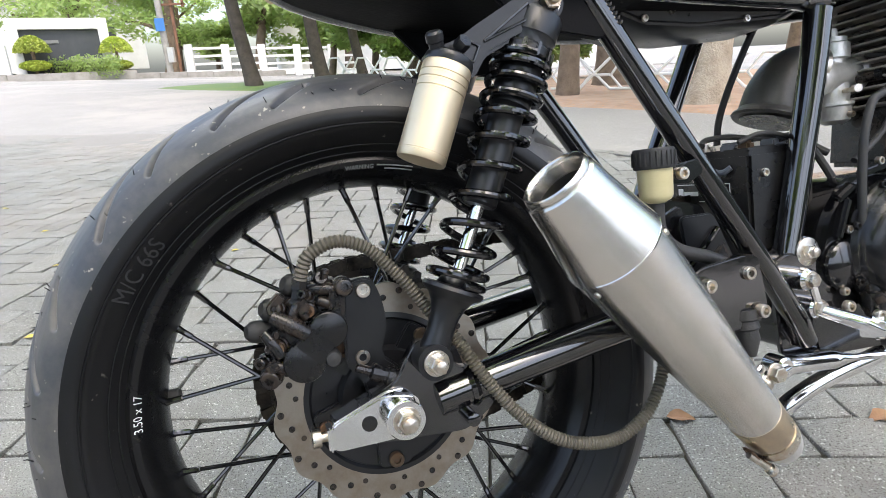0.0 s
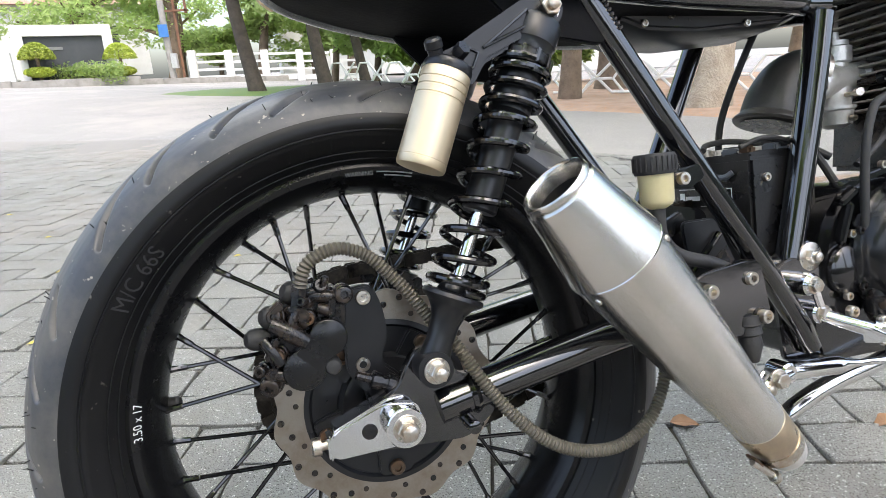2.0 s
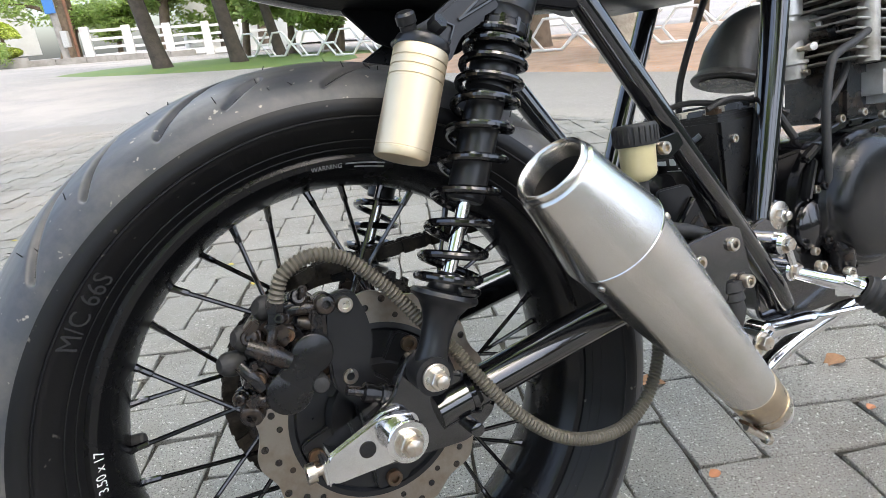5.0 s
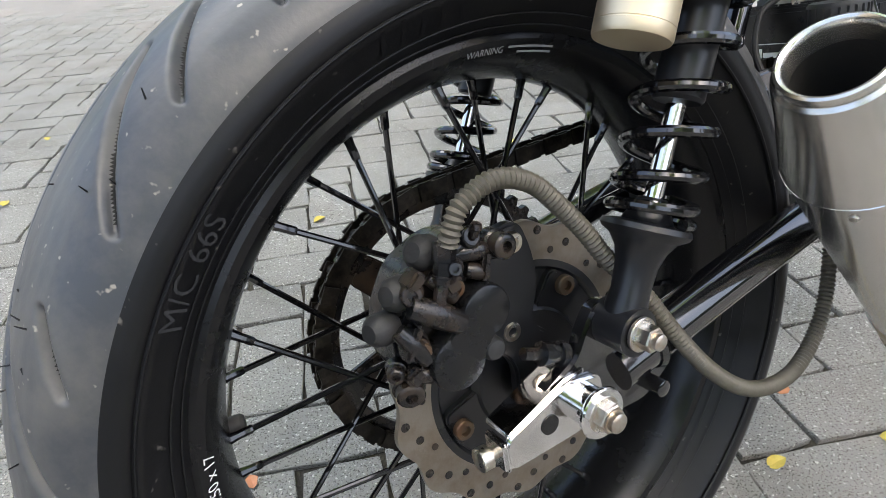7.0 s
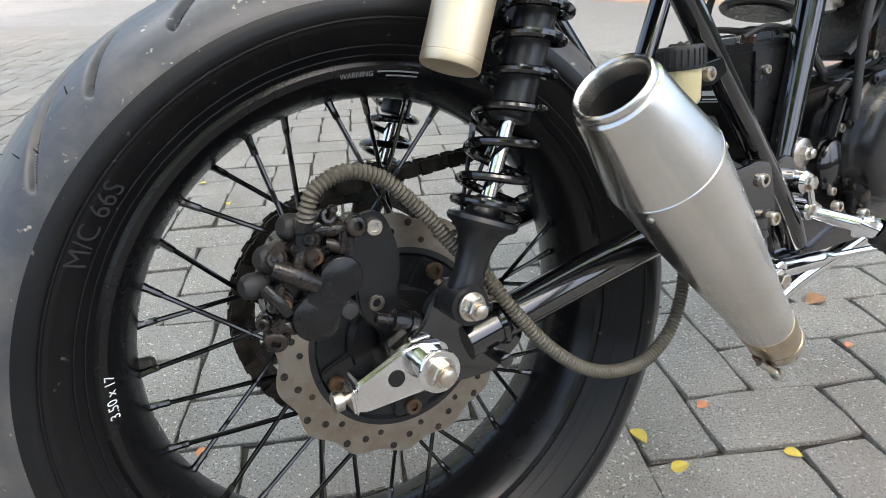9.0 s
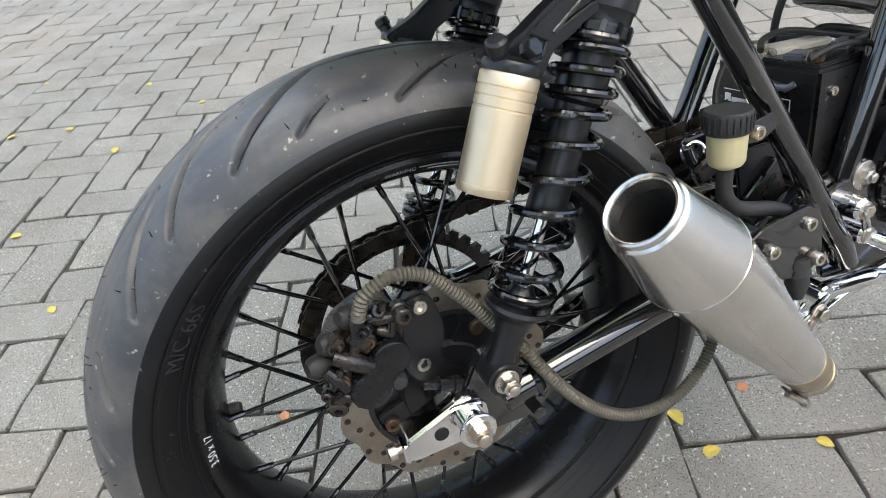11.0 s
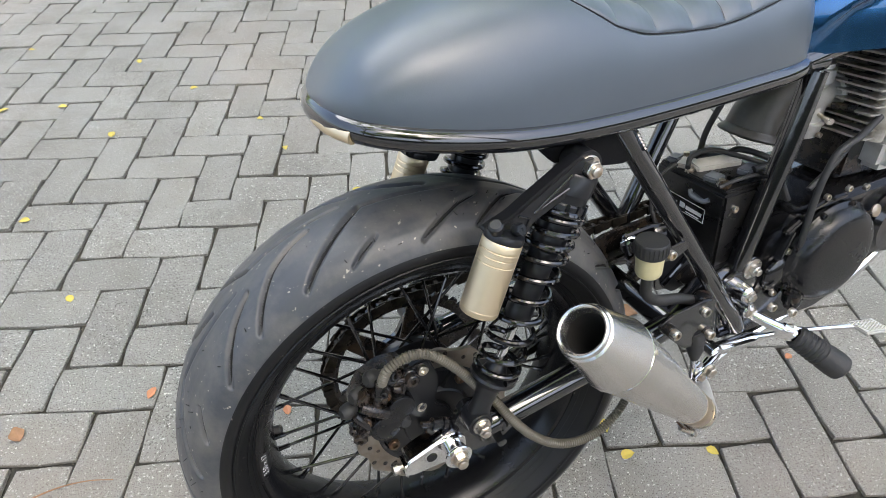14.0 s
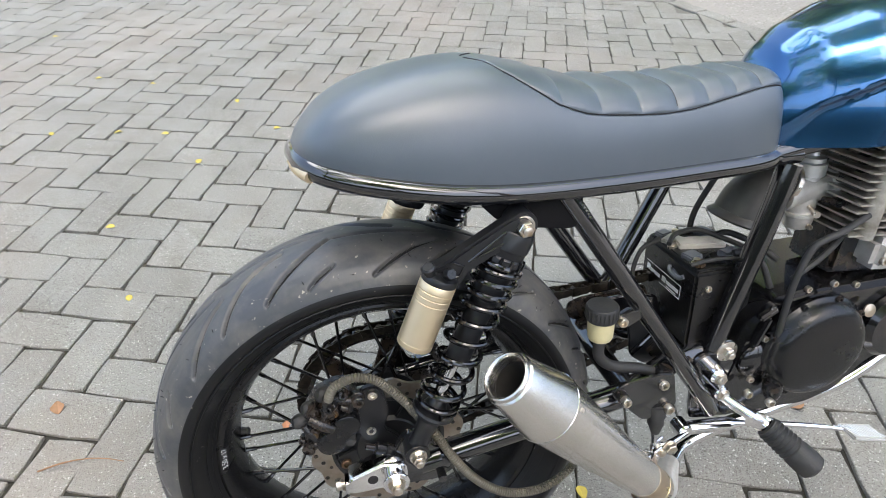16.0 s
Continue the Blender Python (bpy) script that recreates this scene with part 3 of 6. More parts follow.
    part("frame_post", box((0.3, 0.35, 1.92), Matrix.Translation((-1.27, 0, 0.96)), 0.01), WHITE_WALL, root)
    part("frame_post", box((0.3, 0.35, 1.92), Matrix.Translation((1.27, 0, 0.96)), 0.01), WHITE_WALL, root)
    part("lintel", box((2.24, 0.35, 0.34), Matrix.Translation((0, 0, 1.75)), 0.01), WHITE_WALL, root)
    panel = part("panel", box((2.24, 0.06, 1.5), Matrix.Translation((0, 0.02, 0.82)), 0.005), DARK_SIGN, root, "dark stone panel")
    part("letter_bar", box((0.75, 0.03, 0.1), Matrix.Translation((-0.45, -0.03, 1.2)), 0.005), GREY_LETTER, panel)
    part("letter_bar", box((0.95, 0.03, 0.14), Matrix.Translation((0.55, -0.03, 0.62)), 0.005), GREY_LETTER, panel)
    part("planter", box((3.4, 0.8, 0.35), Matrix.Translation((0.3, -0.55, 0.05)), 0.02), KERB, root)


sign_wall()
hedge("flower_hedge", -12.1, 18.9, (2.4, 0.6, 0.75), 1500, 0.07, LEAFS, "low green planting before the sign wall", "hedge", 1)


def topiary(x, y, seed):
    rng = random.Random(seed)
    root = thing("topiary", "yellow-green shrub clipped into a dome over a disc", "shrub", Matrix.Translation((x, y, rise(x, y))), "clipped shrubs")
    part("stem", sweep([(0, 0, 0), (0.01, 0, 0.5), (0, 0, 1.1)], 0.05, 8), BARK, root)
    for name, z0, h, r in (("dome", 0.85, 0.5, 0.5), ("disc", 0.3, 0.3, 0.42)):
        verts, faces = [], []
        for _ in range(2600):
            t, a = rng.random() ** 1.2, rng.uniform(0, 6.28)
            q = r * (math.sqrt(max(0.0, 1 - t ** 1.6)) if name == "dome" else math.sqrt(max(0, 1 - (2 * t - 1) ** 2))) * (0.9 + 0.15 * rng.random())
            p = Vector((q * math.cos(a), q * math.sin(a), z0 + h * t))
            turn = Euler((rng.uniform(-1, 1), rng.uniform(-1, 1), rng.uniform(0, 6.28))).to_matrix()
            i = len(verts)
            for c in ((-1, 0, 0), (0, -0.5, 0.1), (1, 0, -0.1), (0, 0.5, 0.1)):
                verts.append(p + turn @ (Vector(c) * 0.042))
            faces.append((i, i + 1, i + 2, i + 3))
        me = bpy.data.meshes.new(name)
        me.from_pydata(verts, [], faces)
        me.materials.append(SHRUB)
        ob = new(name, me)
        ob.parent = root


topiary(-13.25, 18.2, 1)
topiary(-11.35, 19.6, 2)


def kerb_line():
    root = thing("kerb", "long grey concrete kerb along the far side", "kerb", kind="structure")
    a, b = Vector((-15.5, 16.9, 0)), Vector((-6.6, 22.6, 0))
    for i in range(12):
        p = a.lerp(b, (i + 0.5) / 12)
        m = Matrix.Translation((p.x, p.y, rise(p.x, p.y) + 0.06)) @ Matrix.Rotation(math.atan2(b.y - a.y, b.x - a.x), 4, "Z")
        part("kerb_stone", box(((b - a).length / 12 - 0.01, 0.3, 0.24), m, 0.02), KERB, root)


kerb_line()


def white_fence(a, b, h, panels, label):
    """A white masonry and rail fence with posts."""
    a, b = Vector((*a, 0)), Vector((*b, 0))
    root = thing("fence", label, "fence")
    ang = math.atan2(b.y - a.y, b.x - a.x)
    w = (b - a).length / panels
    for i in range(panels + 1):
        p = a.lerp(b, i / panels)
        m = Matrix.Translation((p.x, p.y, rise(p.x, p.y) + h / 2)) @ Matrix.Rotation(ang, 4, "Z")
        part("post", box((0.28, 0.28, h + 0.15), m, 0.015), WHITE_WALL, root)
        if i < panels:
            q = a.lerp(b, (i + 0.5) / panels)
            for k, z in enumerate((0.12, 0.42, 0.68, 0.94)):
                m = Matrix.Translation((q.x, q.y, rise(q.x, q.y) + h * z)) @ Matrix.Rotation(ang, 4, "Z")
                part("rail", box((w - 0.3, 0.08, 0.09 if k else 0.2), m, 0.01), WHITE_WALL, root)


white_fence((-9.8, 21.6), (-3.6, 23.4), 1.05, 5, "white painted rail fence with square posts")
white_fence((-17.5, 17.0), (-14.6, 18.6), 1.0, 2, "white painted rail fence beside the sign wall")


def hex_fence(a, b, panels, h, label):
    """White tubular panels of hexagons and crosses."""
    a, b = Vector((*a, 0)), Vector((*b, 0))
    root = thing("tubular_fence", label, "fence")
    ang = math.atan2(b.y - a.y, b.x - a.x)
    w = (b - a).length / panels
    for i in range(panels):
        p = a.lerp(b, i / panels)
        m = Matrix.Translation((p.x, p.y, rise(p.x, p.y) + 0.03)) @ Matrix.Rotation(ang, 4, "Z")
        lines = (
            [(0, 0, 0.05), (w * 0.5, 0, 0.05), (w * 0.68, 0, h * 0.5), (w * 0.5, 0, h), (w * 0.2, 0, h), (0.02, 0, h * 0.5), (w * 0.2, 0, 0.05)],
            [(w * 0.5, 0, h), (w, 0, 0.05)],
            [(w * 0.5, 0, 0.05), (w, 0, h)],
            [(w * 0.68, 0, h * 0.5), (w, 0, h * 0.5)],
        )
        for line in lines:
            bm = sweep(line, 0.022, 8)
            bmesh.ops.transform(bm, matrix=m, verts=bm.verts)
            part("tube", bm, WHITE_WALL, root)


hex_fence((-3.0, 14.6), (1.9, 10.6), 6, 0.55, "low white tubular fence with hexagon shapes")
hex_fence((2.0, 9.3), (6.2, 7.2), 5, 0.5, "low white tubular fence with hexagon shapes")


def utility_pole():
    root = thing("utility_pole", "tall utility pole with rusty frame and blue sign", "pole", Matrix.Translation((-10.1, 20.6, rise(-10.1, 20.6))))
    part("post", sweep([(0, 0, 0), (-0.05, 0, 3), (-0.08, 0, 6.5)], 0.11, 12), KERB, root)
    part("post", sweep([(0.35, 0.1, 0), (0.36, 0.1, 2.4), (0.33, 0.1, 6)], 0.05, 10), RUST, root)
    part("sign", box((0.34, 0.03, 0.42), Matrix.Translation((-0.02, -0.15, 1.75)), 0.01), SIGN_BLUE, root, "small blue sign plate")
    part("crossarm", box((0.95, 0.07, 0.07), Matrix.Translation((0.4, 0.05, 2.4)), 0.005), RUST, root)
    part("crossarm", box((0.07, 0.07, 0.8), Matrix.Translation((0.8, 0.05, 2.7)), 0.005), RUST, root)
    part("meter_box", box((0.2, 0.16, 0.5), Matrix.Translation((0.2, -0.12, 0.75)), 0.01), ALLOY, root)


utility_pole()


def house(x, y, w, d, h, rot, label):
    m = Matrix.Translation((x, y, rise(min(x, 3), min(y, 30)))) @ Matrix.Rotation(radians(rot), 4, "Z")
    root = thing("house", label, "house", m)
    part("wall", box((w, d, h), Matrix.Translation((0, 0, h / 2)), 0.02), WHITE_WALL, root)
    bm = bmesh.new()
    o = 0.6
    v = [bm.verts.new(p) for p in ((-w / 2 - o, -d / 2 - o, h), (w / 2 + o, -d / 2 - o, h), (w / 2 + o, d / 2 + o, h), (-w / 2 - o, d / 2 + o, h), (-w / 4, 0, h + 1.8), (w / 4, 0, h + 1.8))]
    for f in ((0, 1, 5, 4), (1, 2, 5), (2, 3, 4, 5), (3, 0, 4), (3, 2, 1, 0)):
        bm.faces.new([v[i] for i in f])
    part("roof", bm, ROOF_TILE, root, smooth=False)
    for i in range(3):
        xw = (i - 1) * w * 0.3
        win = part("window", box((1.2, 0.06, 1.3), Matrix.Translation((xw, -d / 2 - 0.02, h * 0.55)), 0.01), WHITE_WALL, root)
        part("pane", box((1.0, 0.03, 1.1), Matrix.Translation((xw, -d / 2 - 0.05, h * 0.55)), 0.003), DARK_SIGN, win)


house(-5.5, 33, 9, 6, 3.4, 20, "white house with tiled roof behind trees")
house(-22, 31, 9, 6, 3.4, 35, "white house with tiled roof behind trees")
house(7.5, 32, 10, 6, 3.4, -12, "white house with tiled roof behind trees")
# ---- the motorcycle: x forward, y to its left, z up, from the rear axle's centre ----
BIKE = Matrix.Translation((0.7267, -0.1676, 0.3009)) @ Matrix.Rotation(radians(21.78), 4, "Z") @ Matrix.Rotation(radians(-11.96), 4, "X")
bike = thing("motorcycle", "black cafe racer motorcycle with blue tank leaning on its stand", "motorcycle", BIKE)
AXLE = (0, 1, 0)

# rear wheel
rim = part("rear_rim", lathe([(-0.0475, 0.218), (-0.049, 0.223), (-0.0475, 0.2275), (-0.044, 0.2275), (-0.038, 0.221), (0, 0.214), (0.038, 0.221), (0.044, 0.2275), (0.0475, 0.2275), (0.049, 0.223), (0.0475, 0.218), (0.040, 0.2115), (0.028, 0.206), (0.014, 0.2012), (0.006, 0.1995), (-0.006, 0.1995), (-0.014, 0.2012), (-0.028, 0.206), (-0.040, 0.2115), (-0.0475, 0.218)], (0, 0, 0), AXLE, 128, cap=False), RIM_BLACK, bike, "black spoked alloy rim with white print")

TYRE = [(0.0445, 0.224), (0.0515, 0.2295), (0.064, 0.240), (0.074, 0.2500), (0.0785, 0.2585), (0.0785, 0.2640), (0.0765, 0.271), (0.073, 0.278), (0.0685, 0.2845), (0.063, 0.290), (0.056, 0.295), (0.048, 0.299), (0.038, 0.3028), (0.027, 0.3055), (0.014, 0.3074), (0.0, 0.308)]


def tyre_section(count):
    """Evenly spaced points over the section, from one bead to the other."""
    half = [Vector((y, r)) for y, r in TYRE]
    full = half[:-1] + [Vector((-p.x, p.y)) for p in half[::-1]]
    fine = []
    for i in range(len(full) - 1):
        for k in range(20):
            fine.append(full[i].lerp(full[i + 1], k / 20))
    fine.append(full[-1])
    d = [0.0]
    for a, b in zip(fine, fine[1:]):
        d.append(d[-1] + (b - a).length)
    out, j = [], 0
    for i in range(count):
        want = d[-1] * i / (count - 1)
        while j < len(d) - 2 and d[j + 1] < want:
            j += 1
        t = (want - d[j]) / max(1e-9, d[j + 1] - d[j])
        out.append(fine[j].lerp(fine[j + 1], t))
    for _ in range(2):
        out = [out[0]] + [(out[i - 1] + out[i] * 2 + out[i + 1]) / 4 for i in range(1, count - 1)] + [out[-1]]
    return out


# tread grooves on one side, as (degrees, distance from the crown in mm), with half-width in mm
GROOVES = [
    ([(0, 67), (-3.5, 56), (-7.6, 42), (-12.5, 24), (-17, 8)], 2.3),
    ([(-17, 8), (-28, 10), (-39, 9)], 1.0),
    ([(12.7, 67), (8, 46), (3.5, 24), (-1, 11), (-6, 4)], 2.2),
    ([(25.6, 71), (20, 56), (15.5, 40), (10, 24)], 2.2),
    ([(-10.3, 70), (-14, 62), (-17.3, 54)], 1.6),
]


def tyre():
    """The tyre with its tread grooves pressed into the surface."""
    turns, across = 2400, 250
    sec = np.array(tyre_section(across))
    step = 2 * math.pi / turns
    depth = np.zeros((turns, across))
    y = sec[:, 0]
    arc = np.concatenate([[0], np.cumsum(np.hypot(np.diff(sec[:, 0]), np.diff(sec[:, 1])))])
    arc -= arc[-1] / 2
    ang = np.arange(turns) * step
    R0 = 0.3
    for side in (-1, 1):
        for k in range(7):
            base = 115 + k * 360 / 7 + (180 / 7 if side > 0 else 0)
            for line, wid in GROOVES:
                th = np.radians([base + p[0] for p in line]) * R0
                inner = (np.abs(y) < 0.0785) & (sec[:, 1] > 0.262)
                s = np.interp([side * p[1] / 1000 for p in line], y[inner][np.argsort(y[inner])], arc[inner][np.argsort(y[inner])])
                i0 = int(math.floor((th.min() - 0.012) / R0 / step))
                i1 = int(math.ceil((th.max() + 0.012) / R0 / step))
                rows = np.arange(i0, i1 + 1)
                gx, gy = np.meshgrid(rows * step * R0, arc, indexing="ij")
                best = np.full(gx.shape, 9.0)
                lens = np.hypot(np.diff(th), np.diff(s))
                run, total = 0.0, lens.sum()
                for n in range(len(line) - 1):
                    ax, ay, bx, by = th[n], s[n], th[n + 1], s[n + 1]
                    t = np.clip(((gx - ax) * (bx - ax) + (gy - ay) * (by - ay)) / lens[n] ** 2, 0, 1)
                    dist = np.hypot(gx - ax - t * (bx - ax), gy - ay - t * (by - ay))
                    f = (run + t * lens[n]) / total
                    w = wid / 1000 * (0.35 + 0.65 * np.sin(np.pi * np.clip(f * 0.92 + 0.02, 0, 1)) ** 0.6) * 1.12
                    best = np.minimum(best, dist / w)
                    run += lens[n]
                dig = np.clip((1.85 - best) / 1.25, 0, 1)
                dig = dig * dig * (3 - 2 * dig) * 0.0062
                depth[rows % turns] = np.maximum(depth[rows % turns], dig)
    for _ in range(3):
        depth = (np.roll(depth, 1, 0) + 2 * depth + np.roll(depth, -1, 0)) / 4
        depth[:, 1:-1] = (depth[:, :-2] + 2 * depth[:, 1:-1] + depth[:, 2:]) / 4
    nrm = np.stack([np.gradient(sec[:, 1]), -np.gradient(sec[:, 0])], 1)
    nrm /= np.linalg.norm(nrm, axis=1)[:, None]
    nrm *= np.sign((nrm * (sec - np.array([0, 0.25]))).sum(1))[:, None]
    pos = sec[None, :, :] - depth[:, :, None] * nrm[None, :, :]
    co = np.stack([pos[..., 1] * np.cos(ang)[:, None], pos[..., 0], pos[..., 1] * np.sin(ang)[:, None]], -1).reshape(-1, 3)
    i, j = np.meshgrid(np.arange(turns), np.arange(across - 1), indexing="ij")
    a, b = i * across + j, ((i + 1) % turns) * across + j
    faces = np.stack([a, b, b + 1, a + 1], -1).reshape(-1, 4)
    me = bpy.data.meshes.new("rear_tyre")
    me.from_pydata(co.tolist(), [], faces.tolist())
    me.materials.append(TREAD)
    me.materials.append(SIDEWALL)
    me.materials.append(GROOVE_SHADE)
    r = (sec[:-1, 1] + sec[1:, 1]) / 2
    # Only the deepest groove faces take the black material, as painted shade.
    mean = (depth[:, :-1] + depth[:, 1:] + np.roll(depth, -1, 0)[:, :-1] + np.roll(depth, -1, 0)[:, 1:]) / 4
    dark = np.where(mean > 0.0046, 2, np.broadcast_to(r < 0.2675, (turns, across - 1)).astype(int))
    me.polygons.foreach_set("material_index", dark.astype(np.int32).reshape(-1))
    me.polygons.foreach_set("use_smooth", np.ones(len(faces), bool))
    ob = new("rear_tyre", me)
    ob.parent = bike
    ob["label"] = "wide worn sport tyre with slanted grooves"
    return ob


tyre_ob = tyre()


def nibs():
    """Short rubber hairs left on the worn tread."""
    rng = random.Random(12)
    bm = bmesh.new()
    sec = tyre_section(170)
    for _ in range(110):
        a, q = rng.uniform(0, 6.28), sec[rng.randrange(92, 128)]
        p = Vector((q.y * math.cos(a), q.x, q.y * math.sin(a)))
        d = Vector((math.cos(a), q.x * 6, math.sin(a))).normalized() + Vector((rng.gauss(0, 0.5), rng.gauss(0, 0.3), rng.gauss(0, 0.5)))
        lathe([(-0.001, 0.00055), (rng.uniform(0.002, 0.0055), 0.0003)], p, d, 5, bm)
    return tagged(part("rubber_hairs", bm, SIDEWALL, tyre_ob), kind="stuff")


nibs()
for rr, yy in ((0.2535, 0.0775), (0.2365, 0.0605), (0.2305, 0.0535)):
    part("sidewall_rib", lathe([(-0.0006, rr - 0.0012), (0.0006, rr - 0.0003), (0.0006, rr + 0.0003), (-0.0006, rr + 0.0012)], (0, -yy, 0), (0, -1, 0), 128, cap=False), SIDEWALL, tyre_ob)


def ring_text(text, size, r, y, mid, mat, parent, flare=0.0, name="lettering", inward=False):
    """Writing bent round the wheel on its right face, centred at the angle mid (degrees from the front, over the top)."""
    cu = bpy.data.curves.new(name, "FONT")
    cu.body, cu.size, cu.align_x, cu.align_y, cu.resolution_u = text, size, "CENTER", "CENTER", 3
    tmp = new("tmp_text", cu)
    me = bpy.data.meshes.new_from_object(tmp.evaluated_get(bpy.context.evaluated_depsgraph_get()))
    bpy.data.objects.remove(tmp)
    for v in me.vertices:
        a = radians(mid) - v.co.x / r if not inward else radians(mid) + v.co.x / r
        q = r + v.co.y if not inward else r - v.co.y
        v.co = (q * math.cos(a), -(y + flare * (q - r)), q * math.sin(a))
    me.materials.append(mat)
    ob = new(name, me)
    ob.parent = parent
    return ob


ring_text("3.50 x 17", 0.0088, 0.2170, 0.0470, 172.9, WHITE_PRINT, rim, 0.8)
ring_text("WARNING", 0.0055, 0.2172, 0.0470, 90.2, RIM_PRINT, rim, 0.8)


def ring_bar(name, mid, span, r, h, y, flare, mat, parent):
    """A flat raised bar bent round the wheel's right face."""
    bm = bmesh.new()
    n = max(2, int(span))
    rows = []
    for k in range(n + 1):
        a = radians(mid - span / 2 + span * k / n)
        rows.append([bm.verts.new((q * math.cos(a), -(y + flare * (q - r)) - d, q * math.sin(a))) for q, d in ((r - h, 0), (r - h, 0.0003), (r + h, 0.0003), (r + h, 0))])
    for a, b in zip(rows, rows[1:]):
        for k in range(3):
            bm.faces.new((a[k], a[k + 1], b[k + 1], b[k]))
    return part(name, bm, mat, parent)


RIM_BARS = ((246, 2), (249.5, 3), (253.5, 3.5), (258, 3.5), (262, 2.5), (265.5, 3))
for mid, span, rr in ((81.5, 9, 0.2185), (80.5, 7, 0.2155)):
    ring_bar("print_bar", mid, span, rr, 0.0006, 0.0474 + (rr - 0.2170) * 0.8, 0.8, RIM_PRINT, rim)
for mid, span in RIM_BARS:
    ring_bar("print_bar", mid, span, 0.2170, 0.0012, 0.0471, 0.8, RIM_PRINT, rim)
ring_text("M/C 66S", 0.017, 0.2445, 0.0692, 142, GREY_PRINT, tyre_ob, 0.9, "moulded_lettering")
for a0, a1 in ((186, 208), (214, 240), (96, 112), (52, 74)):
    for k in range(int((a1 - a0) / 3)):
        ring_bar("moulded_bar", a0 + 3 * k, 0.7, 0.2445, 0.006, 0.0688, 0.9, SIDEWALL, tyre_ob)

# hub, spokes
hub = part("hub", lathe([(-0.052, 0.026), (-0.05, 0.032), (-0.040, 0.034), (-0.036, 0.056), (-0.029, 0.057), (-0.024, 0.036), (0, 0.031), (0.024, 0.036), (0.029, 0.062), (0.036, 0.062), (0.042, 0.04), (0.055, 0.034), (0.056, 0.02)], (0, 0, 0), AXLE, 48), SATIN_BLACK, bike, "black wheel hub")


def spoke(k):
    side = -1 if k % 2 else 1
    rim_a = radians(10 * k + 4)
    sweep_a = radians(52) * (1 if (k // 2) % 2 else -1)
    a = rim_a + sweep_a
    s = Vector((0.053 * math.cos(a), side * 0.0345, 0.053 * math.sin(a)))
    e = Vector((0.2 * math.cos(rim_a), side * 0.006, 0.2 * math.sin(rim_a)))
    bm = sweep([s, e], 0.0021, 8)
    ob = part("spoke", bm, SPRING_BLACK, rim)
    d = (e - s).normalized()
    part("nipple", lathe([(0, 0.0024), (0.001, 0.0030), (0.010, 0.0030), (0.016, 0.0038)], e - d * 0.015, d, 8), SPRING_BLACK, rim)
    return ob


for k in range(36):
    spoke(k)
valve_p = Vector((-0.2105, 0.0055, 0.0235))
part("valve", lathe([(0, 0.0045), (0.008, 0.0045), (0.0085, 0.006), (0.022, 0.006), (0.024, 0.0045)], valve_p, (1, -0.25, 0.05), 16), DARK_RUBBER, rim, "black rubber valve cap")

# brake disc
def brake_disc():
    seg = 240
    bm = bmesh.new()
    y0, y1 = -0.0475, -0.0425
    outer = [0.1055 + 0.0028 * math.sin(i * 2 * math.pi / seg * 14) for i in range(seg)]
    rings = []
    for y, rr in ((y0, None), (y0, 0.079), (y1, 0.079), (y1, None)):
        rings.append([bm.verts.new(((rr or outer[i]) * math.cos(2 * math.pi * i / seg), y, (rr or outer[i]) * math.sin(2 * math.pi * i / seg))) for i in range(seg)])
    rings.append(rings[0])
    for a, b in zip(rings, rings[1:]):
        for i in range(seg):
            j = (i + 1) % seg
            bm.faces.new((a[i], a[j], b[j], b[i]))
    return bm


disc = part("brake_disc", brake_disc(), DISC_STEEL, bike, "wavy drilled steel brake disc, lightly rusted")
for k in range(14):
    for rr, off, hr in ((0.1005, 0.0, 0.0032), (0.0935, 9.0, 0.0030), (0.0865, 17.0, 0.0026)):
        a = radians(k * 360 / 14 + off)
        part("drill_hole", lathe([(-0.0003, hr), (0.0003, hr), (0.0004, hr * 0.8)], (rr * math.cos(a), -0.0477, rr * math.sin(a)), (0, -1, 0), 12), GRIMY_BLACK, disc)
carrier = part("disc_carrier", lathe([(-0.0475, 0.0795), (-0.0480, 0.0745), (-0.0455, 0.0720), (-0.043, 0.0720), (-0.043, 0.0795)], (0, 0, 0), AXLE, 80, cap=False), SATIN_BLACK, bike)
for k in range(5):
    a = radians(198 + 72 * k)
    c, s = math.cos(a), math.sin(a)
    out = [(0.026 * c - 0.016 * s, 0.026 * s + 0.016 * c), (0.074 * math.cos(a + 0.23), 0.074 * math.sin(a + 0.23)), (0.074 * math.cos(a - 0.23), 0.074 * math.sin(a - 0.23)), (0.026 * c + 0.016 * s, 0.026 * s - 0.016 * c)]
    arm = part("carrier_arm", plate(round_outline(out, 0.008), -0.0500, -0.0430, 0.0015), SATIN_BLACK, carrier)
    part("bolt", cap_screw((0.0645 * c, -0.0500, 0.0645 * s), (0, -1, 0), 0.0075, 0.005), RUSTY_BOLT, arm)
part("carrier_web", lathe([(-0.0440, 0.030), (-0.0445, 0.074), (-0.0405, 0.074), (-0.0400, 0.030)], (0, 0, 0), AXLE, 64, cap=False), SATIN_BLACK, carrier)
part("carrier_boss", lathe([(-0.052, 0.03), (-0.0525, 0.044), (-0.047, 0.048), (-0.04, 0.03)], (0, 0, 0), AXLE, 48), SATIN_BLACK, carrier)

# sprocket and chain on the far side
def sprocket(r, teeth, y, thick, inner):
    bm = bmesh.new()
    seg = teeth * 6
    rings = []
    prof = [r + (0.0035 if i % 6 in (2, 3, 4) else -0.0025) for i in range(seg)]
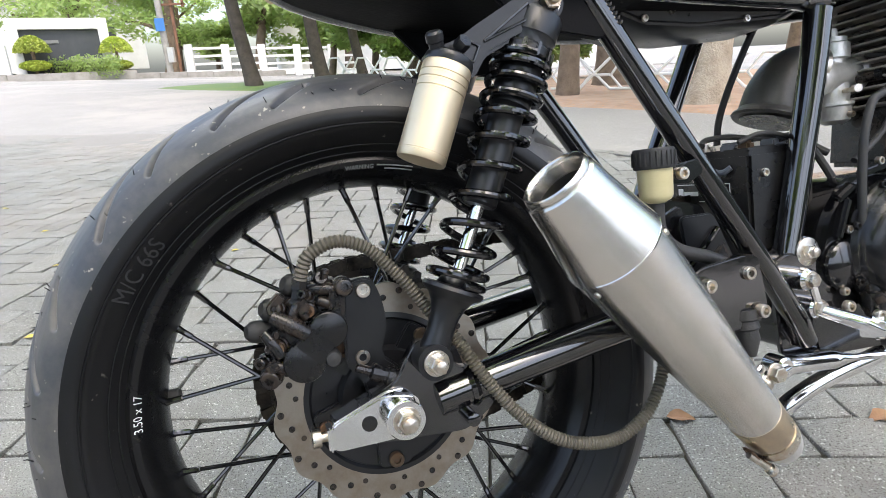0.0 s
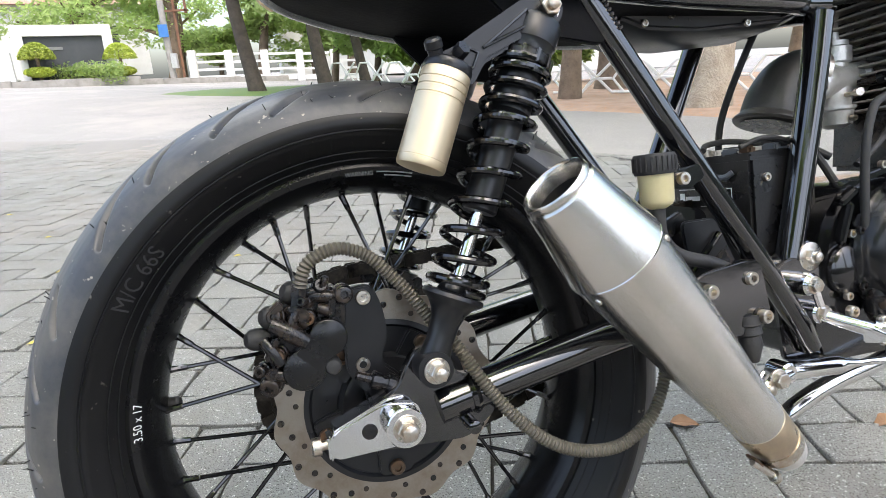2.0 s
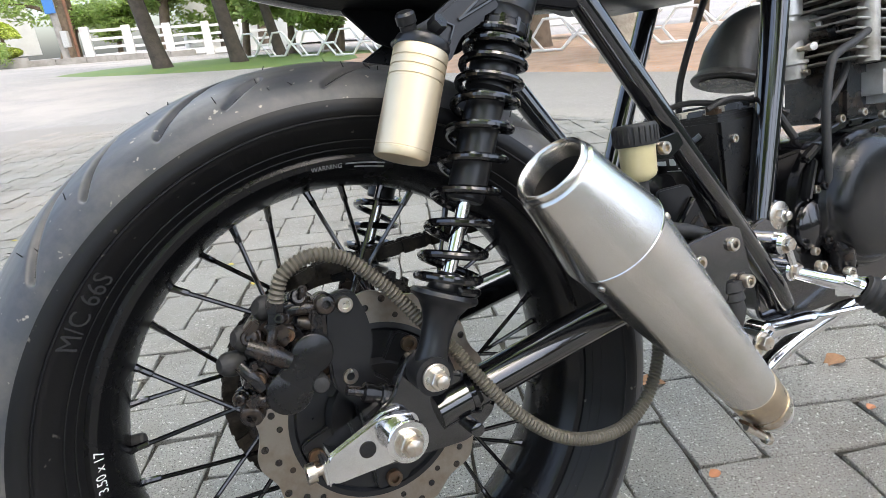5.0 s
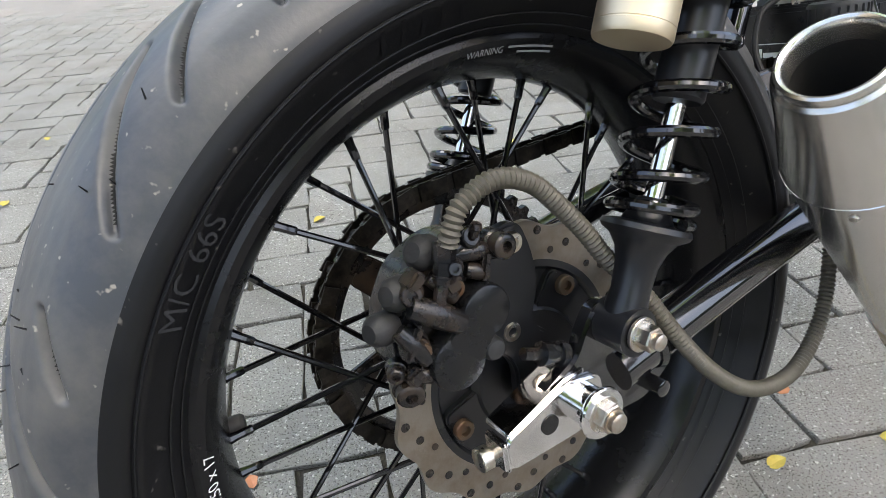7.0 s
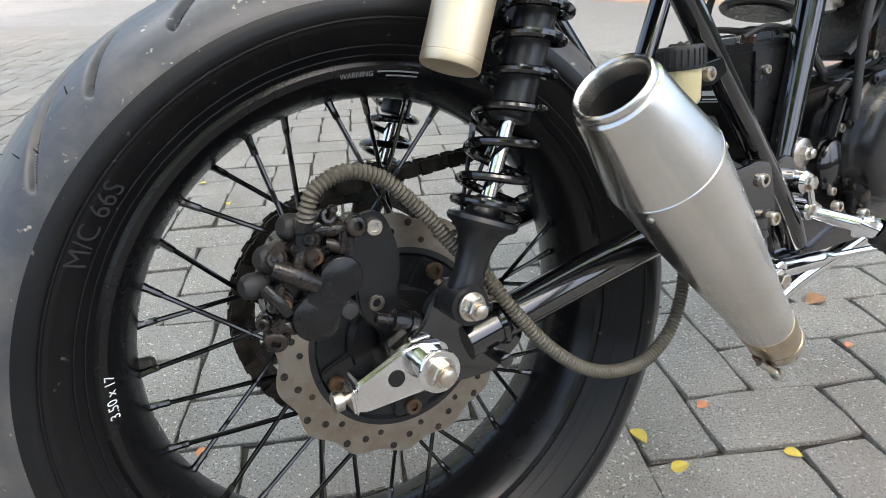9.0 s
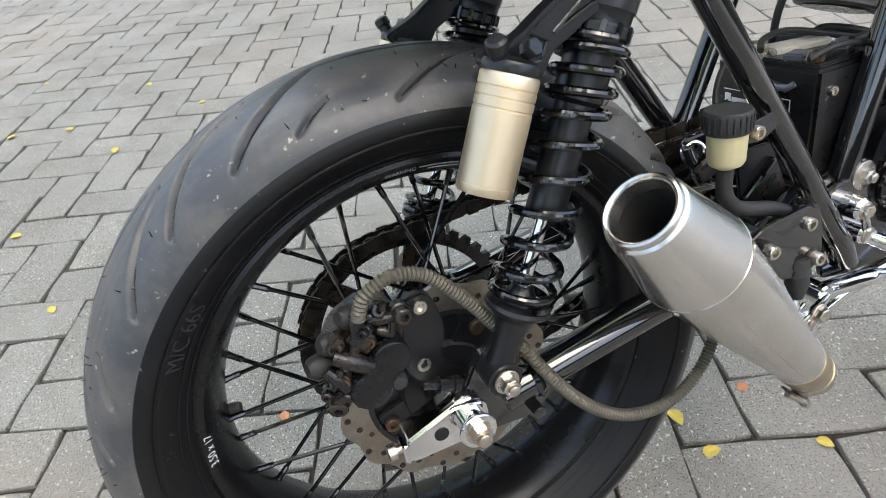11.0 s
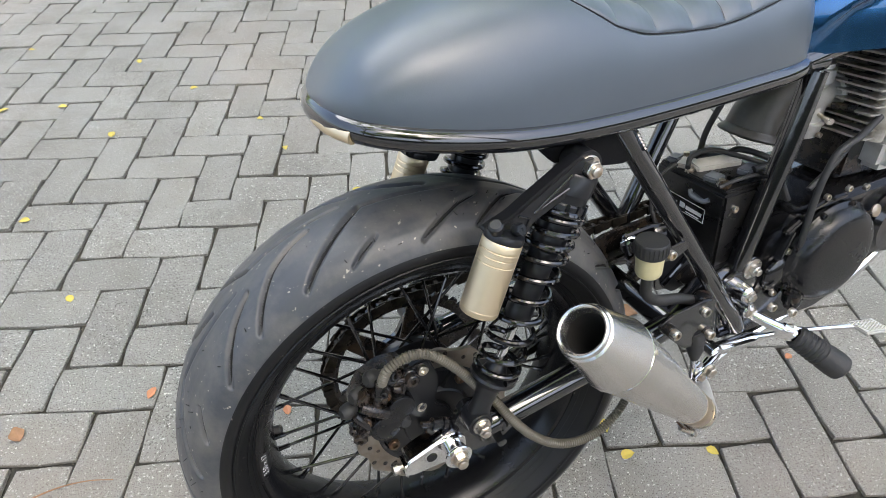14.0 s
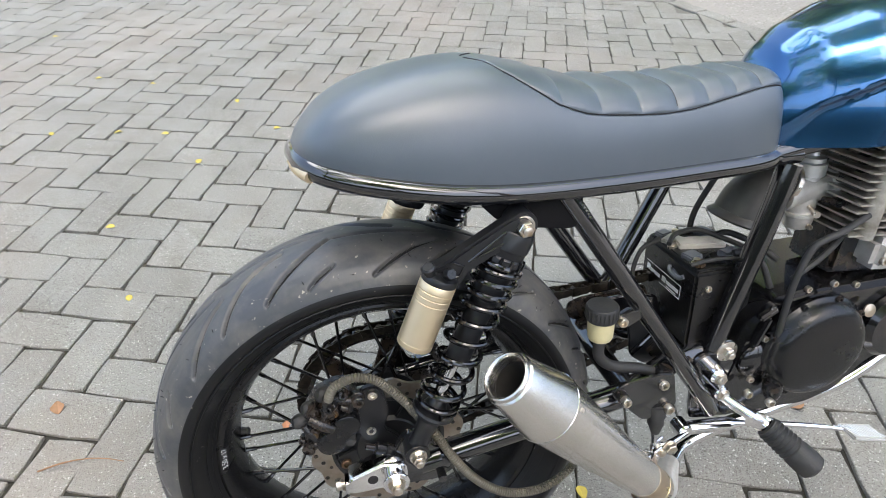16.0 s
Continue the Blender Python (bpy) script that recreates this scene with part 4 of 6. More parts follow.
    for yy, rr in ((y - thick, None), (y - thick, inner), (y + thick, inner), (y + thick, None)):
        rings.append([bm.verts.new(((rr or prof[i]) * math.cos(2 * math.pi * i / seg), yy, (rr or prof[i]) * math.sin(2 * math.pi * i / seg))) for i in range(seg)])
    rings.append(rings[0])
    for a, b in zip(rings, rings[1:]):
        for i in range(seg):
            j = (i + 1) % seg
            bm.faces.new((a[i], a[j], b[j], b[i]))
    return bm


SPR_Y = 0.062
spr = part("rear_sprocket", sprocket(0.117, 44, SPR_Y, 0.003, 0.1015), GRIMY_BLACK, bike, "black rear sprocket with cut-outs")
for k in range(6):
    a = radians(60 * k + 15)
    c, s = math.cos(a), math.sin(a)
    out = [(0.035 * c - 0.017 * s, 0.035 * s + 0.017 * c), (0.103 * math.cos(a + 0.13), 0.103 * math.sin(a + 0.13)), (0.103 * math.cos(a - 0.13), 0.103 * math.sin(a - 0.13)), (0.035 * c + 0.017 * s, 0.035 * s - 0.017 * c)]
    part("sprocket_arm", plate(round_outline(out, 0.006), SPR_Y - 0.003, SPR_Y + 0.003), GRIMY_BLACK, spr)
part("sprocket_carrier", lathe([(0.034, 0.048), (0.056, 0.052), (0.058, 0.03)], (0, 0, 0), AXLE, 40), SATIN_BLACK, spr)

FRONT_SPR, FRONT_R, REAR_R = Vector((0.53, SPR_Y, 0.104)), 0.036, 0.117


def chain_path():
    d = Vector((FRONT_SPR.x, 0, FRONT_SPR.z))
    base = math.atan2(d.z, d.x)
    off = math.asin((REAR_R - FRONT_R) / d.length)
    up, low = base + math.pi / 2 - off, base - math.pi / 2 + off
    pts = []
    n = 60
    for i in range(n + 1):
        a = up + (2 * math.pi - (up - low)) * i / n
        pts.append(Vector((REAR_R * math.cos(a), SPR_Y, REAR_R * math.sin(a))))
    q0 = FRONT_SPR + Vector((FRONT_R * math.cos(low), 0, FRONT_R * math.sin(low)))
    for i in range(1, 31):
        p = pts[n].lerp(q0, i / 31)
        p.z -= 0.012 * math.sin(math.pi * i / 31)
        pts.append(p)
    for i in range(13):
        a = low + (up - low) * i / 12
        pts.append(FRONT_SPR + Vector((FRONT_R * math.cos(a), 0, FRONT_R * math.sin(a))))
    q1 = pts[-1]
    for i in range(1, 31):
        pts.append(q1.lerp(pts[0], i / 31))
    return pts


def chain():
    """Outer and inner link plates and rollers along the chain's line."""
    pts = chain_path()
    d = [0.0]
    for a, b in zip(pts, pts[1:] + pts[:1]):
        d.append(d[-1] + (b - a).length)
    loop = pts + pts[:1]
    count = int(round(d[-1] / 0.0159 / 2)) * 2
    pins = []
    for i in range(count):
        want = d[-1] * i / count
        j = max(k for k in range(len(d)) if d[k] <= want)
        t = (want - d[j]) / max(1e-9, d[j + 1] - d[j]) if j + 1 < len(d) else 0
        pins.append(loop[j].lerp(loop[min(j + 1, len(loop) - 1)], t))
    bm = bmesh.new()
    for i, p in enumerate(pins):
        q = pins[(i + 1) % count]
        out = 0.0085 if i % 2 else 0.0062
        mid, dd = (p + q) / 2, (q - p)
        ang = math.atan2(dd.z, dd.x)
        m = Matrix.Translation(mid) @ Matrix.Rotation(-ang, 4, "Y")
        for s in (-1, 1):
            box((0.026, 0.0016, 0.0125), m @ Matrix.Translation((0, s * out, 0)), 0.0, bm)
            box((0.012, 0.0016, 0.0150), m @ Matrix.Translation((0.007, s * out, 0)), 0.0, bm)
        lathe([(-0.009, 0.0045), (0.009, 0.0045)], p, (0, 1, 0), 8, bm)
    return bm


part("drive_chain", chain(), CHAIN, bike, "oily black drive chain", smooth=False)

# axle, adjuster and swingarm
axle = part("axle", lathe([(-0.132, 0.0080), (0.12, 0.0085)], (0, 0, 0), AXLE, 20), ZINC, bike)
part("axle_washer", lathe([(0, 0.0168), (0.001, 0.0174), (0.003, 0.0174), (0.004, 0.0165)], (0, -0.119, 0), (0, -1, 0), 40), CHROME, axle)
part("axle_nut", hexagon((0, -0.123, 0), (0, -1, 0), 0.0098, 0.008, None, 0.0122, 0.0066), ZINC, axle, "zinc axle nut with rust")
part("axle_spacer", lathe([(0, 0.0135), (0.013, 0.0135)], (0, -0.119, 0), (0, 1, 0), 32), CHROME, axle)
adj = part("chain_adjuster", plate(round_outline([(0.017, 0.014), (0.017, -0.016), (-0.004, -0.021), (-0.062, -0.021), (-0.063, 0.002), (-0.013, 0.020)], 0.009), -0.106, -0.101), CHROME, bike, "polished chain adjuster plate")
part("adjuster_flange", plate(round_outline([(-0.060, 0.0015), (-0.0585, 0.0045), (-0.012, 0.0225), (0.004, 0.0225), (0.004, 0.0195), (-0.012, 0.0195)], 0.001), -0.104, -0.080, 0.0008), CHROME, adj)
part("lock_bolt", lathe([(0, 0.007), (0.006, 0.007), (0.0065, 0.0085), (0.012, 0.0085), (0.0125, 0.0065), (0.018, 0.0065), (0.0185, 0.008), (0.026, 0.008), (0.027, 0.004), (0.040, 0.004)], (0.004, -0.092, 0.028), (-1, 0, 0.45), 10), GRIMY_BLACK, adj)
part("plate_hole", lathe([(0, 0.0068), (0.0004, 0.0068), (0.0005, 0.005)], (-0.029, -0.1062, -0.002), (0, -1, 0), 20), GRIMY_BLACK, adj)
part("adjuster_end", box((0.005, 0.022, 0.022), Matrix.Translation((-0.0625, -0.096, -0.0095)), 0.002), CHROME, adj)
part("adjuster_bolt", lathe([(0, 0.0042), (0.012, 0.0042), (0.012, 0.0078), (0.019, 0.0078), (0.020, 0.006)], (-0.058, -0.096, -0.009), (-1, 0, 0.02), 12), ZINC, adj)

for side in (-1, 1):
    y = side * 0.096
    arm = part("swingarm_tube", sweep(smooth_line([(0.035, y, 0.004), (0.12, y, 0.019), (0.23, y * 1.0, 0.037), (0.315, y * 0.98, 0.047), (0.365, y * 0.82, 0.052), (0.42, y * 0.60, 0.057), (0.49, y * 0.45, 0.062)], 6), 0.0172, 24), FRAME_BLACK, bike, "gloss black swingarm tube")
    part("axle_lug", plate(round_outline([(-0.040, 0.010), (-0.040, -0.022), (0.06, -0.030), (0.09, -0.010), (0.085, 0.028), (0.055, 0.030), (0.045, 0.055), (0.02, 0.062), (0.008, 0.045), (0.0, 0.030)], 0.01), y - 0.006, y + 0.006, 0.002), FRAME_BLACK, arm)
    part("weld", lathe([(-0.004, 0.0185), (0, 0.0205), (0.004, 0.0185)], (0.068, y, 0.01), (1, 0, 0.17), 24), FRAME_BLACK, arm)
part("swingarm_brace", sweep([(0.335, -0.088, 0.05), (0.335, 0.088, 0.05)], 0.017, 20), FRAME_BLACK, bike)
part("swingarm_pivot", lathe([(-0.056, 0.022), (0.056, 0.022)], (0.49, 0, 0.062), AXLE, 24), FRAME_BLACK, bike)
part("swingarm_stop", lathe([(0, 0.006), (0.014, 0.006), (0.015, 0.004)], (0.062, -0.102, -0.016), (0, -1, 0), 16), FRAME_BLACK, bike)

# rear brake caliper with its bracket and hose
bracket = part("caliper_bracket", plate(round_outline([(-0.030, 0.117), (-0.006, 0.119), (0.002, 0.095), (0.004, 0.070), (-0.006, 0.045), (0.012, 0.030), (0.022, 0.0), (0.0, -0.024), (-0.024, -0.012), (-0.022, 0.020), (-0.038, 0.040), (-0.036, 0.085)], 0.010), -0.068, -0.058, 0.002), SATIN_BLACK, bike, "black caliper hanger plate")
for p in ((-0.0153, -0.068, 0.107), (-0.0223, -0.0645, 0.0458)):
    part("cap_screw", cap_screw(p, (0, -1, 0), 0.0068, 0.005), ZINC, bracket)


def caliper():
    """Two merged piston covers on a body of small castings, bosses and bolts."""
    body = part("brake_caliper", plate(round_outline([(-0.106, 0.052), (-0.104, 0.086), (-0.088, 0.112), (-0.060, 0.124), (-0.034, 0.120), (-0.032, 0.092), (-0.046, 0.060), (-0.062, 0.040), (-0.090, 0.040)], 0.010), -0.074, -0.034, 0.004), GRIMY_BLACK, bike, "dirty black two-piston brake caliper")
    part("piston_cover", lathe([(0, 0.0166), (0.012, 0.0166), (0.0138, 0.0158), (0.0145, 0.0146), (0.0147, 0.0)], (-0.0515, -0.076, 0.0805), (0, -1, 0), 36, cap=False), COVER_BLACK, body)
    part("piston_cover", lathe([(0, 0.0182), (0.012, 0.0182), (0.0138, 0.0174), (0.0145, 0.0162), (0.0147, 0.0)], (-0.0742, -0.076, 0.0565), (0, -1, 0), 36, cap=False), COVER_BLACK, body)
    part("cover_web", plate(round_outline([(-0.0650, 0.0850), (-0.0460, 0.0680), (-0.0610, 0.0500), (-0.0820, 0.0720)], 0.005), -0.0908, -0.076, 0.0012), COVER_BLACK, body)
    part("slide_pin", lathe([(0, 0.0076), (0.013, 0.0076), (0.016, 0.006), (0.017, 0.003)], (-0.0505, -0.076, 0.0552), (0, -1, 0), 20), DARK_RUBBER, body)
    # rubber caps that face backwards
    for p, r, h, d in (((-0.070, -0.066, 0.118), 0.0105, 0.016, (-1, -0.45, 0.45)), ((-0.088, -0.066, 0.100), 0.0105, 0.018, (-1, -0.40, 0.30)), ((-0.102, -0.066, 0.084), 0.0098, 0.018, (-1, -0.40, 0.20))):
        part("dust_cap", lathe([(-0.010, r * 0.72), (0, r * 0.72), (0.001, r), (h * 0.55, r), (h * 0.8, r * 0.88), (h, r * 0.55), (h * 1.02, 0.001)], p, d, 20), DARK_RUBBER, body)
    # bosses: place, radius, length, direction
    for p, r, h, d in (
        ((-0.0345, -0.074, 0.1145), 0.0082, 0.018, (0.05, -1, 0.05)), ((-0.053, -0.070, 0.121), 0.0068, 0.016, (0.1, -1, 0.35)),
        ((-0.0658, -0.070, 0.0985), 0.0080, 0.012, (0, -1, 0)), ((-0.0940, -0.072, 0.0712), 0.0082, 0.013, (-0.15, -1, 0)),
        ((-0.1010, -0.070, 0.0470), 0.0090, 0.014, (-0.35, -1, -0.25)), ((-0.0905, -0.074, 0.1030), 0.0070, 0.012, (-0.3, -1, 0.2)),
        ((-0.0640, -0.082, 0.1120), 0.0046, 0.016, (-0.5, -1, 0.3)), ((-0.1060, -0.070, 0.0600), 0.0056, 0.012, (-0.5, -1, -0.05)),
    ):
        part("boss", lathe([(0, r * 1.15), (h * 0.4, r * 1.12), (h * 0.46, r * 0.95), (h - 0.0016, r * 0.95), (h - 0.0006, r * 0.86), (h, r * 0.74), (h, r * 0.42), (h * 0.75, r * 0.38)], p, d, 18), GRIMY_BLACK, body)
    # bridge barrels and ribs: from, to, radius
    for a, b, r in (
        ((-0.0960, -0.084, 0.0990), (-0.0690, -0.088, 0.0800), 0.0078), ((-0.1040, -0.080, 0.0860), (-0.0920, -0.084, 0.0640), 0.0058), ((-0.0620, -0.078, 0.1170), (-0.0360, -0.080, 0.1120), 0.0056),
        ((-0.0800, -0.080, 0.1100), (-0.0680, -0.082, 0.0930), 0.0050), ((-0.0860, -0.080, 0.0500), (-0.1020, -0.078, 0.0560), 0.0058), ((-0.0560, -0.080, 0.1060), (-0.0440, -0.080, 0.0990), 0.0050), ((-0.0480, -0.078, 0.1200), (-0.0700, -0.078, 0.1190), 0.0040),
    ):
        part("casting_rib", sweep(smooth_line([a, ((a[0] + b[0]) / 2, (a[1] + b[1]) / 2 - 0.0015, (a[2] + b[2]) / 2 + 0.001), b], 4), lambda t, r=r: r * (0.86 + 0.14 * math.sin(math.pi * t)), 14), GRIMY_BLACK, body)
    for p, s, a in (
        ((-0.0760, -0.086, 0.0900), (0.005, 0.012, 0.020), 35), ((-0.0885, -0.084, 0.0900), (0.004, 0.012, 0.018), 35), ((-0.0985, -0.082, 0.0780), (0.022, 0.012, 0.006), 60), ((-0.0700, -0.084, 0.1040), (0.010, 0.010, 0.012), 20),
        ((-0.0450, -0.082, 0.1060), (0.006, 0.010, 0.018), -15), ((-0.1000, -0.080, 0.0560), (0.012, 0.012, 0.010), 25), ((-0.0900, -0.080, 0.1120), (0.012, 0.014, 0.008), 40),
    ):
        part("casting_rib", box(s, Matrix.Translation(p) @ Matrix.Rotation(radians(-a), 4, "Y"), 0.0018), GRIMY_BLACK, body)
    for p, d, r in (((-0.0945, -0.0835, 0.0712), (-0.15, -1, 0), 0.0058), ((-0.0658, -0.0805, 0.0985), (0, -1, 0), 0.0056)):
        part("pad_pin", cap_screw(p, d, r, 0.004), RUSTY_BOLT, body)
    part("bleed_nipple", lathe([(0, 0.0045), (0.006, 0.0045), (0.007, 0.003), (0.014, 0.003), (0.015, 0.004), (0.018, 0.003)], (-0.052, -0.080, 0.116), (0.3, -0.3, 1), 10), GRIMY_BLACK, body)
    part("banjo", lathe([(0, 0.0070), (0.004, 0.0070), (0.0045, 0.0058), (0.012, 0.0058), (0.0125, 0.0068), (0.022, 0.0068), (0.023, 0.0056)], (-0.0745, -0.086, 0.107), (0.22, 0, 1), 6), GRIMY_BLACK, body)
    part("banjo_pipe", sweep(smooth_line([(-0.0745, -0.086, 0.108), (-0.079, -0.087, 0.098), (-0.078, -0.086, 0.088)], 5), 0.0040, 10), GRIMY_BLACK, body)
    return body


caliper()
HOSE_LINE = smooth_line([(-0.0690, -0.088, 0.1280), (-0.0665, -0.090, 0.1360), (-0.0585, -0.091, 0.1480), (-0.0360, -0.091, 0.1555), (-0.0110, -0.090, 0.1465), (0.008, -0.091, 0.1265), (0.0240, -0.093, 0.1055), (0.0365, -0.096, 0.0850), (0.0570, -0.105, 0.0560), (0.074, -0.114, 0.024), (0.098, -0.122, -0.012), (0.128, -0.127, -0.041), (0.160, -0.129, -0.056), (0.200, -0.126, -0.061), (0.236, -0.121, -0.046), (0.258, -0.116, -0.018), (0.272, -0.11, 0.02), (0.30, -0.10, 0.05)], 26)


def ribbed_hose(line, r):
    """A hose wrapped in a wire spring: its radius ripples along its length."""
    d = [0.0]
    for a, b in zip(line, line[1:]):
        d.append(d[-1] + (b - a).length)
    n = len(line) - 1
    return sweep(line, lambda t: r * (1 + 0.14 * math.cos(2 * math.pi * d[min(n, int(round(t * n)))] / 0.0036)), 14)


def resample(line, step):
    out, rest = [line[0]], 0.0
    for a, b in zip(line, line[1:]):
        l = (b - a).length
        s = step - rest
        while s <= l:
            out.append(a.lerp(b, s / l))
            s += step
        rest = l - (s - step)
    return out


part("brake_hose", ribbed_hose(resample(HOSE_LINE, 0.0009), 0.0055), HOSE, bike, "grey brake hose in a spring guard")

# shocks
def helix(p0, p1, heights, r, wire):
    """A spring round the line from p0 to p1, with a turn past its outer face at each of the heights (0..1)."""
    p0, p1 = Vector(p0), Vector(p1)
    m = turn_to(p1 - p0).to_3x3()
    L = (p1 - p0).length
    out = m.transposed() @ Vector((0, math.copysign(1, p0.y), 0))
    turn0 = math.atan2(out.y, out.x)
    line = []
    per = 28
    for i in range((len(heights) - 1) * per + 1):
        k = min(i // per, len(heights) - 2)
        f = heights[k] + (heights[k + 1] - heights[k]) * (i / per - k)
        a = turn0 + 2 * math.pi * i / per
        line.append(p0 + m @ Vector((r * math.cos(a), r * math.sin(a), f * L)))
    return sweep(line, wire, 10)


def shock(side):
    low, top = Vector((0.030, side * 0.112, 0.0455)), Vector((0.1665, side * 0.105, 0.340))
    ax = (top - low)
    L, d = ax.length, ax.normalized()

    def at(f):
        return low + ax * f

    body = part("shock_absorber", lathe([(0.427 * L, 0.0060), (0.429 * L, 0.0138), (0.436 * L, 0.0155), (0.70 * L, 0.0155), (0.71 * L, 0.0190), (0.846 * L, 0.0190), (0.872 * L, 0.0195), (0.877 * L, 0.0220), (0.900 * L, 0.0222), (0.905 * L, 0.0234), (0.962 * L, 0.0238), (0.972 * L, 0.0222), (0.976 * L, 0.015), (1.0 * L, 0.013)], low, d, 44), SATIN_BLACK, bike, "black coil-over rear shock absorber")
    part("piston_rod", lathe([(0.18 * L, 0.0058), (0.45 * L, 0.0058)], low, d, 24), CHROME, body, "chrome piston rod")
    part("lower_clevis", lathe([(-0.004, 0.012), (0.03 * L, 0.0138), (0.07 * L, 0.0120), (0.12 * L, 0.0130), (0.150 * L, 0.0158), (0.172 * L, 0.0205), (0.182 * L, 0.0262), (0.19 * L, 0.0278), (0.20 * L, 0.0268), (0.204 * L, 0.016), (0.24 * L, 0.0105), (0.25 * L, 0.0085)], low, d, 40), SATIN_BLACK, body)
    part("lower_eye", lathe([(-0.014, 0.0155), (0.014, 0.0155)], low, AXLE, 32), SATIN_BLACK, body)
    part("upper_eye", lathe([(-0.013, 0.0165), (0.013, 0.0165)], top, AXLE, 32), SATIN_BLACK, body)
    turns = [0.210, 0.236, 0.296, 0.377, 0.456, 0.536, 0.615, 0.683, 0.732, 0.779, 0.823, 0.846]
    part("spring", helix(low, top, turns, 0.0248, 0.0036), SPRING_BLACK, body, "gloss black progressive coil spring")
    ring = part("preload_collar", lathe([(0.845 * L, 0.0222), (0.850 * L, 0.0236), (0.870 * L, 0.0236), (0.876 * L, 0.0222)], low, d, 40), SATIN_BLACK, body)
    for k in range(12):
        a = 2 * math.pi * k / 12
        q = at(0.860) + turn_to(d).to_3x3() @ Vector((0.0236 * math.cos(a), 0.0236 * math.sin(a), 0))
        part("collar_notch", box((0.004, 0.004, 0.012), Matrix.Translation(q) @ turn_to(d) @ Matrix.Rotation(a, 4, "Z"), 0.0008), SPRING_BLACK, ring)
    part("top_nut", hexagon(top + Vector((0, side * 0.016, 0)), (0, side, 0), 0.0095, 0.010, None, 0.0125, 0.0055), ZINC, body, "zinc nut and washers")
    part("bottom_nut", hexagon(low + Vector((0, side * 0.017, 0)), (0, side, 0), 0.0083, 0.010, None, 0.0112, 0.0052), ZINC, body, "zinc nut and washers")
    # remote reservoir
    cb, ct = Vector((0.0362, side * 0.124, 0.2135)), Vector((0.0692, side * 0.1205, 0.2885))
    cd, cl = (ct - cb).normalized(), (ct - cb).length
    R = 0.0208
    grooves = [(0.0004, R - 0.0008), (0.0022, R), (0.0068, R), (0.0070, R - 0.0003), (0.0076, R - 0.0003), (0.0078, R)]
    for g in (0.0580, 0.0650, 0.0715):
        grooves += [(g, R), (g + 0.0005, R - 0.0006), (g + 0.0014, R - 0.0006), (g + 0.0019, R)]
    res = part("gas_reservoir", lathe([(0, 0.0180)] + grooves + [(cl - 0.0015, R), (cl, R - 0.001)], cb, cd, 64), GOLD, body, "champagne gold gas reservoir")
    part("reservoir_plug", lathe([(0, 0.004), (0.0014, 0.0036), (0.0016, 0.002)], cb + cd * 0.0002 + Vector((0.004, 0, 0)), -cd, 14), RUSTY_BOLT, res)
    part("reservoir_head", lathe([(0, R - 0.0006), (0.004, R + 0.0002), (0.0075, R - 0.001), (0.0100, R - 0.005), (0.011, 0.004)], ct, cd, 44), SATIN_BLACK, res)
    part("gas_valve", lathe([(0, 0.0062), (0.012, 0.0062), (0.013, 0.0074), (0.019, 0.0074), (0.021, 0.0055)], ct + cd * 0.006 + Vector((-0.010, side * 0.004, 0.002)), (-0.25, side * 0.35, 0.9), 16), SATIN_BLACK, res)
    part("valve_bolt", hexagon(ct + cd * 0.010 + Vector((0.004, side * 0.010, 0.004)), (0.35, side * 0.9, 0.4), 0.0064, 0.010), SATIN_BLACK, res)
    y = side * 0.112
    arm = part("bridge_arm", plate(round_outline([(0.050, 0.300), (0.060, 0.288), (0.092, 0.278), (0.104, 0.296), (0.140, 0.312), (0.176, 0.322), (0.180, 0.344), (0.168, 0.356), (0.152, 0.352), (0.098, 0.322), (0.082, 0.312)], 0.006), y - 0.010, y + 0.010, 0.003), SATIN_BLACK, body, "cast bridge arm with a ribbed pocket")
    yo = y + side * 0.0105
    for loop in ([(0.103, 0.308), (0.146, 0.338), (0.150, 0.327), (0.103, 0.308)], [(0.074, 0.290), (0.092, 0.292), (0.098, 0.304), (0.086, 0.310)]):
        part("arm_rib", sweep([(a, yo, b) for a, b in loop], 0.0015, 6), SPRING_BLACK, arm)
    return body


for side in (-1, 1):
    shock(side)

# silencer
OPEN_P, END_P = Vector((0.1270, -0.176, 0.1900)), Vector((0.3660, -0.139, -0.0920))
ex_d = (END_P - OPEN_P).normalized()
ex_l = (END_P - OPEN_P).length
EX_M = Matrix.Translation(OPEN_P) @ turn_to(ex_d)
O3, Z3 = (0, 0, 0), (0, 0, 1)
sil = part("silencer", lathe([(0.0815, 0.0440), (0.084, 0.0436), (0.10, 0.0430), (0.13, 0.0412), (0.17, 0.0388), (0.21, 0.0358), (0.25, 0.0326), (0.29, 0.0292), (ex_l - 0.03, 0.0262), (ex_l - 0.012, 0.0248)], O3, Z3, 96, cap=False), STEEL, bike, "brushed stainless cone silencer with a dark open mouth")
sil.matrix_local = EX_M
sil_root = bike
cone = part("end_cone", lathe([(0.016, 0.0240), (0.005, 0.0244), (0.0020, 0.0250), (0.0005, 0.0262), (0.0, 0.0276), (0.0008, 0.0292), (0.0030, 0.0302), (0.0052, 0.0301), (0.0062, 0.0294), (0.0068, 0.0304), (0.0080, 0.0320), (0.0105, 0.0327), (0.034, 0.0360), (0.060, 0.0408), (0.0795, 0.0441), (0.0825, 0.0445), (0.0835, 0.0434)], O3, Z3, 96, cap=False), STEEL, sil, "polished steel mouth cone with a rolled lip")
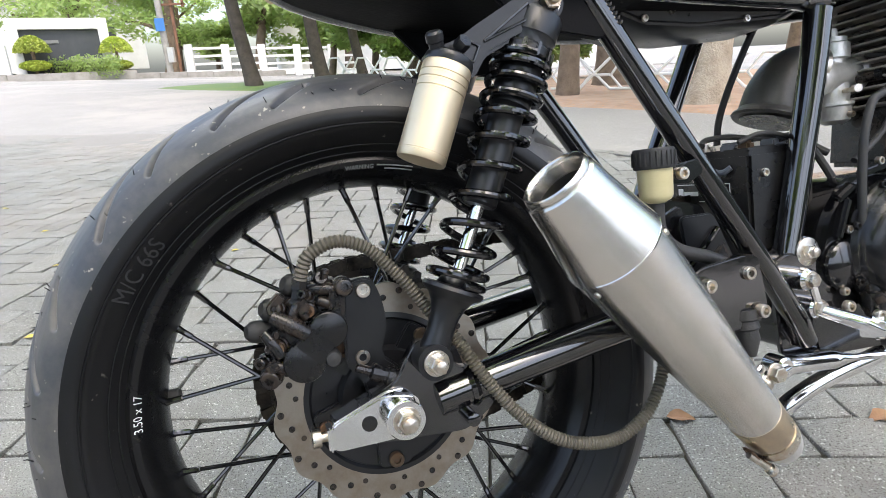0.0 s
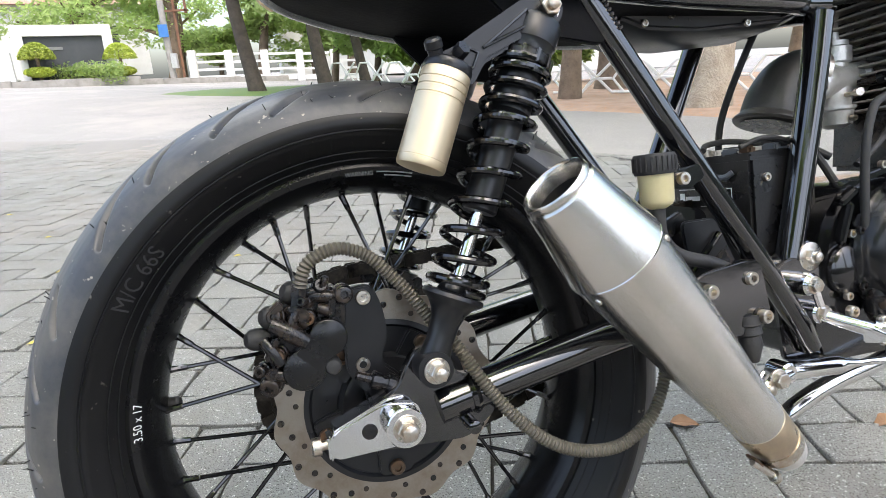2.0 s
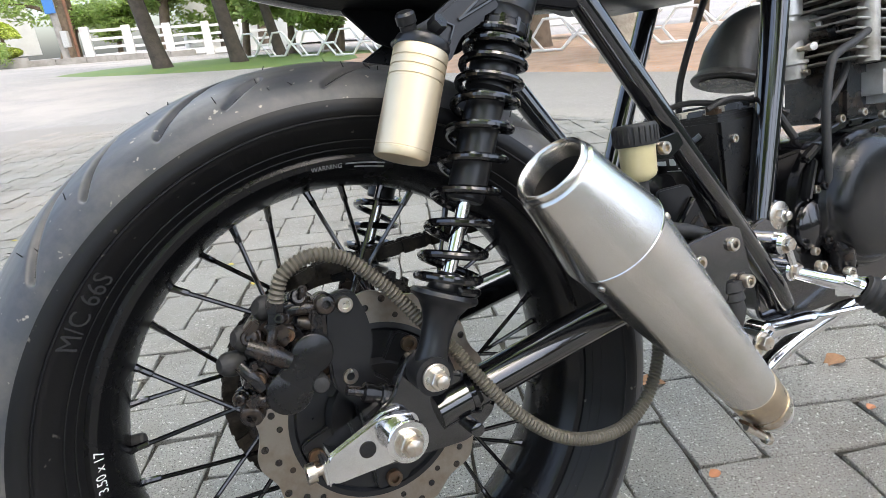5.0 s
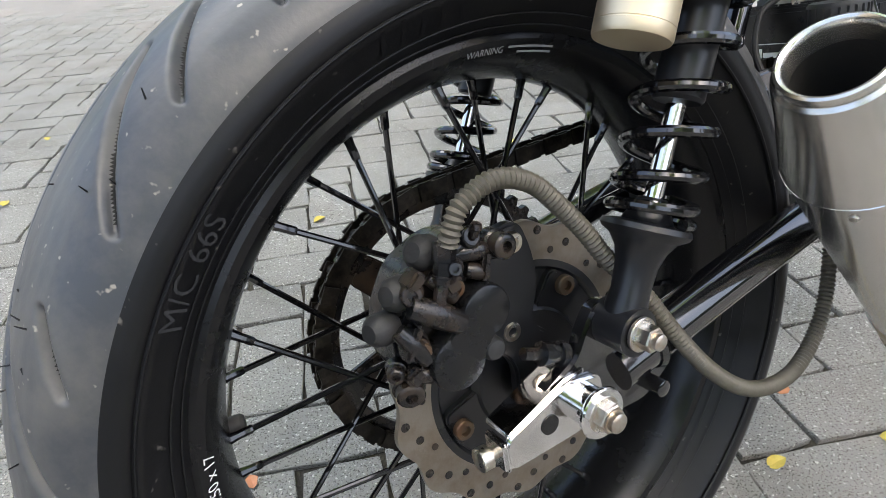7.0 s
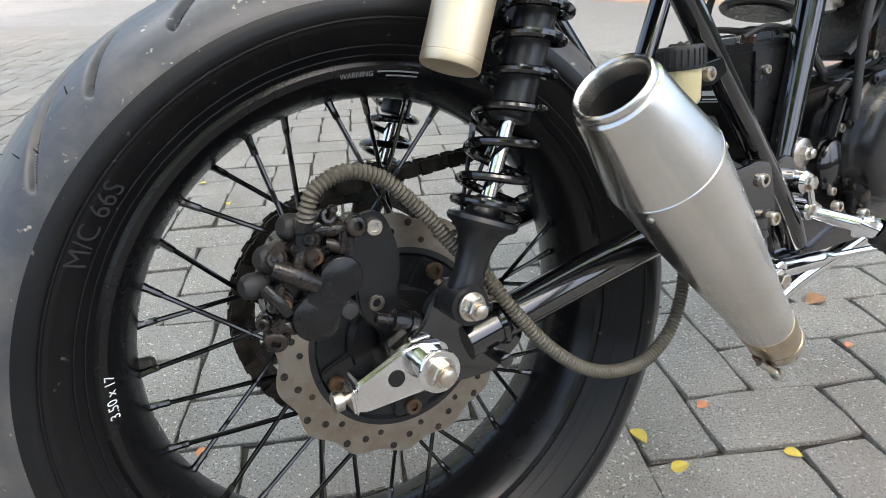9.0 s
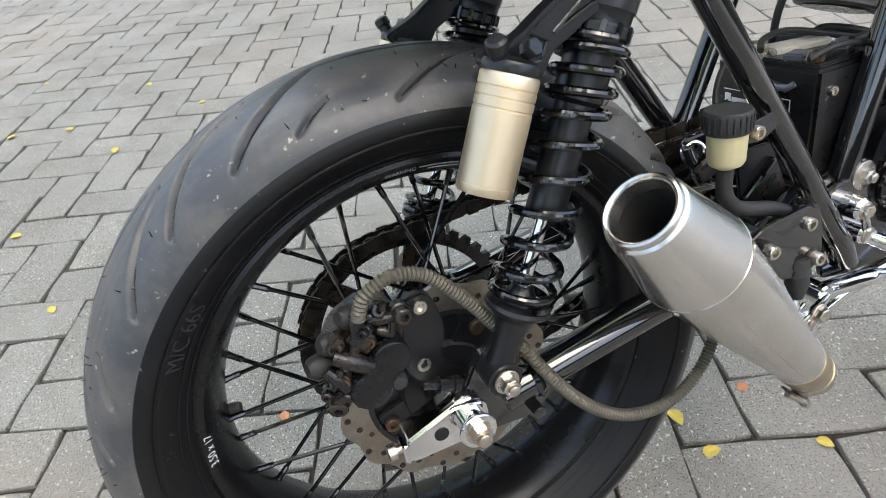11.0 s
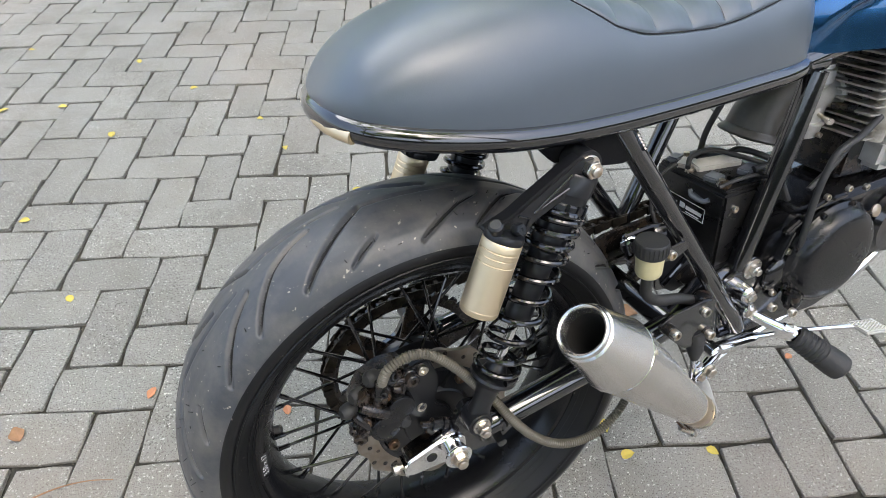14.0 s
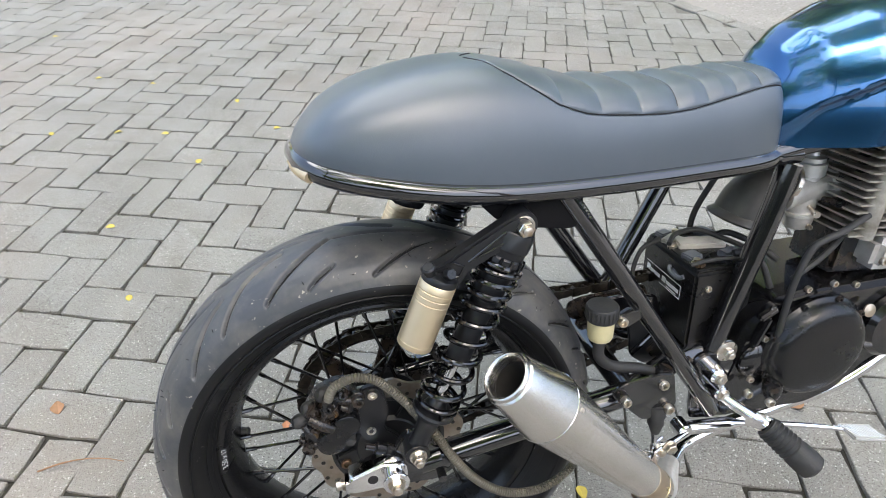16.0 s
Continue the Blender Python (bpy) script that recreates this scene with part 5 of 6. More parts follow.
part("bore", lathe([(0.0155, 0.0240), (0.158, 0.0236), (0.16, 0.0236), (0.161, 0.001)], O3, Z3, 48, cap=False), SOOT_HOLE_SHADE, sil)
part("seam_weld", lathe([(0.0822, 0.0441), (0.0828, 0.0449), (0.0842, 0.0449), (0.0848, 0.0438)], O3, Z3, 96, cap=False), CHROME, sil)
part("end_band", lathe([(ex_l - 0.038, 0.0270), (ex_l - 0.037, 0.0274), (ex_l - 0.006, 0.0258), (ex_l - 0.004, 0.0246), (ex_l, 0.024)], O3, Z3, 64), TINTED, sil, "heat-tinted collar")
for a in (20, 140, 260):
    q = Vector((math.cos(radians(a)), math.sin(radians(a)), 0))
    part("rivet", lathe([(0, 0.0032), (0.0015, 0.0026), (0.002, 0.001)], q * 0.0429 + Vector((0, 0, 0.094)), q, 12), ZINC, sil)
part("clamp", lathe([(ex_l - 0.004, 0.0242), (ex_l - 0.004, 0.0264), (ex_l + 0.008, 0.0256), (ex_l + 0.008, 0.0236)], O3, Z3, 40), ZINC, sil)
part("link_pipe", sweep(smooth_line([END_P - ex_d * 0.012, END_P + ex_d * 0.004, END_P + Vector((0.016, 0.006, -0.014)), END_P + Vector((0.030, 0.020, -0.018)), END_P + Vector((0.046, 0.038, -0.020)), END_P + Vector((0.060, 0.052, -0.024))], 8), lambda t: 0.0222 - 0.0085 * max(0.0, t - 0.45) / 0.55, 24), ALLOY, bike, "dull grey link pipe")
for k in (0, 1):
    part("clamp_ear", box((0.003, 0.013, 0.018), Matrix.Translation(END_P + Vector((-0.030 + 0.015 * k, -0.006, -0.012 - 0.012 * k))) @ Matrix.Rotation(radians(-40), 4, "Y"), 0.001), RUSTY_BOLT, sil_root)
part("clamp_bolt", lathe([(-0.016, 0.0035), (0.012, 0.0035), (0.0125, 0.0062), (0.018, 0.0062)], END_P + Vector((-0.024, -0.010, -0.020)), (0.72, -0.1, -0.60), 10), ZINC, sil_root)

# frame
part("rear_strut", sweep([(0.226, -0.083, 0.360), (0.468, -0.083, 0.000), (0.486, -0.078, -0.030)], 0.0126, 20), FRAME_BLACK, bike, "gloss black frame tube")
part("rear_strut", sweep([(0.205, 0.074, 0.356), (0.445, 0.076, 0.006)], 0.0130, 20), FRAME_BLACK, bike, "gloss black frame tube")
part("front_strut", sweep(smooth_line([(0.5515, -0.054, 0.346), (0.530, -0.056, 0.25), (0.474, -0.058, 0.03)], 6), 0.0150, 24), FRAME_BLACK, bike, "gloss black frame tube")
part("front_strut", sweep([(0.500, 0.085, 0.358), (0.366, 0.065, 0.115)], 0.0130, 20), FRAME_BLACK, bike, "gloss black frame tube")
for side in (-1, 1):
    y = side * 0.054
    part("pivot_plate", plate(round_outline([(0.445, 0.062), (0.470, 0.075), (0.515, 0.06), (0.52, -0.03), (0.50, -0.055), (0.455, -0.045)], 0.01), side * 0.066, side * 0.074, 0.002), FRAME_BLACK, bike)
    dx, yg = (0, -0.086) if side < 0 else (-0.035, 0.086)
    part("shock_gusset", plate(round_outline([(0.112 + dx, 0.374), (0.248 + dx, 0.364), (0.250 + dx, 0.320), (0.236 + dx, 0.314), (0.172 + dx, 0.325), (0.146 + dx, 0.337)], 0.008), yg - 0.004, yg + 0.004, 0.0015), MATT_BLACK, bike)
    part("shock_mount", lathe([(0, 0.011), (0.04, 0.011)], (0.1665, side * 0.06, 0.340), (0, side, 0), 20), FRAME_BLACK, bike)
for k in range(9):
    part("weld_bead", lathe([(-0.0022, 0.0018), (0, 0.0036), (0.0022, 0.0018)], Vector((0.236, -0.092, 0.362)).lerp(Vector((0.256, -0.094, 0.328)), k / 8), (0.5, -0.2, -0.85), 8), FRAME_BLACK, bike)

# seat: outline half-width, rim height and top height along the bike
SEAT_X = [-0.068, -0.062, -0.045, -0.02, 0.02, 0.08, 0.14, 0.20, 0.26, 0.34, 0.42, 0.48, 0.515, 0.53]
SEAT_W = [0.006, 0.044, 0.072, 0.088, 0.099, 0.105, 0.104, 0.099, 0.093, 0.084, 0.076, 0.070, 0.062, 0.05]
SEAT_B = [0.424, 0.423, 0.419, 0.413, 0.404, 0.392, 0.383, 0.377, 0.373, 0.369, 0.367, 0.366, 0.366, 0.366]
SEAT_T = [0.428, 0.437, 0.456, 0.474, 0.490, 0.5015, 0.503, 0.490, 0.471, 0.464, 0.464, 0.466, 0.462, 0.445]


def interp(x, xs, ys):
    return float(np.interp(x, xs, ys))


def smooth_curve(xs, ys, n):
    pts = smooth_line([(a, b, 0) for a, b in zip(xs, ys)], 24)
    return [p.x for p in pts], [p.y for p in pts]


CX, CW = smooth_curve(SEAT_X, SEAT_W, 24)
_, CB = smooth_curve(SEAT_X, SEAT_B, 24)
_, CT = smooth_curve(SEAT_X, SEAT_T, 24)


def stitch_v(x):
    """How far round the section the seam of the pad runs, 0 at the rim and 1 on top."""
    return interp(x, [0.13, 0.147, 0.162, 0.18, 0.198, 0.216, 0.25, 0.29, 0.35, 0.39, 0.42, 0.486, 0.53], [1.0, 0.94, 0.78, 0.67, 0.58, 0.50, 0.455, 0.44, 0.415, 0.43, 0.47, 0.56, 0.60])


def seat_point(x, v, side, lift=0.0):
    w, b, t = interp(x, CX, CW), interp(x, CX, CB), interp(x, CX, CT)
    a = v * math.pi / 2
    hump = interp(x, [0.1, 0.26], [0.0, 1.0])
    e = 0.62 - 0.12 * hump
    c, s = math.cos(a) ** e, math.sin(a) ** (0.78 - 0.05 * hump)
    p = Vector((x, side * w * c, b + (t - b) * s))
    if lift:
        p += Vector((0, side * math.cos(a), math.sin(a))) * lift
    return p


RIBS = [0.222, 0.270, 0.320, 0.368, 0.411, 0.451, 0.487]


def seat():
    bm = bmesh.new()
    xs = [-0.068 + 0.598 * (i / 420) for i in range(421)]
    vs = [i / 90 for i in range(91)]
    rows = []
    for x in xs:
        row = []
        sv = stitch_v(x)
        for side in (-1, 1):
            line = vs if side < 0 else vs[-2::-1]
            for v in line:
                lift = 0.0
                if x > 0.13:
                    near = min(abs(v - sv) / 0.035, 1.0)
                    lift -= 0.0020 * (1 - near) ** 2
                    if v > sv:
                        inside = min(1.0, (v - sv) / 0.07) * min(1.0, max(0.0, (x - 0.19) / 0.04))
                        dd = min(abs(x - r) for r in RIBS)
                        lift += (0.0045 * min(1.0, dd / 0.02) ** 0.5 - 0.0030) * inside
                row.append(bm.verts.new(seat_point(x, v, side, lift)))
        rows.append(row)
    for a, b in zip(rows, rows[1:]):
        for i in range(len(a) - 1):
            bm.faces.new((a[i], a[i + 1], b[i + 1], b[i]))
        bm.faces.new((a[-1], a[0], b[0], b[-1]))
    bm.faces.new(rows[-1])
    bm.faces.new(rows[0][::-1])
    return part("seat", bm, LEATHER, bike, "black leatherette seat with a tail hump and ribbed pad")


seat_ob = seat()
for side in (-1, 1):
    part("seam", sweep([seat_point(x, stitch_v(x), side, -0.0008) for x in [0.132 + 0.393 * i / 120 for i in range(121)]], 0.0007, 8), THREAD, seat_ob)


for x in RIBS:
    if x > 0.25:
        sv = stitch_v(x)
        line = [seat_point(x, sv + (1 - sv) * k / 14, -1, -0.0030) for k in range(15)] + [seat_point(x, 1 - (1 - sv) * k / 14, 1, -0.0030) for k in range(1, 15)]
        part("pad_stitch", sweep(line, 0.0009, 6), THREAD, seat_ob)


def seat_base():
    """The gloss band under the seat, round the tail."""
    bm = bmesh.new()
    loop = []
    xs = [0.56] + [0.53 - 0.598 * (i / 80) for i in range(81)]
    right = [(x, -interp(x, CX, CW) if x < 0.53 else -0.056, interp(x, CX, CB)) for x in xs]
    loop = right + [(x, -y, z) for x, y, z in right[::-1]]
    prof = [(-0.001, 0.003), (0.0030, 0.002), (0.0065, -0.001), (0.0085, -0.006), (0.0085, -0.011), (0.0065, -0.016), (0.0025, -0.0195), (-0.004, -0.021), (-0.012, -0.018)]
    rows = []
    n = len(loop)
    for i, p in enumerate(loop):
        a, b = Vector(loop[max(0, i - 1)]), Vector(loop[min(n - 1, i + 1)])
        d = (b - a)
        out = Vector((d.y, -d.x, 0)).normalized() * -1
        if out.dot(Vector((p[0] - 0.25, p[1], 0))) < 0:
            out = -out
        rows.append([bm.verts.new(Vector(p) + out * o + Vector((0, 0, h))) for o, h in prof])
    for a, b in zip(rows, rows[1:]):
        for i in range(len(prof) - 1):
            bm.faces.new((a[i], a[i + 1], b[i + 1], b[i]))
    return part("seat_base", bm, FRAME_BLACK, bike, "gloss black seat rim")


base_ob = seat_base()


def tray():
    bm = bmesh.new()
    rows = []
    for i in range(61):
        x = -0.06 + 0.60 * i / 60
        w, z = interp(x, CX, CW) - 0.008, interp(x, CX, CB) - 0.017
        rows.append([bm.verts.new((x, -w + 2 * w * k / 8, z - 0.004 * math.sin(math.pi * k / 8))) for k in range(9)])
    for a, b in zip(rows, rows[1:]):
        for i in range(8):
            bm.faces.new((a[i], a[i + 1], b[i + 1], b[i]))
    return part("seat_pan", bm, MATT_BLACK, base_ob)


tray()
part("tail_lamp", sweep([Vector((x, -s * (interp(x, CX, CW) + 0.0075), interp(x, CX, CB) - 0.013)) for s, x in [(1, -0.050), (1, -0.058), (1, -0.064), (1, -0.067), (-1, -0.067), (-1, -0.064), (-1, -0.058), (-1, -0.050)]], 0.0072, 12), GOLD, base_ob, "slim amber tail strip")
def electrics_tray():
    """A folded sheet box: sloping sides and a shallow flat bottom."""
    bm = bmesh.new()
    rows = []
    for x, zb in ((0.290, 0.345), (0.322, 0.333), (0.388, 0.329), (0.505, 0.336), (0.535, 0.346)):
        rows.append([bm.verts.new(q) for q in ((x, -0.052, 0.362), (x, -0.046, zb + 0.006), (x, -0.030, zb), (x, 0.036, zb), (x, 0.050, zb + 0.008), (x, 0.052, 0.362))])
    for a, b in zip(rows, rows[1:]):
        for i in range(5):
            bm.faces.new((a[i], a[i + 1], b[i + 1], b[i]))
        bm.faces.new((a[5], a[0], b[0], b[5]))
    bm.faces.new(rows[0][::-1])
    bm.faces.new(rows[-1])
    bmesh.ops.bevel(bm, geom=bm.edges[:], offset=0.003, segments=2, affect="EDGES")
    return part("under_tray", bm, SATIN_BLACK, bike, "black electrics tray under the seat")


electrics_tray()


# tank
def tank():
    bm = bmesh.new()
    X = [0.515, 0.53, 0.56, 0.62, 0.70, 0.80, 0.90, 0.98]
    W = [0.050, 0.062, 0.082, 0.108, 0.128, 0.138, 0.135, 0.11]
    B = [0.372, 0.370, 0.369, 0.370, 0.375, 0.385, 0.40, 0.43]
    T = [0.462, 0.485, 0.508, 0.532, 0.552, 0.562, 0.555, 0.52]
    rows = []
    for i in range(61):
        x = 0.515 + 0.465 * i / 60
        w, b, t = interp(x, X, W), interp(x, X, B), interp(x, X, T)
        row = []
        for k in range(97):
            a = math.pi * k / 96
            c, s = math.cos(a), math.sin(a)
            y = -w * math.copysign(abs(c) ** 0.7, c)
            z = b + (t - b) * s ** 0.75
            edge = interp(x, [0.515, 0.56, 0.66, 0.80], [0.385, 0.430, 0.474, 0.490])
            q = min(1.0, max(0.0, (edge - z) / 0.016))
            y -= math.copysign(min(abs(y) * 0.5, 0.015 * q * q * (3 - 2 * q) * min(1.0, (x - 0.515) / 0.05)), y)
            row.append(bm.verts.new((x, y, z)))
        rows.append(row)
    for a, b in zip(rows, rows[1:]):
        for i in range(96):
            bm.faces.new((a[i], a[i + 1], b[i + 1], b[i]))
        bm.faces.new((a[-1], a[0], b[0], b[-1]))
    bm.faces.new(rows[0][::-1])
    bm.faces.new(rows[-1])
    return part("fuel_tank", bm, TANK_BLUE, bike, "glossy metallic blue fuel tank")


tank()
part("top_tube", sweep([(0.50, -0.052, 0.357), (0.56, -0.052, 0.366), (0.66, -0.05, 0.375), (0.9, -0.045, 0.40)], 0.0125, 16), FRAME_BLACK, bike)
part("top_tube", sweep([(0.50, 0.052, 0.357), (0.56, 0.052, 0.366), (0.66, 0.05, 0.375), (0.9, 0.045, 0.40)], 0.0125, 16), FRAME_BLACK, bike)

# engine
part("crankcase", plate(round_outline([(0.525, 0.11), (0.56, 0.150), (0.86, 0.150), (0.9, 0.10), (0.88, 0.03), (0.76, 0.0), (0.715, -0.048), (0.66, -0.066), (0.60, -0.062), (0.505, -0.058), (0.490, -0.010)], 0.014), -0.076, 0.095, 0.008), ENGINE_BLACK, bike, "black engine crankcase")
cover = part("clutch_cover", lathe([(0, 0.084), (0.006, 0.084), (0.008, 0.0825), (0.010, 0.0800), (0.014, 0.0785), (0.018, 0.0770), (0.022, 0.0748), (0.025, 0.0722), (0.0275, 0.0690), (0.0292, 0.065), (0.0303, 0.060), (0.0312, 0.050), (0.0318, 0.030), (0.032, 0.0)], (0.632, -0.080, 0.064), (0, -1, 0), 80, cap=False), COVER_BLACK, bike, "round black clutch cover")
part("exhaust_header", sweep(smooth_line([(0.405, -0.108, -0.108), (0.430, -0.085, -0.1165), (0.465, -0.060, -0.1150), (0.510, -0.055, -0.1020), (0.560, -0.054, -0.0910), (0.615, -0.052, -0.0850), (0.660, -0.051, -0.0770), (0.700, -0.054, -0.0670), (0.745, -0.059, -0.0450), (0.785, -0.060, -0.0190), (0.83, -0.058, 0.014), (0.87, -0.055, 0.045)], 8), 0.0112, 20), CHROME, bike, "chrome exhaust header pipe under the engine")
part("generator_cover", lathe([(0, 0.055), (0.01, 0.056), (0.018, 0.048), (0.02, 0)], (0.775, -0.078, 0.075), (0, -1, 0), 40, cap=False), ENGINE_BLACK, bike, "black round side cover")
part("cover_washer", lathe([(0, 0.010), (0.002, 0.010), (0.003, 0.005), (0.0035, 0)], (0.712, -0.090, 0.114), (0, -1, 0.3), 24, cap=False), TINTED, bike)
for a in (35, 75, 115, 158, 205, 248, 300, 345):
    part("cover_bolt", cap_screw((0.632 + 0.0825 * math.cos(radians(a)), -0.088, 0.064 + 0.0825 * math.sin(radians(a))), (0, -1, 0), 0.0045, 0.005), GRIMY_BLACK, cover)
part("gearbox_lobe", lathe([(0, 0.030), (0.004, 0.029), (0.008, 0.024), (0.010, 0)], (0.548, -0.078, 0.050), (0, -1, 0), 40, cap=False), ENGINE_BLACK, bike, "black gearbox cover lobe")
for x, z, s, a in ((0.545, 0.135, 0.03, 30), (0.565, 0.118, 0.05, 62), (0.540, 0.105, 0.05, 70), (0.590, 0.158, 0.04, 10), (0.625, 0.160, 0.03, 0)):
    part("case_rib", box((s, 0.012, 0.010), Matrix.Translation((x, -0.083, z)) @ Matrix.Rotation(radians(-a), 4, "Y"), 0.003), ENGINE_BLACK, bike)
for x, z in ((0.600, 0.166), (0.642, 0.168), (0.680, 0.160), (0.540, 0.02), (0.548, 0.092)):
    part("case_bolt", cap_screw((x, -0.082, z), (0, -1, 0), 0.005, 0.006), ZINC, bike)
TIP = Matrix.Rotation(radians(6), 4, "Y")
cyl = part("cylinder", box((0.15, 0.085, 0.25), Matrix.Translation((0.755, -0.004, 0.275)) @ TIP, 0.006), GRIMY_BLACK, bike, "finned alloy cylinder and head")
part("cylinder_foot", box((0.125, 0.145, 0.050), Matrix.Translation((0.768, -0.010, 0.192)) @ TIP, 0.010), ALLOY, cyl)
for k in range(15):
    z = 0.224 + 0.0112 * k
    part("cooling_fin", box((0.198 - 0.002 * (k % 3), 0.138 - 0.003 * (k % 2), 0.0026), Matrix.Translation((0.752 + 0.0012 * k, -0.006, z)) @ TIP, 0.0009), FIN_ALLOY, cyl)
for x, z in ((0.715, 0.192), (0.740, 0.180), (0.775, 0.197)):
    part("cylinder_bolt", cap_screw((x, -0.083, z), (0, -1, 0), 0.006, 0.006), ZINC, cyl)
for x in (0.688, 0.742):
    part("stud_boss", lathe([(0, 0.013), (0.15, 0.012), (0.152, 0.009)], (x, -0.066, 0.225), (0.1, 0, 1), 18), FIN_ALLOY, cyl)
part("rocker_cover", box((0.15, 0.10, 0.035), Matrix.Translation((0.765, -0.004, 0.392)) @ TIP, 0.01), ALLOY, cyl)
for x, y in ((0.672, -0.045), (0.69, 0.02), (0.715, -0.055)):
    part("head_bolt", hexagon((x, y, 0.392), (0, -0.2, 1), 0.008, 0.012, None, 0.011), ZINC, cyl)
carb = part("carburettor", lathe([(0, 0.019), (0.012, 0.021), (0.034, 0.021), (0.036, 0.017), (0.058, 0.017), (0.060, 0.0215), (0.078, 0.0215), (0.080, 0.018), (0.086, 0.018), (0.088, 0.008), (0.098, 0.007)], (0.643, 0.008, 0.240), (0.03, 0, 1), 32), ALLOY, bike, "dull alloy carburettor")
part("carb_throat", lathe([(-0.038, 0.026), (-0.034, 0.027), (-0.02, 0.023), (0.03, 0.023), (0.034, 0.027), (0.06, 0.027)], (0.643, 0.008, 0.277), (1, 0, 0.05), 28), ALLOY, carb)
part("float_bowl", lathe([(0, 0.010), (0.005, 0.019), (0.022, 0.0215), (0.024, 0.024), (0.028, 0.024)], (0.643, 0.006, 0.215), (0, 0, 1), 24), ALLOY, carb)
part("drain_screw", cap_screw((0.643, -0.016, 0.226), (0, -1, 0), 0.004, 0.006), ZINC, carb)
part("choke_knob", lathe([(0, 0.005), (0.02, 0.005), (0.022, 0.008), (0.03, 0.008)], (0.655, -0.018, 0.268), (0.3, -1, 0.1), 14), GRIMY_BLACK, carb)
part("idle_screw", lathe([(0, 0.003), (0.02, 0.003), (0.022, 0.005), (0.03, 0.005)], (0.640, -0.012, 0.256), (-0.4, -1, 0), 12), ZINC, carb)
part("vent_hose", sweep(smooth_line([(0.668, -0.02, 0.300), (0.680, -0.04, 0.290), (0.684, -0.045, 0.262), (0.672, -0.05, 0.225), (0.640, -0.055, 0.195), (0.595, -0.058, 0.168)], 8), 0.0042, 10), DARK_RUBBER, carb)
bell = part("intake_bell", sweep(smooth_line([(0.559, 0.03, 0.233), (0.562, 0.03, 0.241), (0.569, 0.029, 0.262), (0.583, 0.024, 0.283), (0.600, 0.014, 0.292), (0.618, 0.008, 0.286)], 8), lambda t: 0.0380 - 0.012 * max(0, t - 0.25) / 0.75, 40), CAP_RUBBER, bike, "dusty black rubber intake bell")
part("bell_lip", lathe([(-0.006, 0.036), (-0.0055, 0.0435), (-0.003, 0.0455), (0.000, 0.0445), (0.003, 0.0405), (0.007, 0.0385)], (0.5595, 0.03, 0.234), (0.36, 0, 1), 48), CAP_RUBBER, bell)
part("bell_mouth", lathe([(0.0, 0.035), (0.002, 0.01)], (0.557, 0.03, 0.227), (0.36, 0, 1), 32), GRIMY_BLACK, bell)
for dy in (-0.004, 0.010):
    part("mould_seam", sweep(smooth_line([(0.563, -0.008 + dy, 0.241), (0.570, -0.0095 + dy, 0.262), (0.585, -0.0125 + dy, 0.285), (0.604, -0.013 + dy, 0.296)], 8), 0.0014, 6), CAP_RUBBER, bell)
part("clamp_band", lathe([(-0.004, 0.0285), (-0.003, 0.0295), (0.003, 0.0295), (0.004, 0.0285)], (0.614, 0.009, 0.288), (1, -0.2, -0.35), 32, cap=False), ZINC, bell)
part("breather_hose", sweep(smooth_line([(0.562, 0.05, 0.352), (0.540, 0.05, 0.318), (0.518, 0.055, 0.272), (0.508, 0.062, 0.235), (0.507, 0.067, 0.198)], 8), 0.0045, 12), DARK_RUBBER, bike, "thin black breather hose")
part("clutch_cable", sweep(smooth_line([(0.572, -0.092, 0.024), (0.567, -0.091, 0.064), (0.5635, -0.090, 0.100), (0.569, -0.089, 0.1825), (0.586, -0.087, 0.231), (0.605, -0.086, 0.243), (0.629, -0.085, 0.250), (0.68, -0.072, 0.262)], 10), 0.0048, 16), DARK_RUBBER, bike, "black cable sleeve")
part("cable_end", lathe([(0, 0.010), (0.012, 0.014), (0.028, 0.014), (0.03, 0.009), (0.05, 0.008)], (0.574, -0.095, -0.012), (-0.05, 0.05, 1), 20), GRIMY_BLACK, bike)
part("cable_bolt", cap_screw((0.560, -0.106, -0.008), (0, -1, 0), 0.007, 0.008), ZINC, bike)

# reservoir, battery, footpeg, pedal
res = part("brake_reservoir", lathe([(0, 0.008), (0.004, 0.0145), (0.008, 0.0163), (0.034, 0.0172), (0.036, 0.0176)], (0.281, -0.097, 0.152), (0, 0, 1), 36), RESERVOIR, bike, "yellowed brake fluid reservoir with a black cap")
cap = part("cap", lathe([(0, 0.0195), (0.002, 0.0203), (0.018, 0.0203), (0.020, 0.019), (0.0205, 0.0)], (0.281, -0.097, 0.186), (0, 0, 1), 40), DARK_RUBBER, res, "black ribbed screw cap")
for k in range(24):
    a = 2 * math.pi * k / 24
    part("cap_rib", box((0.0018, 0.0018, 0.014), Matrix.Translation((0.281 + 0.0204 * math.cos(a), -0.097 + 0.0204 * math.sin(a), 0.196)), 0.0004), DARK_RUBBER, cap)
part("feed_hose", sweep(smooth_line([(0.281, -0.097, 0.152), (0.283, -0.096, 0.125), (0.305, -0.092, 0.102), (0.345, -0.09, 0.088), (0.372, -0.09, 0.075)], 8), 0.0075, 14), DARK_RUBBER, res)
part("cup_tab", plate(round_outline([(0.292, 0.170), (0.300, 0.188), (0.330, 0.192), (0.336, 0.178), (0.318, 0.168)], 0.004), -0.102, -0.099, 0.001), FRAME_BLACK, bike)
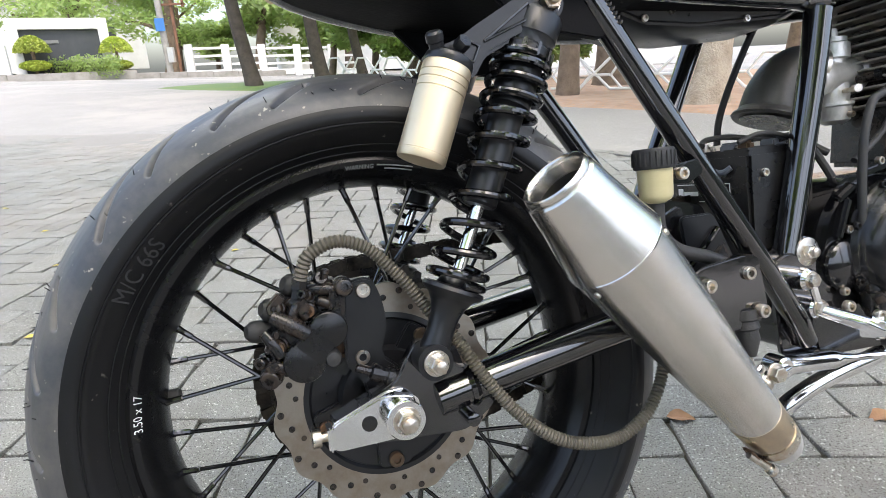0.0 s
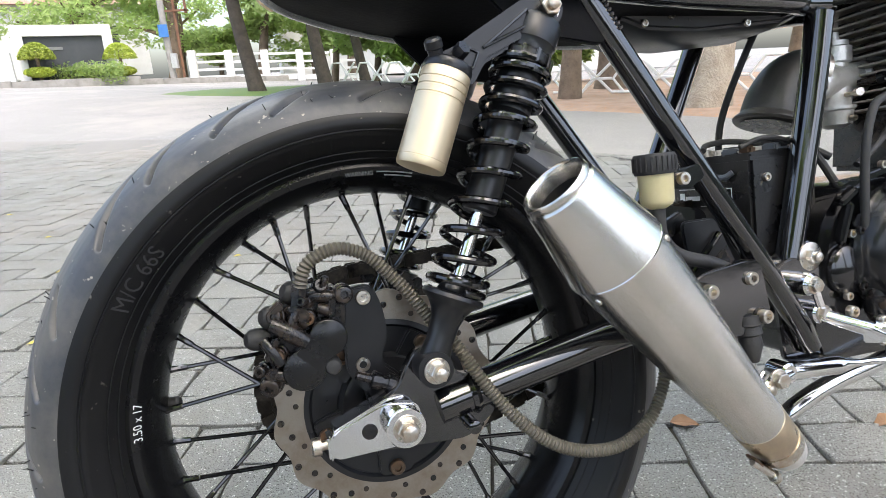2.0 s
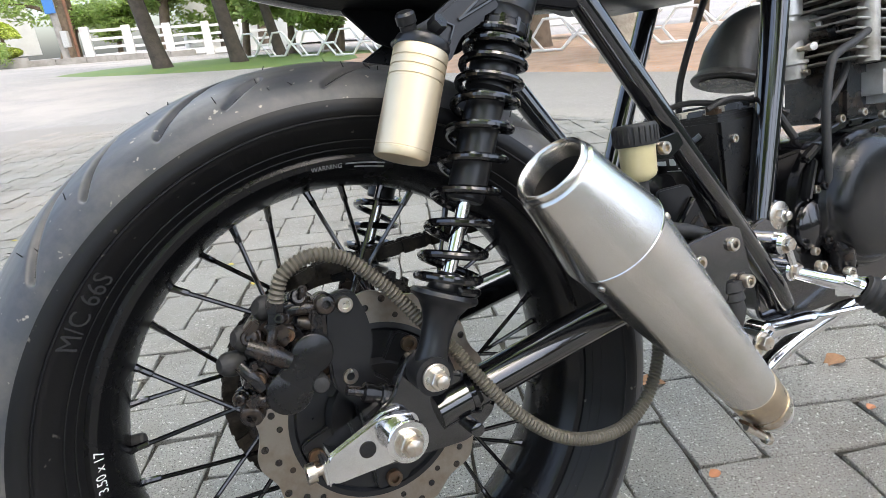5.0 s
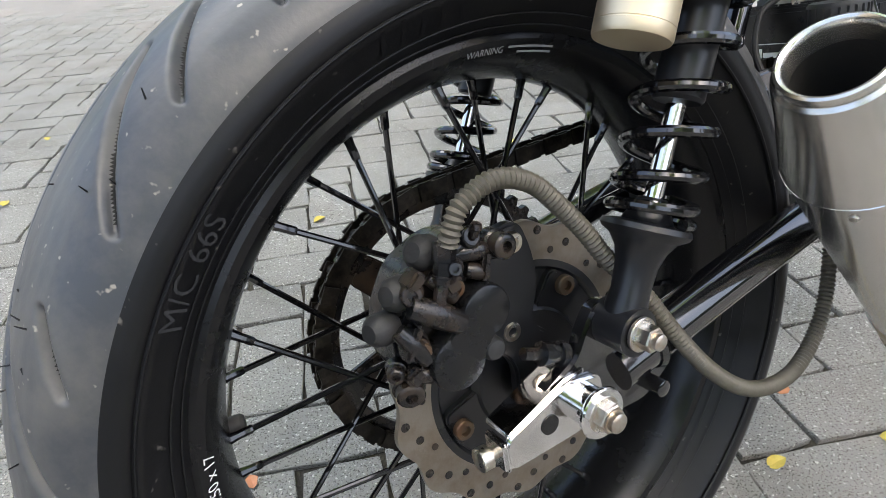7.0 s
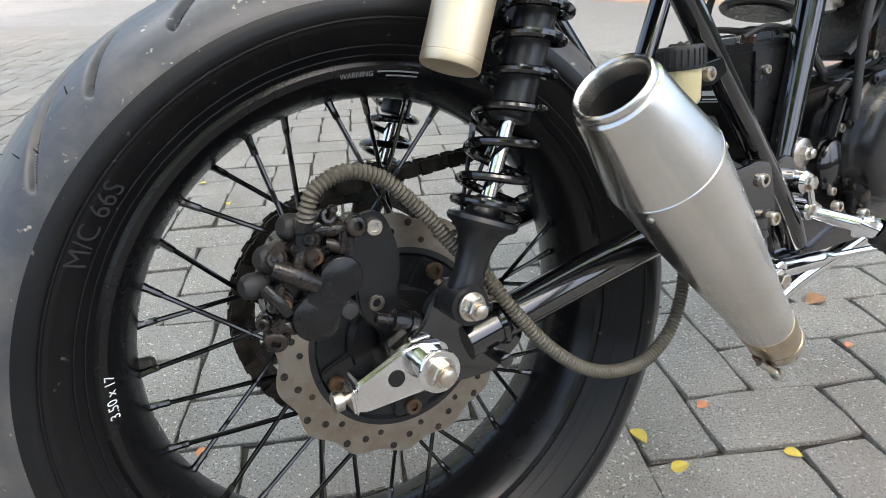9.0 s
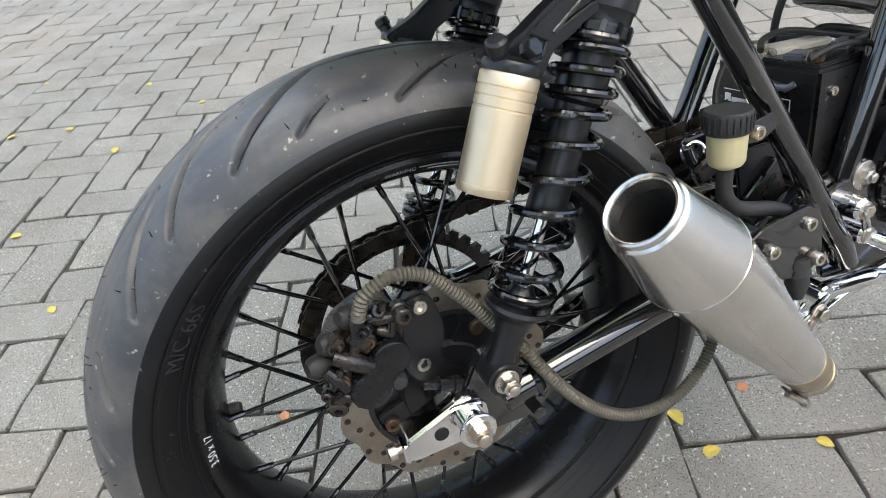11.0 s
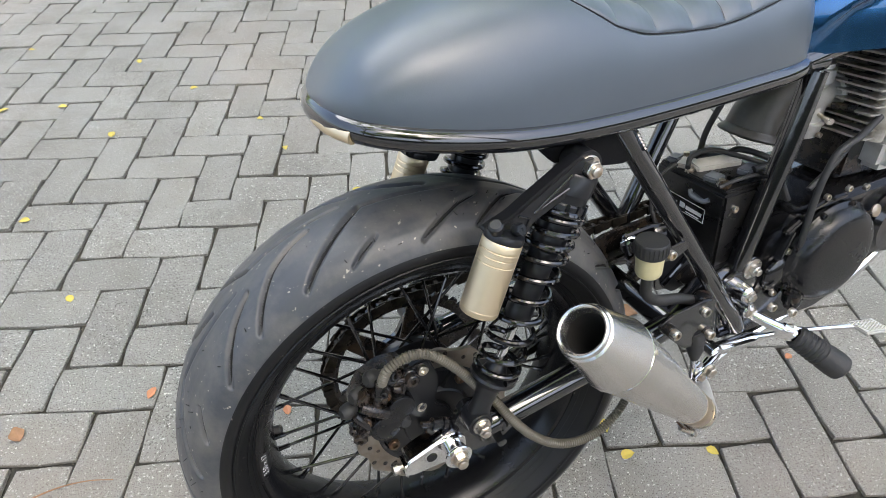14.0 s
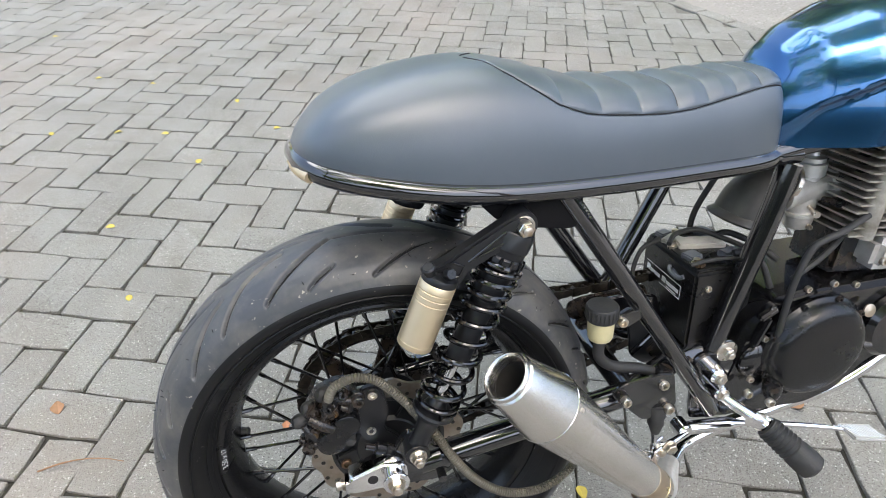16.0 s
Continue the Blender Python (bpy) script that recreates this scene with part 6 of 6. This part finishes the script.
part("cup_bolt", cap_screw((0.3076, -0.102, 0.1788), (0, -1, 0), 0.0065, 0.006), ZINC, res)
BM = Matrix.Translation((0.4968, 0.022, 0.0))
batt = part("battery", box((0.097, 0.136, 0.124), BM @ Matrix.Translation((0, 0, 0.130)), 0.004), BATTERY, bike, "black battery with a white printed label")
part("battery_lid", box((0.090, 0.128, 0.006), BM @ Matrix.Translation((0, 0, 0.194)), 0.002), BATTERY, batt)
part("terminal_cover", box((0.070, 0.030, 0.010), BM @ Matrix.Translation((0.004, 0.008, 0.199)) @ Matrix.Rotation(radians(-12), 4, "Z"), 0.002), PALE_PLASTIC, batt, "pale plastic terminal cover")
part("terminal_cover", box((0.030, 0.022, 0.008), BM @ Matrix.Translation((-0.028, 0.030, 0.199)) @ Matrix.Rotation(radians(30), 4, "Z"), 0.002), PALE_PLASTIC, batt)
for x, y, sz in ((-0.030, 0.050, (0.022, 0.018, 0.012)), (0.024, -0.034, (0.03, 0.018, 0.014)), (-0.030, -0.026, (0.024, 0.022, 0.010)), (0.030, 0.034, (0.02, 0.03, 0.016))):
    part("connector", box(sz, BM @ Matrix.Translation((x, y, 0.1985)) @ Matrix.Rotation(radians(15), 4, "Z"), 0.002), GREY_PLASTIC, batt)
for x, y in ((-0.038, 0.012), (-0.036, -0.046), (-0.012, 0.048)):
    part("terminal", lathe([(0, 0.007), (0.006, 0.007), (0.006, 0.0045), (0.012, 0.0045)], BM @ Vector((x, y, 0.194)), (0, 0, 1), 12), ZINC, batt)
part("battery_screw", cap_screw(BM @ Vector((-0.0270, -0.0675, 0.1668)), (0, -1, 0), 0.0052, 0.004), ZINC, batt)
part("holder_clip", box((0.006, 0.024, 0.008), BM @ Matrix.Translation((-0.048, -0.022, 0.170)) @ Matrix.Rotation(radians(10), 4, "X"), 0.002), GREY_PLASTIC, batt)
LAB = BM @ facing((-0.0489, 0.0085, 0.146), (0, -1, 0), (0, 0, 1))
for cx, cy, w, h in ((-0.0400, 0.0012, 0.0090, 0.0100), (-0.0210, -0.0008, 0.0260, 0.0056), (0.0030, 0.0002, 0.0100, 0.0084), (0.0260, -0.0008, 0.0310, 0.0056), (0.0240, -0.0078, 0.0260, 0.0016)):
    part("label_bar", box((w, h, 0.0006), LAB @ Matrix.Translation((cx, cy, 0)), 0.0), WHITE_PRINT, batt)
for cx, cy, w, h in ((0.0000, 0.0110, 0.092, 0.0009), (0.0460, 0.0, 0.0009, 0.022), (0.0195, -0.0108, 0.053, 0.0009)):
    part("label_line", box((w, h, 0.0006), LAB @ Matrix.Translation((cx, cy, 0)), 0), WHITE_PRINT, batt)
for y in (-0.0440, 0.0440):
    part("lid_groove", box((0.094, 0.003, 0.0016), BM @ Matrix.Translation((0, y, 0.1975)), 0.0005), DARK_RUBBER, batt)
part("lift_strap", sweep(smooth_line([BM @ Vector(p) for p in ((-0.0495, -0.006, 0.176), (-0.0530, -0.014, 0.171), (-0.0530, -0.034, 0.171), (-0.0495, -0.042, 0.176))], 6), 0.0035, 10), GREY_PLASTIC, batt)
part("corroded_clamp", box((0.016, 0.014, 0.011), BM @ Matrix.Translation((-0.036, -0.052, 0.200)) @ Matrix.Rotation(radians(20), 4, "Z"), 0.003), RUSTY_BOLT, batt, "brown corroded terminal clamp")
part("battery_tray", box((0.12, 0.145, 0.006), Matrix.Translation((0.50, 0.018, 0.065)), 0.002), SATIN_BLACK, bike, "black battery tray between the frame tubes")
for pts, r in (
    ([(0.450, 0.03, 0.205), (0.470, 0.045, 0.212), (0.505, 0.045, 0.214), (0.535, 0.02, 0.206), (0.565, -0.01, 0.195)], 0.0038),
    ([(0.520, -0.022, 0.205), (0.545, -0.025, 0.205), (0.565, -0.03, 0.185), (0.575, -0.045, 0.15)], 0.0048),
    ([(0.444, -0.036, 0.204), (0.470, -0.043, 0.212), (0.510, -0.040, 0.206), (0.545, -0.045, 0.185)], 0.0030),
    ([(0.448, 0.05, 0.204), (0.42, 0.052, 0.19), (0.405, 0.045, 0.15), (0.41, 0.02, 0.10)], 0.0035),
    ([(0.53, 0.035, 0.206), (0.55, 0.03, 0.209), (0.575, 0.0, 0.200), (0.60, -0.02, 0.18)], 0.0048),
):
    part("wire_loom", sweep(smooth_line(pts, 8), r, 10), DARK_RUBBER, bike)
# chain guard, linkage and small brackets under the battery
for p, sz, a in (((0.345, -0.02, 0.118), (0.06, 0.012, 0.02), 25), ((0.375, 0.01, 0.085), (0.05, 0.03, 0.012), -10), ((0.41, -0.03, 0.07), (0.03, 0.02, 0.03), 40), ((0.335, 0.03, 0.09), (0.05, 0.02, 0.012), 10)):
    part("bracket", box(sz, Matrix.Translation(p) @ Matrix.Rotation(radians(-a), 4, "Y"), 0.003), GRIMY_BLACK, bike)
part("chain_rub_plate", plate(round_outline([(0.300, 0.094), (0.296, 0.120), (0.318, 0.128), (0.425, 0.134), (0.445, 0.085), (0.36, 0.070)], 0.010), 0.040, 0.046, 0.002), GRIMY_BLACK, bike, "grimy black plate under the chain run")
part("pivot_plate", plate(round_outline([(0.356, 0.128), (0.404, 0.128), (0.436, 0.060), (0.392, 0.044), (0.366, 0.064)], 0.010), -0.036, -0.031, 0.002), SATIN_BLACK, bike, "black plate beside the swingarm pivot")
part("plate_lip", sweep([(0.366, -0.038, 0.070), (0.404, -0.040, 0.110)], 0.0040, 10), FRAME_BLACK, bike)
gusset = part("swingarm_gusset", plate(round_outline([(0.352, 0.082), (0.338, 0.102), (0.323, 0.128), (0.326, 0.142), (0.372, 0.145), (0.425, 0.135), (0.440, 0.090), (0.405, 0.072)], 0.010), 0.004, 0.012, 0.003), FRAME_BLACK, bike, "gloss black swingarm gusset with an eyelet")
# Chrome rim paints the sky glint that gloss black paint would show.
part("eyelet", lathe([(-0.002, 0.0075), (0.002, 0.0078), (0.0032, 0.0095), (0.0024, 0.0120), (-0.003, 0.0150)], (0.3355, 0.000, 0.1265), (-0.25, -0.85, 0.45), 28, cap=False), CHROME, gusset, "eyelet rim chromed to hold a painted glint")
# No hole is cut; a black disc stands for the shade in it.
part("eyelet_hole_shade", lathe([(-0.004, 0.0085), (-0.0035, 0.0)], (0.3355, 0.000, 0.1265), (-0.25, -0.85, 0.45), 24), SOOT_HOLE_SHADE, gusset)
part("gusset_flange", sweep(smooth_line([(0.322, -0.004, 0.136), (0.330, -0.010, 0.112), (0.352, -0.012, 0.092), (0.385, -0.012, 0.080)], 8), 0.0065, 14), FRAME_BLACK, gusset)
for p in ((0.372, -0.064, 0.160), (0.440, -0.066, 0.066)):
    part("frame_tab", lathe([(0, 0.005), (0.007, 0.005), (0.008, 0.003)], p, (0, -1, 0), 14), GRIMY_BLACK, bike)
for p in ((0.318, -0.0485, 0.343), (0.352, -0.0490, 0.350), (0.452, -0.0485, 0.340)):
    part("tray_screw", cap_screw(p, (0, -1, 0), 0.0040, 0.0025), ZINC, bike)
peg_m = part("peg_mount", lathe([(0, 0.0135), (0.026, 0.013), (0.030, 0.010)], (0.478, -0.066, 0.044), (0, -1, 0), 28), CHROME, bike, "chromed footpeg mount")
part("mount_bolt", hexagon((0.478, -0.096, 0.044), (0, -1, 0), 0.0078, 0.006, None, 0.010), ZINC, peg_m)
part("mount_boss", lathe([(0, 0.0125), (0.026, 0.012), (0.03, 0.009)], (0.489, -0.066, 0.010), (0, -1, 0), 28), CHROME, peg_m)
part("mount_bolt", hexagon((0.489, -0.096, 0.010), (0, -1, 0), 0.0078, 0.006, None, 0.010), ZINC, peg_m)
part("mount_bar", box((0.010, 0.006, 0.040), Matrix.Translation((0.4835, -0.0945, 0.027)) @ Matrix.Rotation(radians(-18), 4, "Y"), 0.002), CHROME, peg_m)
part("peg_arm", sweep(smooth_line([(0.489, -0.094, 0.008), (0.503, -0.115, 0.000), (0.522, -0.138, -0.010)], 6), 0.0082, 16), CHROME, peg_m)
peg = part("footpeg", sweep([(0.515, -0.130, -0.004), (0.533, -0.150, -0.018)], 0.009, 16), CHROME, bike, "rubber footpeg on a chrome arm")
part("peg_rubber", lathe([(0, 0.012), (0.002, 0.0165)] + [(0.004 + 0.0035 * i, (0.0182 if i % 2 else 0.0160) + 0.00016 * i) for i in range(13)] + [(0.052, 0.0200), (0.070, 0.0205), (0.080, 0.0195), (0.084, 0.015), (0.084, 0)], (0.527, -0.143, -0.013), (0.047, -0.053, -0.045), 28, cap=False), DARK_RUBBER, peg, "black ribbed rubber")
part("hinge_pin", lathe([(-0.012, 0.005), (0.012, 0.005), (0.013, 0.003)], (0.522, -0.138, -0.010), (0.3, 0.3, 1), 12), ZINC, peg)
for dx in (-0.008, 0.008):
    part("hinge_cheek", box((0.004, 0.024, 0.018), Matrix.Translation((0.521 + dx, -0.137, -0.010)) @ Matrix.Rotation(radians(38), 4, "Z"), 0.0015), CHROME, peg)
ped = part("brake_pedal", sweep(smooth_line([(0.4375, -0.0855, -0.0500), (0.470, -0.087, -0.0525), (0.505, -0.089, -0.0550), (0.540, -0.094, -0.0570), (0.600, -0.112, -0.0580), (0.650, -0.128, -0.0610), (0.690, -0.138, -0.0680)], 8), lambda t: 0.0105 if t < 0.38 else max(0.0042, 0.0105 - 0.055 * (t - 0.38)), 18), CHROME, bike, "chrome brake pedal lever")
part("pedal_boss", lathe([(-0.012, 0.0125), (0.010, 0.0125), (0.012, 0.010)], (0.4375, -0.084, -0.050), (0, -1, 0), 24), CHROME, ped)
part("pedal_link", sweep([(0.4375, -0.096, -0.050), (0.410, -0.106, -0.050), (0.383, -0.113, -0.049)], 0.0055, 12), CHROME, ped)
pad = part("pedal_pad", box((0.064, 0.034, 0.006), Matrix.Translation((0.708, -0.143, -0.073)) @ Matrix.Rotation(radians(16), 4, "Y"), 0.002), ALLOY, ped, "knurled alloy pedal pad")
for k in range(9):
    part("knurl", box((0.003, 0.031, 0.0012), Matrix.Translation((0.683 + 0.0063 * k, -0.143, -0.0625 - 0.00180 * k)) @ Matrix.Rotation(radians(16), 4, "Y") @ Matrix.Rotation(radians(35), 4, "Z"), 0.0003), CHROME, pad)
# clevis and rod between pedal and master cylinder
for p, sz, r in (((0.384, -0.120, -0.044), (0.026, 0.005, 0.014), 40), ((0.384, -0.108, -0.044), (0.026, 0.005, 0.014), 40), ((0.374, -0.116, -0.062), (0.012, 0.014, 0.024), -10)):
    part("clevis_plate", box(sz, Matrix.Translation(p) @ Matrix.Rotation(radians(-r), 4, "Y"), 0.002), CHROME, ped)
part("clevis_pin", lathe([(0, 0.0055), (0.024, 0.0055), (0.025, 0.0035)], (0.382, -0.102, -0.048), (0, -1, 0), 14), ZINC, ped)
part("pivot_nut", hexagon((0.392, -0.124, -0.038), (0, -1, 0), 0.0085, 0.008, None, 0.011), ZINC, ped)
part("push_rod", sweep([(0.374, -0.104, 0.000), (0.376, -0.110, -0.040), (0.370, -0.115, -0.072)], 0.0042, 10), CHROME, ped)
part("return_spring", sweep([Vector((0.360 + 0.0055 * math.cos(a), -0.119 + 0.0055 * math.sin(a), -0.045 - 0.0007 * a)) for a in [0.5 * k for k in range(90)]], 0.0011, 6), CHROME, ped)
mc = part("master_cylinder", plate(round_outline([(0.298, 0.072), (0.304, 0.060), (0.350, 0.012), (0.384, 0.010), (0.400, 0.030), (0.390, 0.084), (0.372, 0.089), (0.318, 0.083)], 0.006), -0.112, -0.106, 0.0015), FRAME_BLACK, bike, "grimy black bracket with the rear master cylinder")
for p in ((0.3747, -0.106, 0.0694), (0.3848, -0.112, 0.0290), (0.3105, -0.122, 0.0677)):
    part("spacer", lathe([(-0.012, 0.0082), (0, 0.0086), (0.002, 0.0080)], p, (0, -1, 0), 20), GRIMY_BLACK, mc)
    part("cap_screw", cap_screw((p[0], p[1] - 0.002, p[2]), (0, -1, 0), 0.0070, 0.009), ZINC, mc)
part("cylinder_barrel", lathe([(0, 0.010), (0.004, 0.0125), (0.050, 0.0125), (0.054, 0.010)], (0.383, -0.098, 0.086), (-0.10, 0, -1), 24), GRIMY_BLACK, mc)
part("boot", lathe([(0, 0.014), (0.01, 0.015), (0.012, 0.012), (0.02, 0.0135), (0.022, 0.011), (0.032, 0.012), (0.05, 0.006)], (0.374, -0.104, 0.03), (0.03, -0.1, -1), 20), DARK_RUBBER, mc)
part("frame_bolt", hexagon((0.499, -0.074, 0.0715), (0, -1, 0), 0.0085, 0.008, None, 0.0165, 0.0055), ZINC, bike)
part("frame_boss", lathe([(0, 0.019), (0.016, 0.018), (0.018, 0.015)], (0.499, -0.054, 0.0715), (0, -1, 0), 24), FRAME_BLACK, bike)
part("bracket_bolt", cap_screw((0.529, -0.094, 0.006), (0, -1, 0), 0.0068, 0.008), ZINC, bike)
# ---- pavers, laid last ----
def lane_edge(x):
    """Where the pavers end and the road begins."""
    return float(np.interp(x, [-12, -6, -1.9, 0.7, 1.69, 2.48, 4, 6], [8.0, 6.0, 5.2, 4.2, 3.21, 2.19, 0.2, -2.4]))


def edge_stones():
    """A border course along the pavers' end, its stones a little uneven."""
    rng = random.Random(3)
    x = -6.0
    while x < 5.0:
        if x < 0.9:
            x += 0.2
            continue
        y = lane_edge(x)
        s = (lane_edge(x + 0.05) - y) / 0.05
        ang = math.atan(s)
        m = Matrix.Translation((x, y - 0.06, rise(x, y) - 0.022 + rng.gauss(0, 0.002))) @ Matrix.Rotation(ang + rng.gauss(0, 0.02), 4, "Z")
        part("edge_stone", box((0.205, 0.10, 0.05), m, 0.004, None, 1), PAVER, HEAD, smooth=False)
        x += 0.212 * math.cos(ang)


def paver_block(w, h, rng):
    """One block with a worn, slightly chipped upper edge."""
    bm = bmesh.new()
    line = []
    for (x0, y0), (x1, y1), n in (((-w, -h), (w, -h), 4), ((w, -h), (w, h), 2), ((w, h), (-w, h), 4), ((-w, h), (-w, -h), 2)):
        for i in range(n):
            t = (i + (rng.uniform(-0.25, 0.25) if i else 0.12)) / n
            line.append((x0 / 2 + (x1 - x0) / 2 * t, y0 / 2 + (y1 - y0) / 2 * t))
    low, high, top = [], [], []
    for x, y in line:
        cut = 0.0002 + 0.0016 * rng.random() ** 3
        k = 1 - cut / max(abs(x), abs(y), 0.02)
        wear = 0.0010 + 0.0014 * rng.random() ** 2
        k2 = 1 - (cut + wear) / max(abs(x), abs(y), 0.02)
        low.append(bm.verts.new((x, y, -0.02)))
        high.append(bm.verts.new((x * k, y * (1 - cut / 0.05), 0.025 - wear)))
        top.append(bm.verts.new((x * k2, y * (1 - (cut + wear) / 0.05), 0.025)))
    n = len(line)
    for a, b in ((low, high), (high, top)):
        for i in range(n):
            bm.faces.new((a[i], a[(i + 1) % n], b[(i + 1) % n], b[i]))
    bm.faces.new(top)
    return bm


def pavers():
    """Herringbone pavers: the nearest as pieces of their own, the rest joined."""
    rng = random.Random(7)
    u = PAVE_U
    g = 0.0016
    pieces = []
    for a in range(-90, 91):
        for b in range(-90, 91):
            x, y = -a - b, 3 * a - b
            for cx, cy, w, h in ((x, y, 2, 1), (x, y + 1, 1, 2)):
                px, py = (cx + w / 2) * u, (cy + h / 2) * u
                if -9.5 < px < 5.5 and -2.2 < py < lane_edge(px) - 0.12:
                    pieces.append((px, py, w > h))
    pieces.sort(key=lambda p: (p[0] - 0.7) ** 2 + (p[1] - 0.25) ** 2)
    kinds = []
    for k in range(8):
        me = bpy.data.meshes.new("paver")
        own = paver_block(2 * u - g, u - g, rng)
        own.to_mesh(me)
        own.free()
        me.materials.append(PAVER)
        co = np.empty(len(me.vertices) * 3, np.float32)
        me.vertices.foreach_get("co", co)
        kinds.append((me, co.reshape(-1, 3), [tuple(p.vertices) for p in me.polygons]))
    verts, faces = [], []
    for i, (px, py, flat) in enumerate(pieces):
        turn = (0 if flat else math.pi / 2) + rng.gauss(0, 0.006)
        dx, dy, dz = rng.gauss(0, 0.0013), rng.gauss(0, 0.0013), rng.gauss(0, 0.0010)
        sx, sy = 1 - 0.022 * rng.random() ** 2, 1 - 0.040 * rng.random() ** 3
        me, co, polys = kinds[rng.randrange(8)]
        if i < 300:
            ob = new("paver", me)
            ob.parent = HEAD
            ob.matrix_local = Matrix.Translation((px + dx, py + dy, -0.025 + dz)) @ Euler((rng.gauss(0, 0.003), rng.gauss(0, 0.003), turn)).to_matrix().to_4x4() @ Matrix.Diagonal((sx, sy, 1, 1))
        else:
            c, s = math.cos(turn), math.sin(turn)
            n = len(verts)
            z = rise(px, py)
            for q in co:
                verts.append((px + dx + c * q[0] * sx - s * q[1] * sy, py + dy + s * q[0] * sx + c * q[1] * sy, z - 0.025 + dz + q[2]))
            faces.extend(tuple(n + k for k in f) for f in polys)
    rest = bpy.data.meshes.new("outer_pavers")
    rest.from_pydata(verts, [], faces)
    rest.materials.append(PAVER)
    ob = new("outer_pavers", rest)
    ob.parent = HEAD
    tagged(ob, kind="stuff")
    bed_sheet()


def bed_sheet():
    """Soil in the joints, and the dust that drifts over the last courses before the road."""
    bed = bmesh.new()
    nx, ny = 220, 150
    grid = []
    for j in range(ny + 1):
        row = []
        for i in range(nx + 1):
            x = -9.5 + 15 * i / nx
            y = -2.2 + (lane_edge(x) + 2.2) * j / ny
            p = Vector((x * 1.3, y * 1.3, 0.0))
            wave = noise.noise(p) + 0.5 * noise.noise(p * 3.1) + 0.3 * noise.noise(p * 9.7)
            near = min(1.0, max(0.0, (1.4 - x) / 1.2))
            drift = min(1.0, max(0.0, (y - lane_edge(x) + 2.1 + 0.7 * wave) / 2.1)) * near
            row.append(bed.verts.new((x, y, rise(x, y) - 0.0085 + 0.0006 * wave + 0.0115 * drift)))
        grid.append(row)
    for a, b in zip(grid, grid[1:]):
        for i in range(nx):
            bed.faces.new((a[i], a[i + 1], b[i + 1], b[i]))
    part("joint_bed", bed, JOINT, HEAD)


pavers()
edge_stones()


# ---- fallen leaves ----
def leaf_mesh(name, mat, size, seed):
    rng = random.Random(seed)
    bm = bmesh.new()
    n = 8
    left, mid, right = [], [], []
    for i in range(n + 1):
        t = i / n
        w = 0.34 * math.sin(math.pi * t ** 0.8) * (1 + 0.15 * rng.uniform(-1, 1))
        z = 0.10 * math.sin(math.pi * t) + 0.03
        left.append(bm.verts.new(((t - 0.5) * size, -w * size, (z + 0.10 * w) * size)))
        mid.append(bm.verts.new(((t - 0.5) * size, 0, z * 0.5 * size)))
        right.append(bm.verts.new(((t - 0.5) * size, w * size, (z + 0.14 * w) * size)))
    for i in range(n):
        for a, b in ((left, mid), (mid, right)):
            bm.faces.new((a[i], a[i + 1], b[i + 1], b[i]))
    bmesh.ops.remove_doubles(bm, verts=bm.verts, dist=1e-6)
    bmesh.ops.solidify(bm, geom=bm.faces[:], thickness=0.0006)
    me = bpy.data.meshes.new(name)
    bm.to_mesh(me)
    bm.free()
    me.materials.append(mat)
    return me


LEAF_KINDS = {
    "y": (leaf_mesh("fallen_leaf", YELLOW_LEAF, 0.029, 1), "small fallen yellow leaf on the pavers"),
    "o": (leaf_mesh("fallen_leaf", ORANGE_LEAF, 0.024, 2), "fallen orange leaf on the pavers"),
    "b": (leaf_mesh("fallen_leaf", BROWN_LEAF, 0.046, 3), "dry curled brown leaf on the pavers"),
}
FALLEN = [(1.059, -0.064, "y"), (1.090, -0.122, "y"), (1.245, -0.121, "y"), (-0.29, 0.561, "y"), (-0.212, 0.959, "y"), (0.327, 0.869, "y"),
          (-0.43, 1.127, "y"), (1.176, 0.206, "b"), (1.508, 0.207, "b"), (0.197, 0.036, "o"), (-0.023, -0.043, "b"), (0.466, -0.009, "o"),
          (-0.064, 0.29, "y"), (-0.288, 1.441, "y"), (0.222, 1.036, "y"), (-0.039, 1.236, "y"), (-0.72, 1.546, "y"), (-1.519, 2.014, "y"),
          (-0.845, 1.06, "y"), (-0.609, 1.111, "y"), (-0.985, 1.56, "y"), (0.551, 0.658, "y"), (1.173, -0.02, "o"), (1.477, 0.078, "o"), (1.087, 0.975, "y")]


def fallen_leaves():
    rng = random.Random(5)
    for x, y, kind in FALLEN:
        me, label = LEAF_KINDS[kind]
        ob = new("fallen_leaf", me)
        ob.matrix_world = Matrix.Translation((x, y, 0.0012)) @ Euler((rng.gauss(0, 0.08), rng.gauss(0, 0.08), rng.uniform(0, 6.28))).to_matrix().to_4x4() @ Matrix.Scale(rng.uniform(0.75, 1.1), 4)
        tagged(ob, label, "leaf", "fallen leaves")


fallen_leaves()
twig = part("twig", sweep(smooth_line([(0.037, -0.183, 0.004), (0.07, -0.162, 0.006), (0.105, -0.147, 0.006), (0.145, -0.138, 0.005), (0.186, -0.137, 0.004)], 6), lambda t: 0.0016 * (1.1 - 0.6 * t), 6), BROWN_LEAF, None)
tagged(twig, "thin bent dry brown twig on the pavers", "twig")
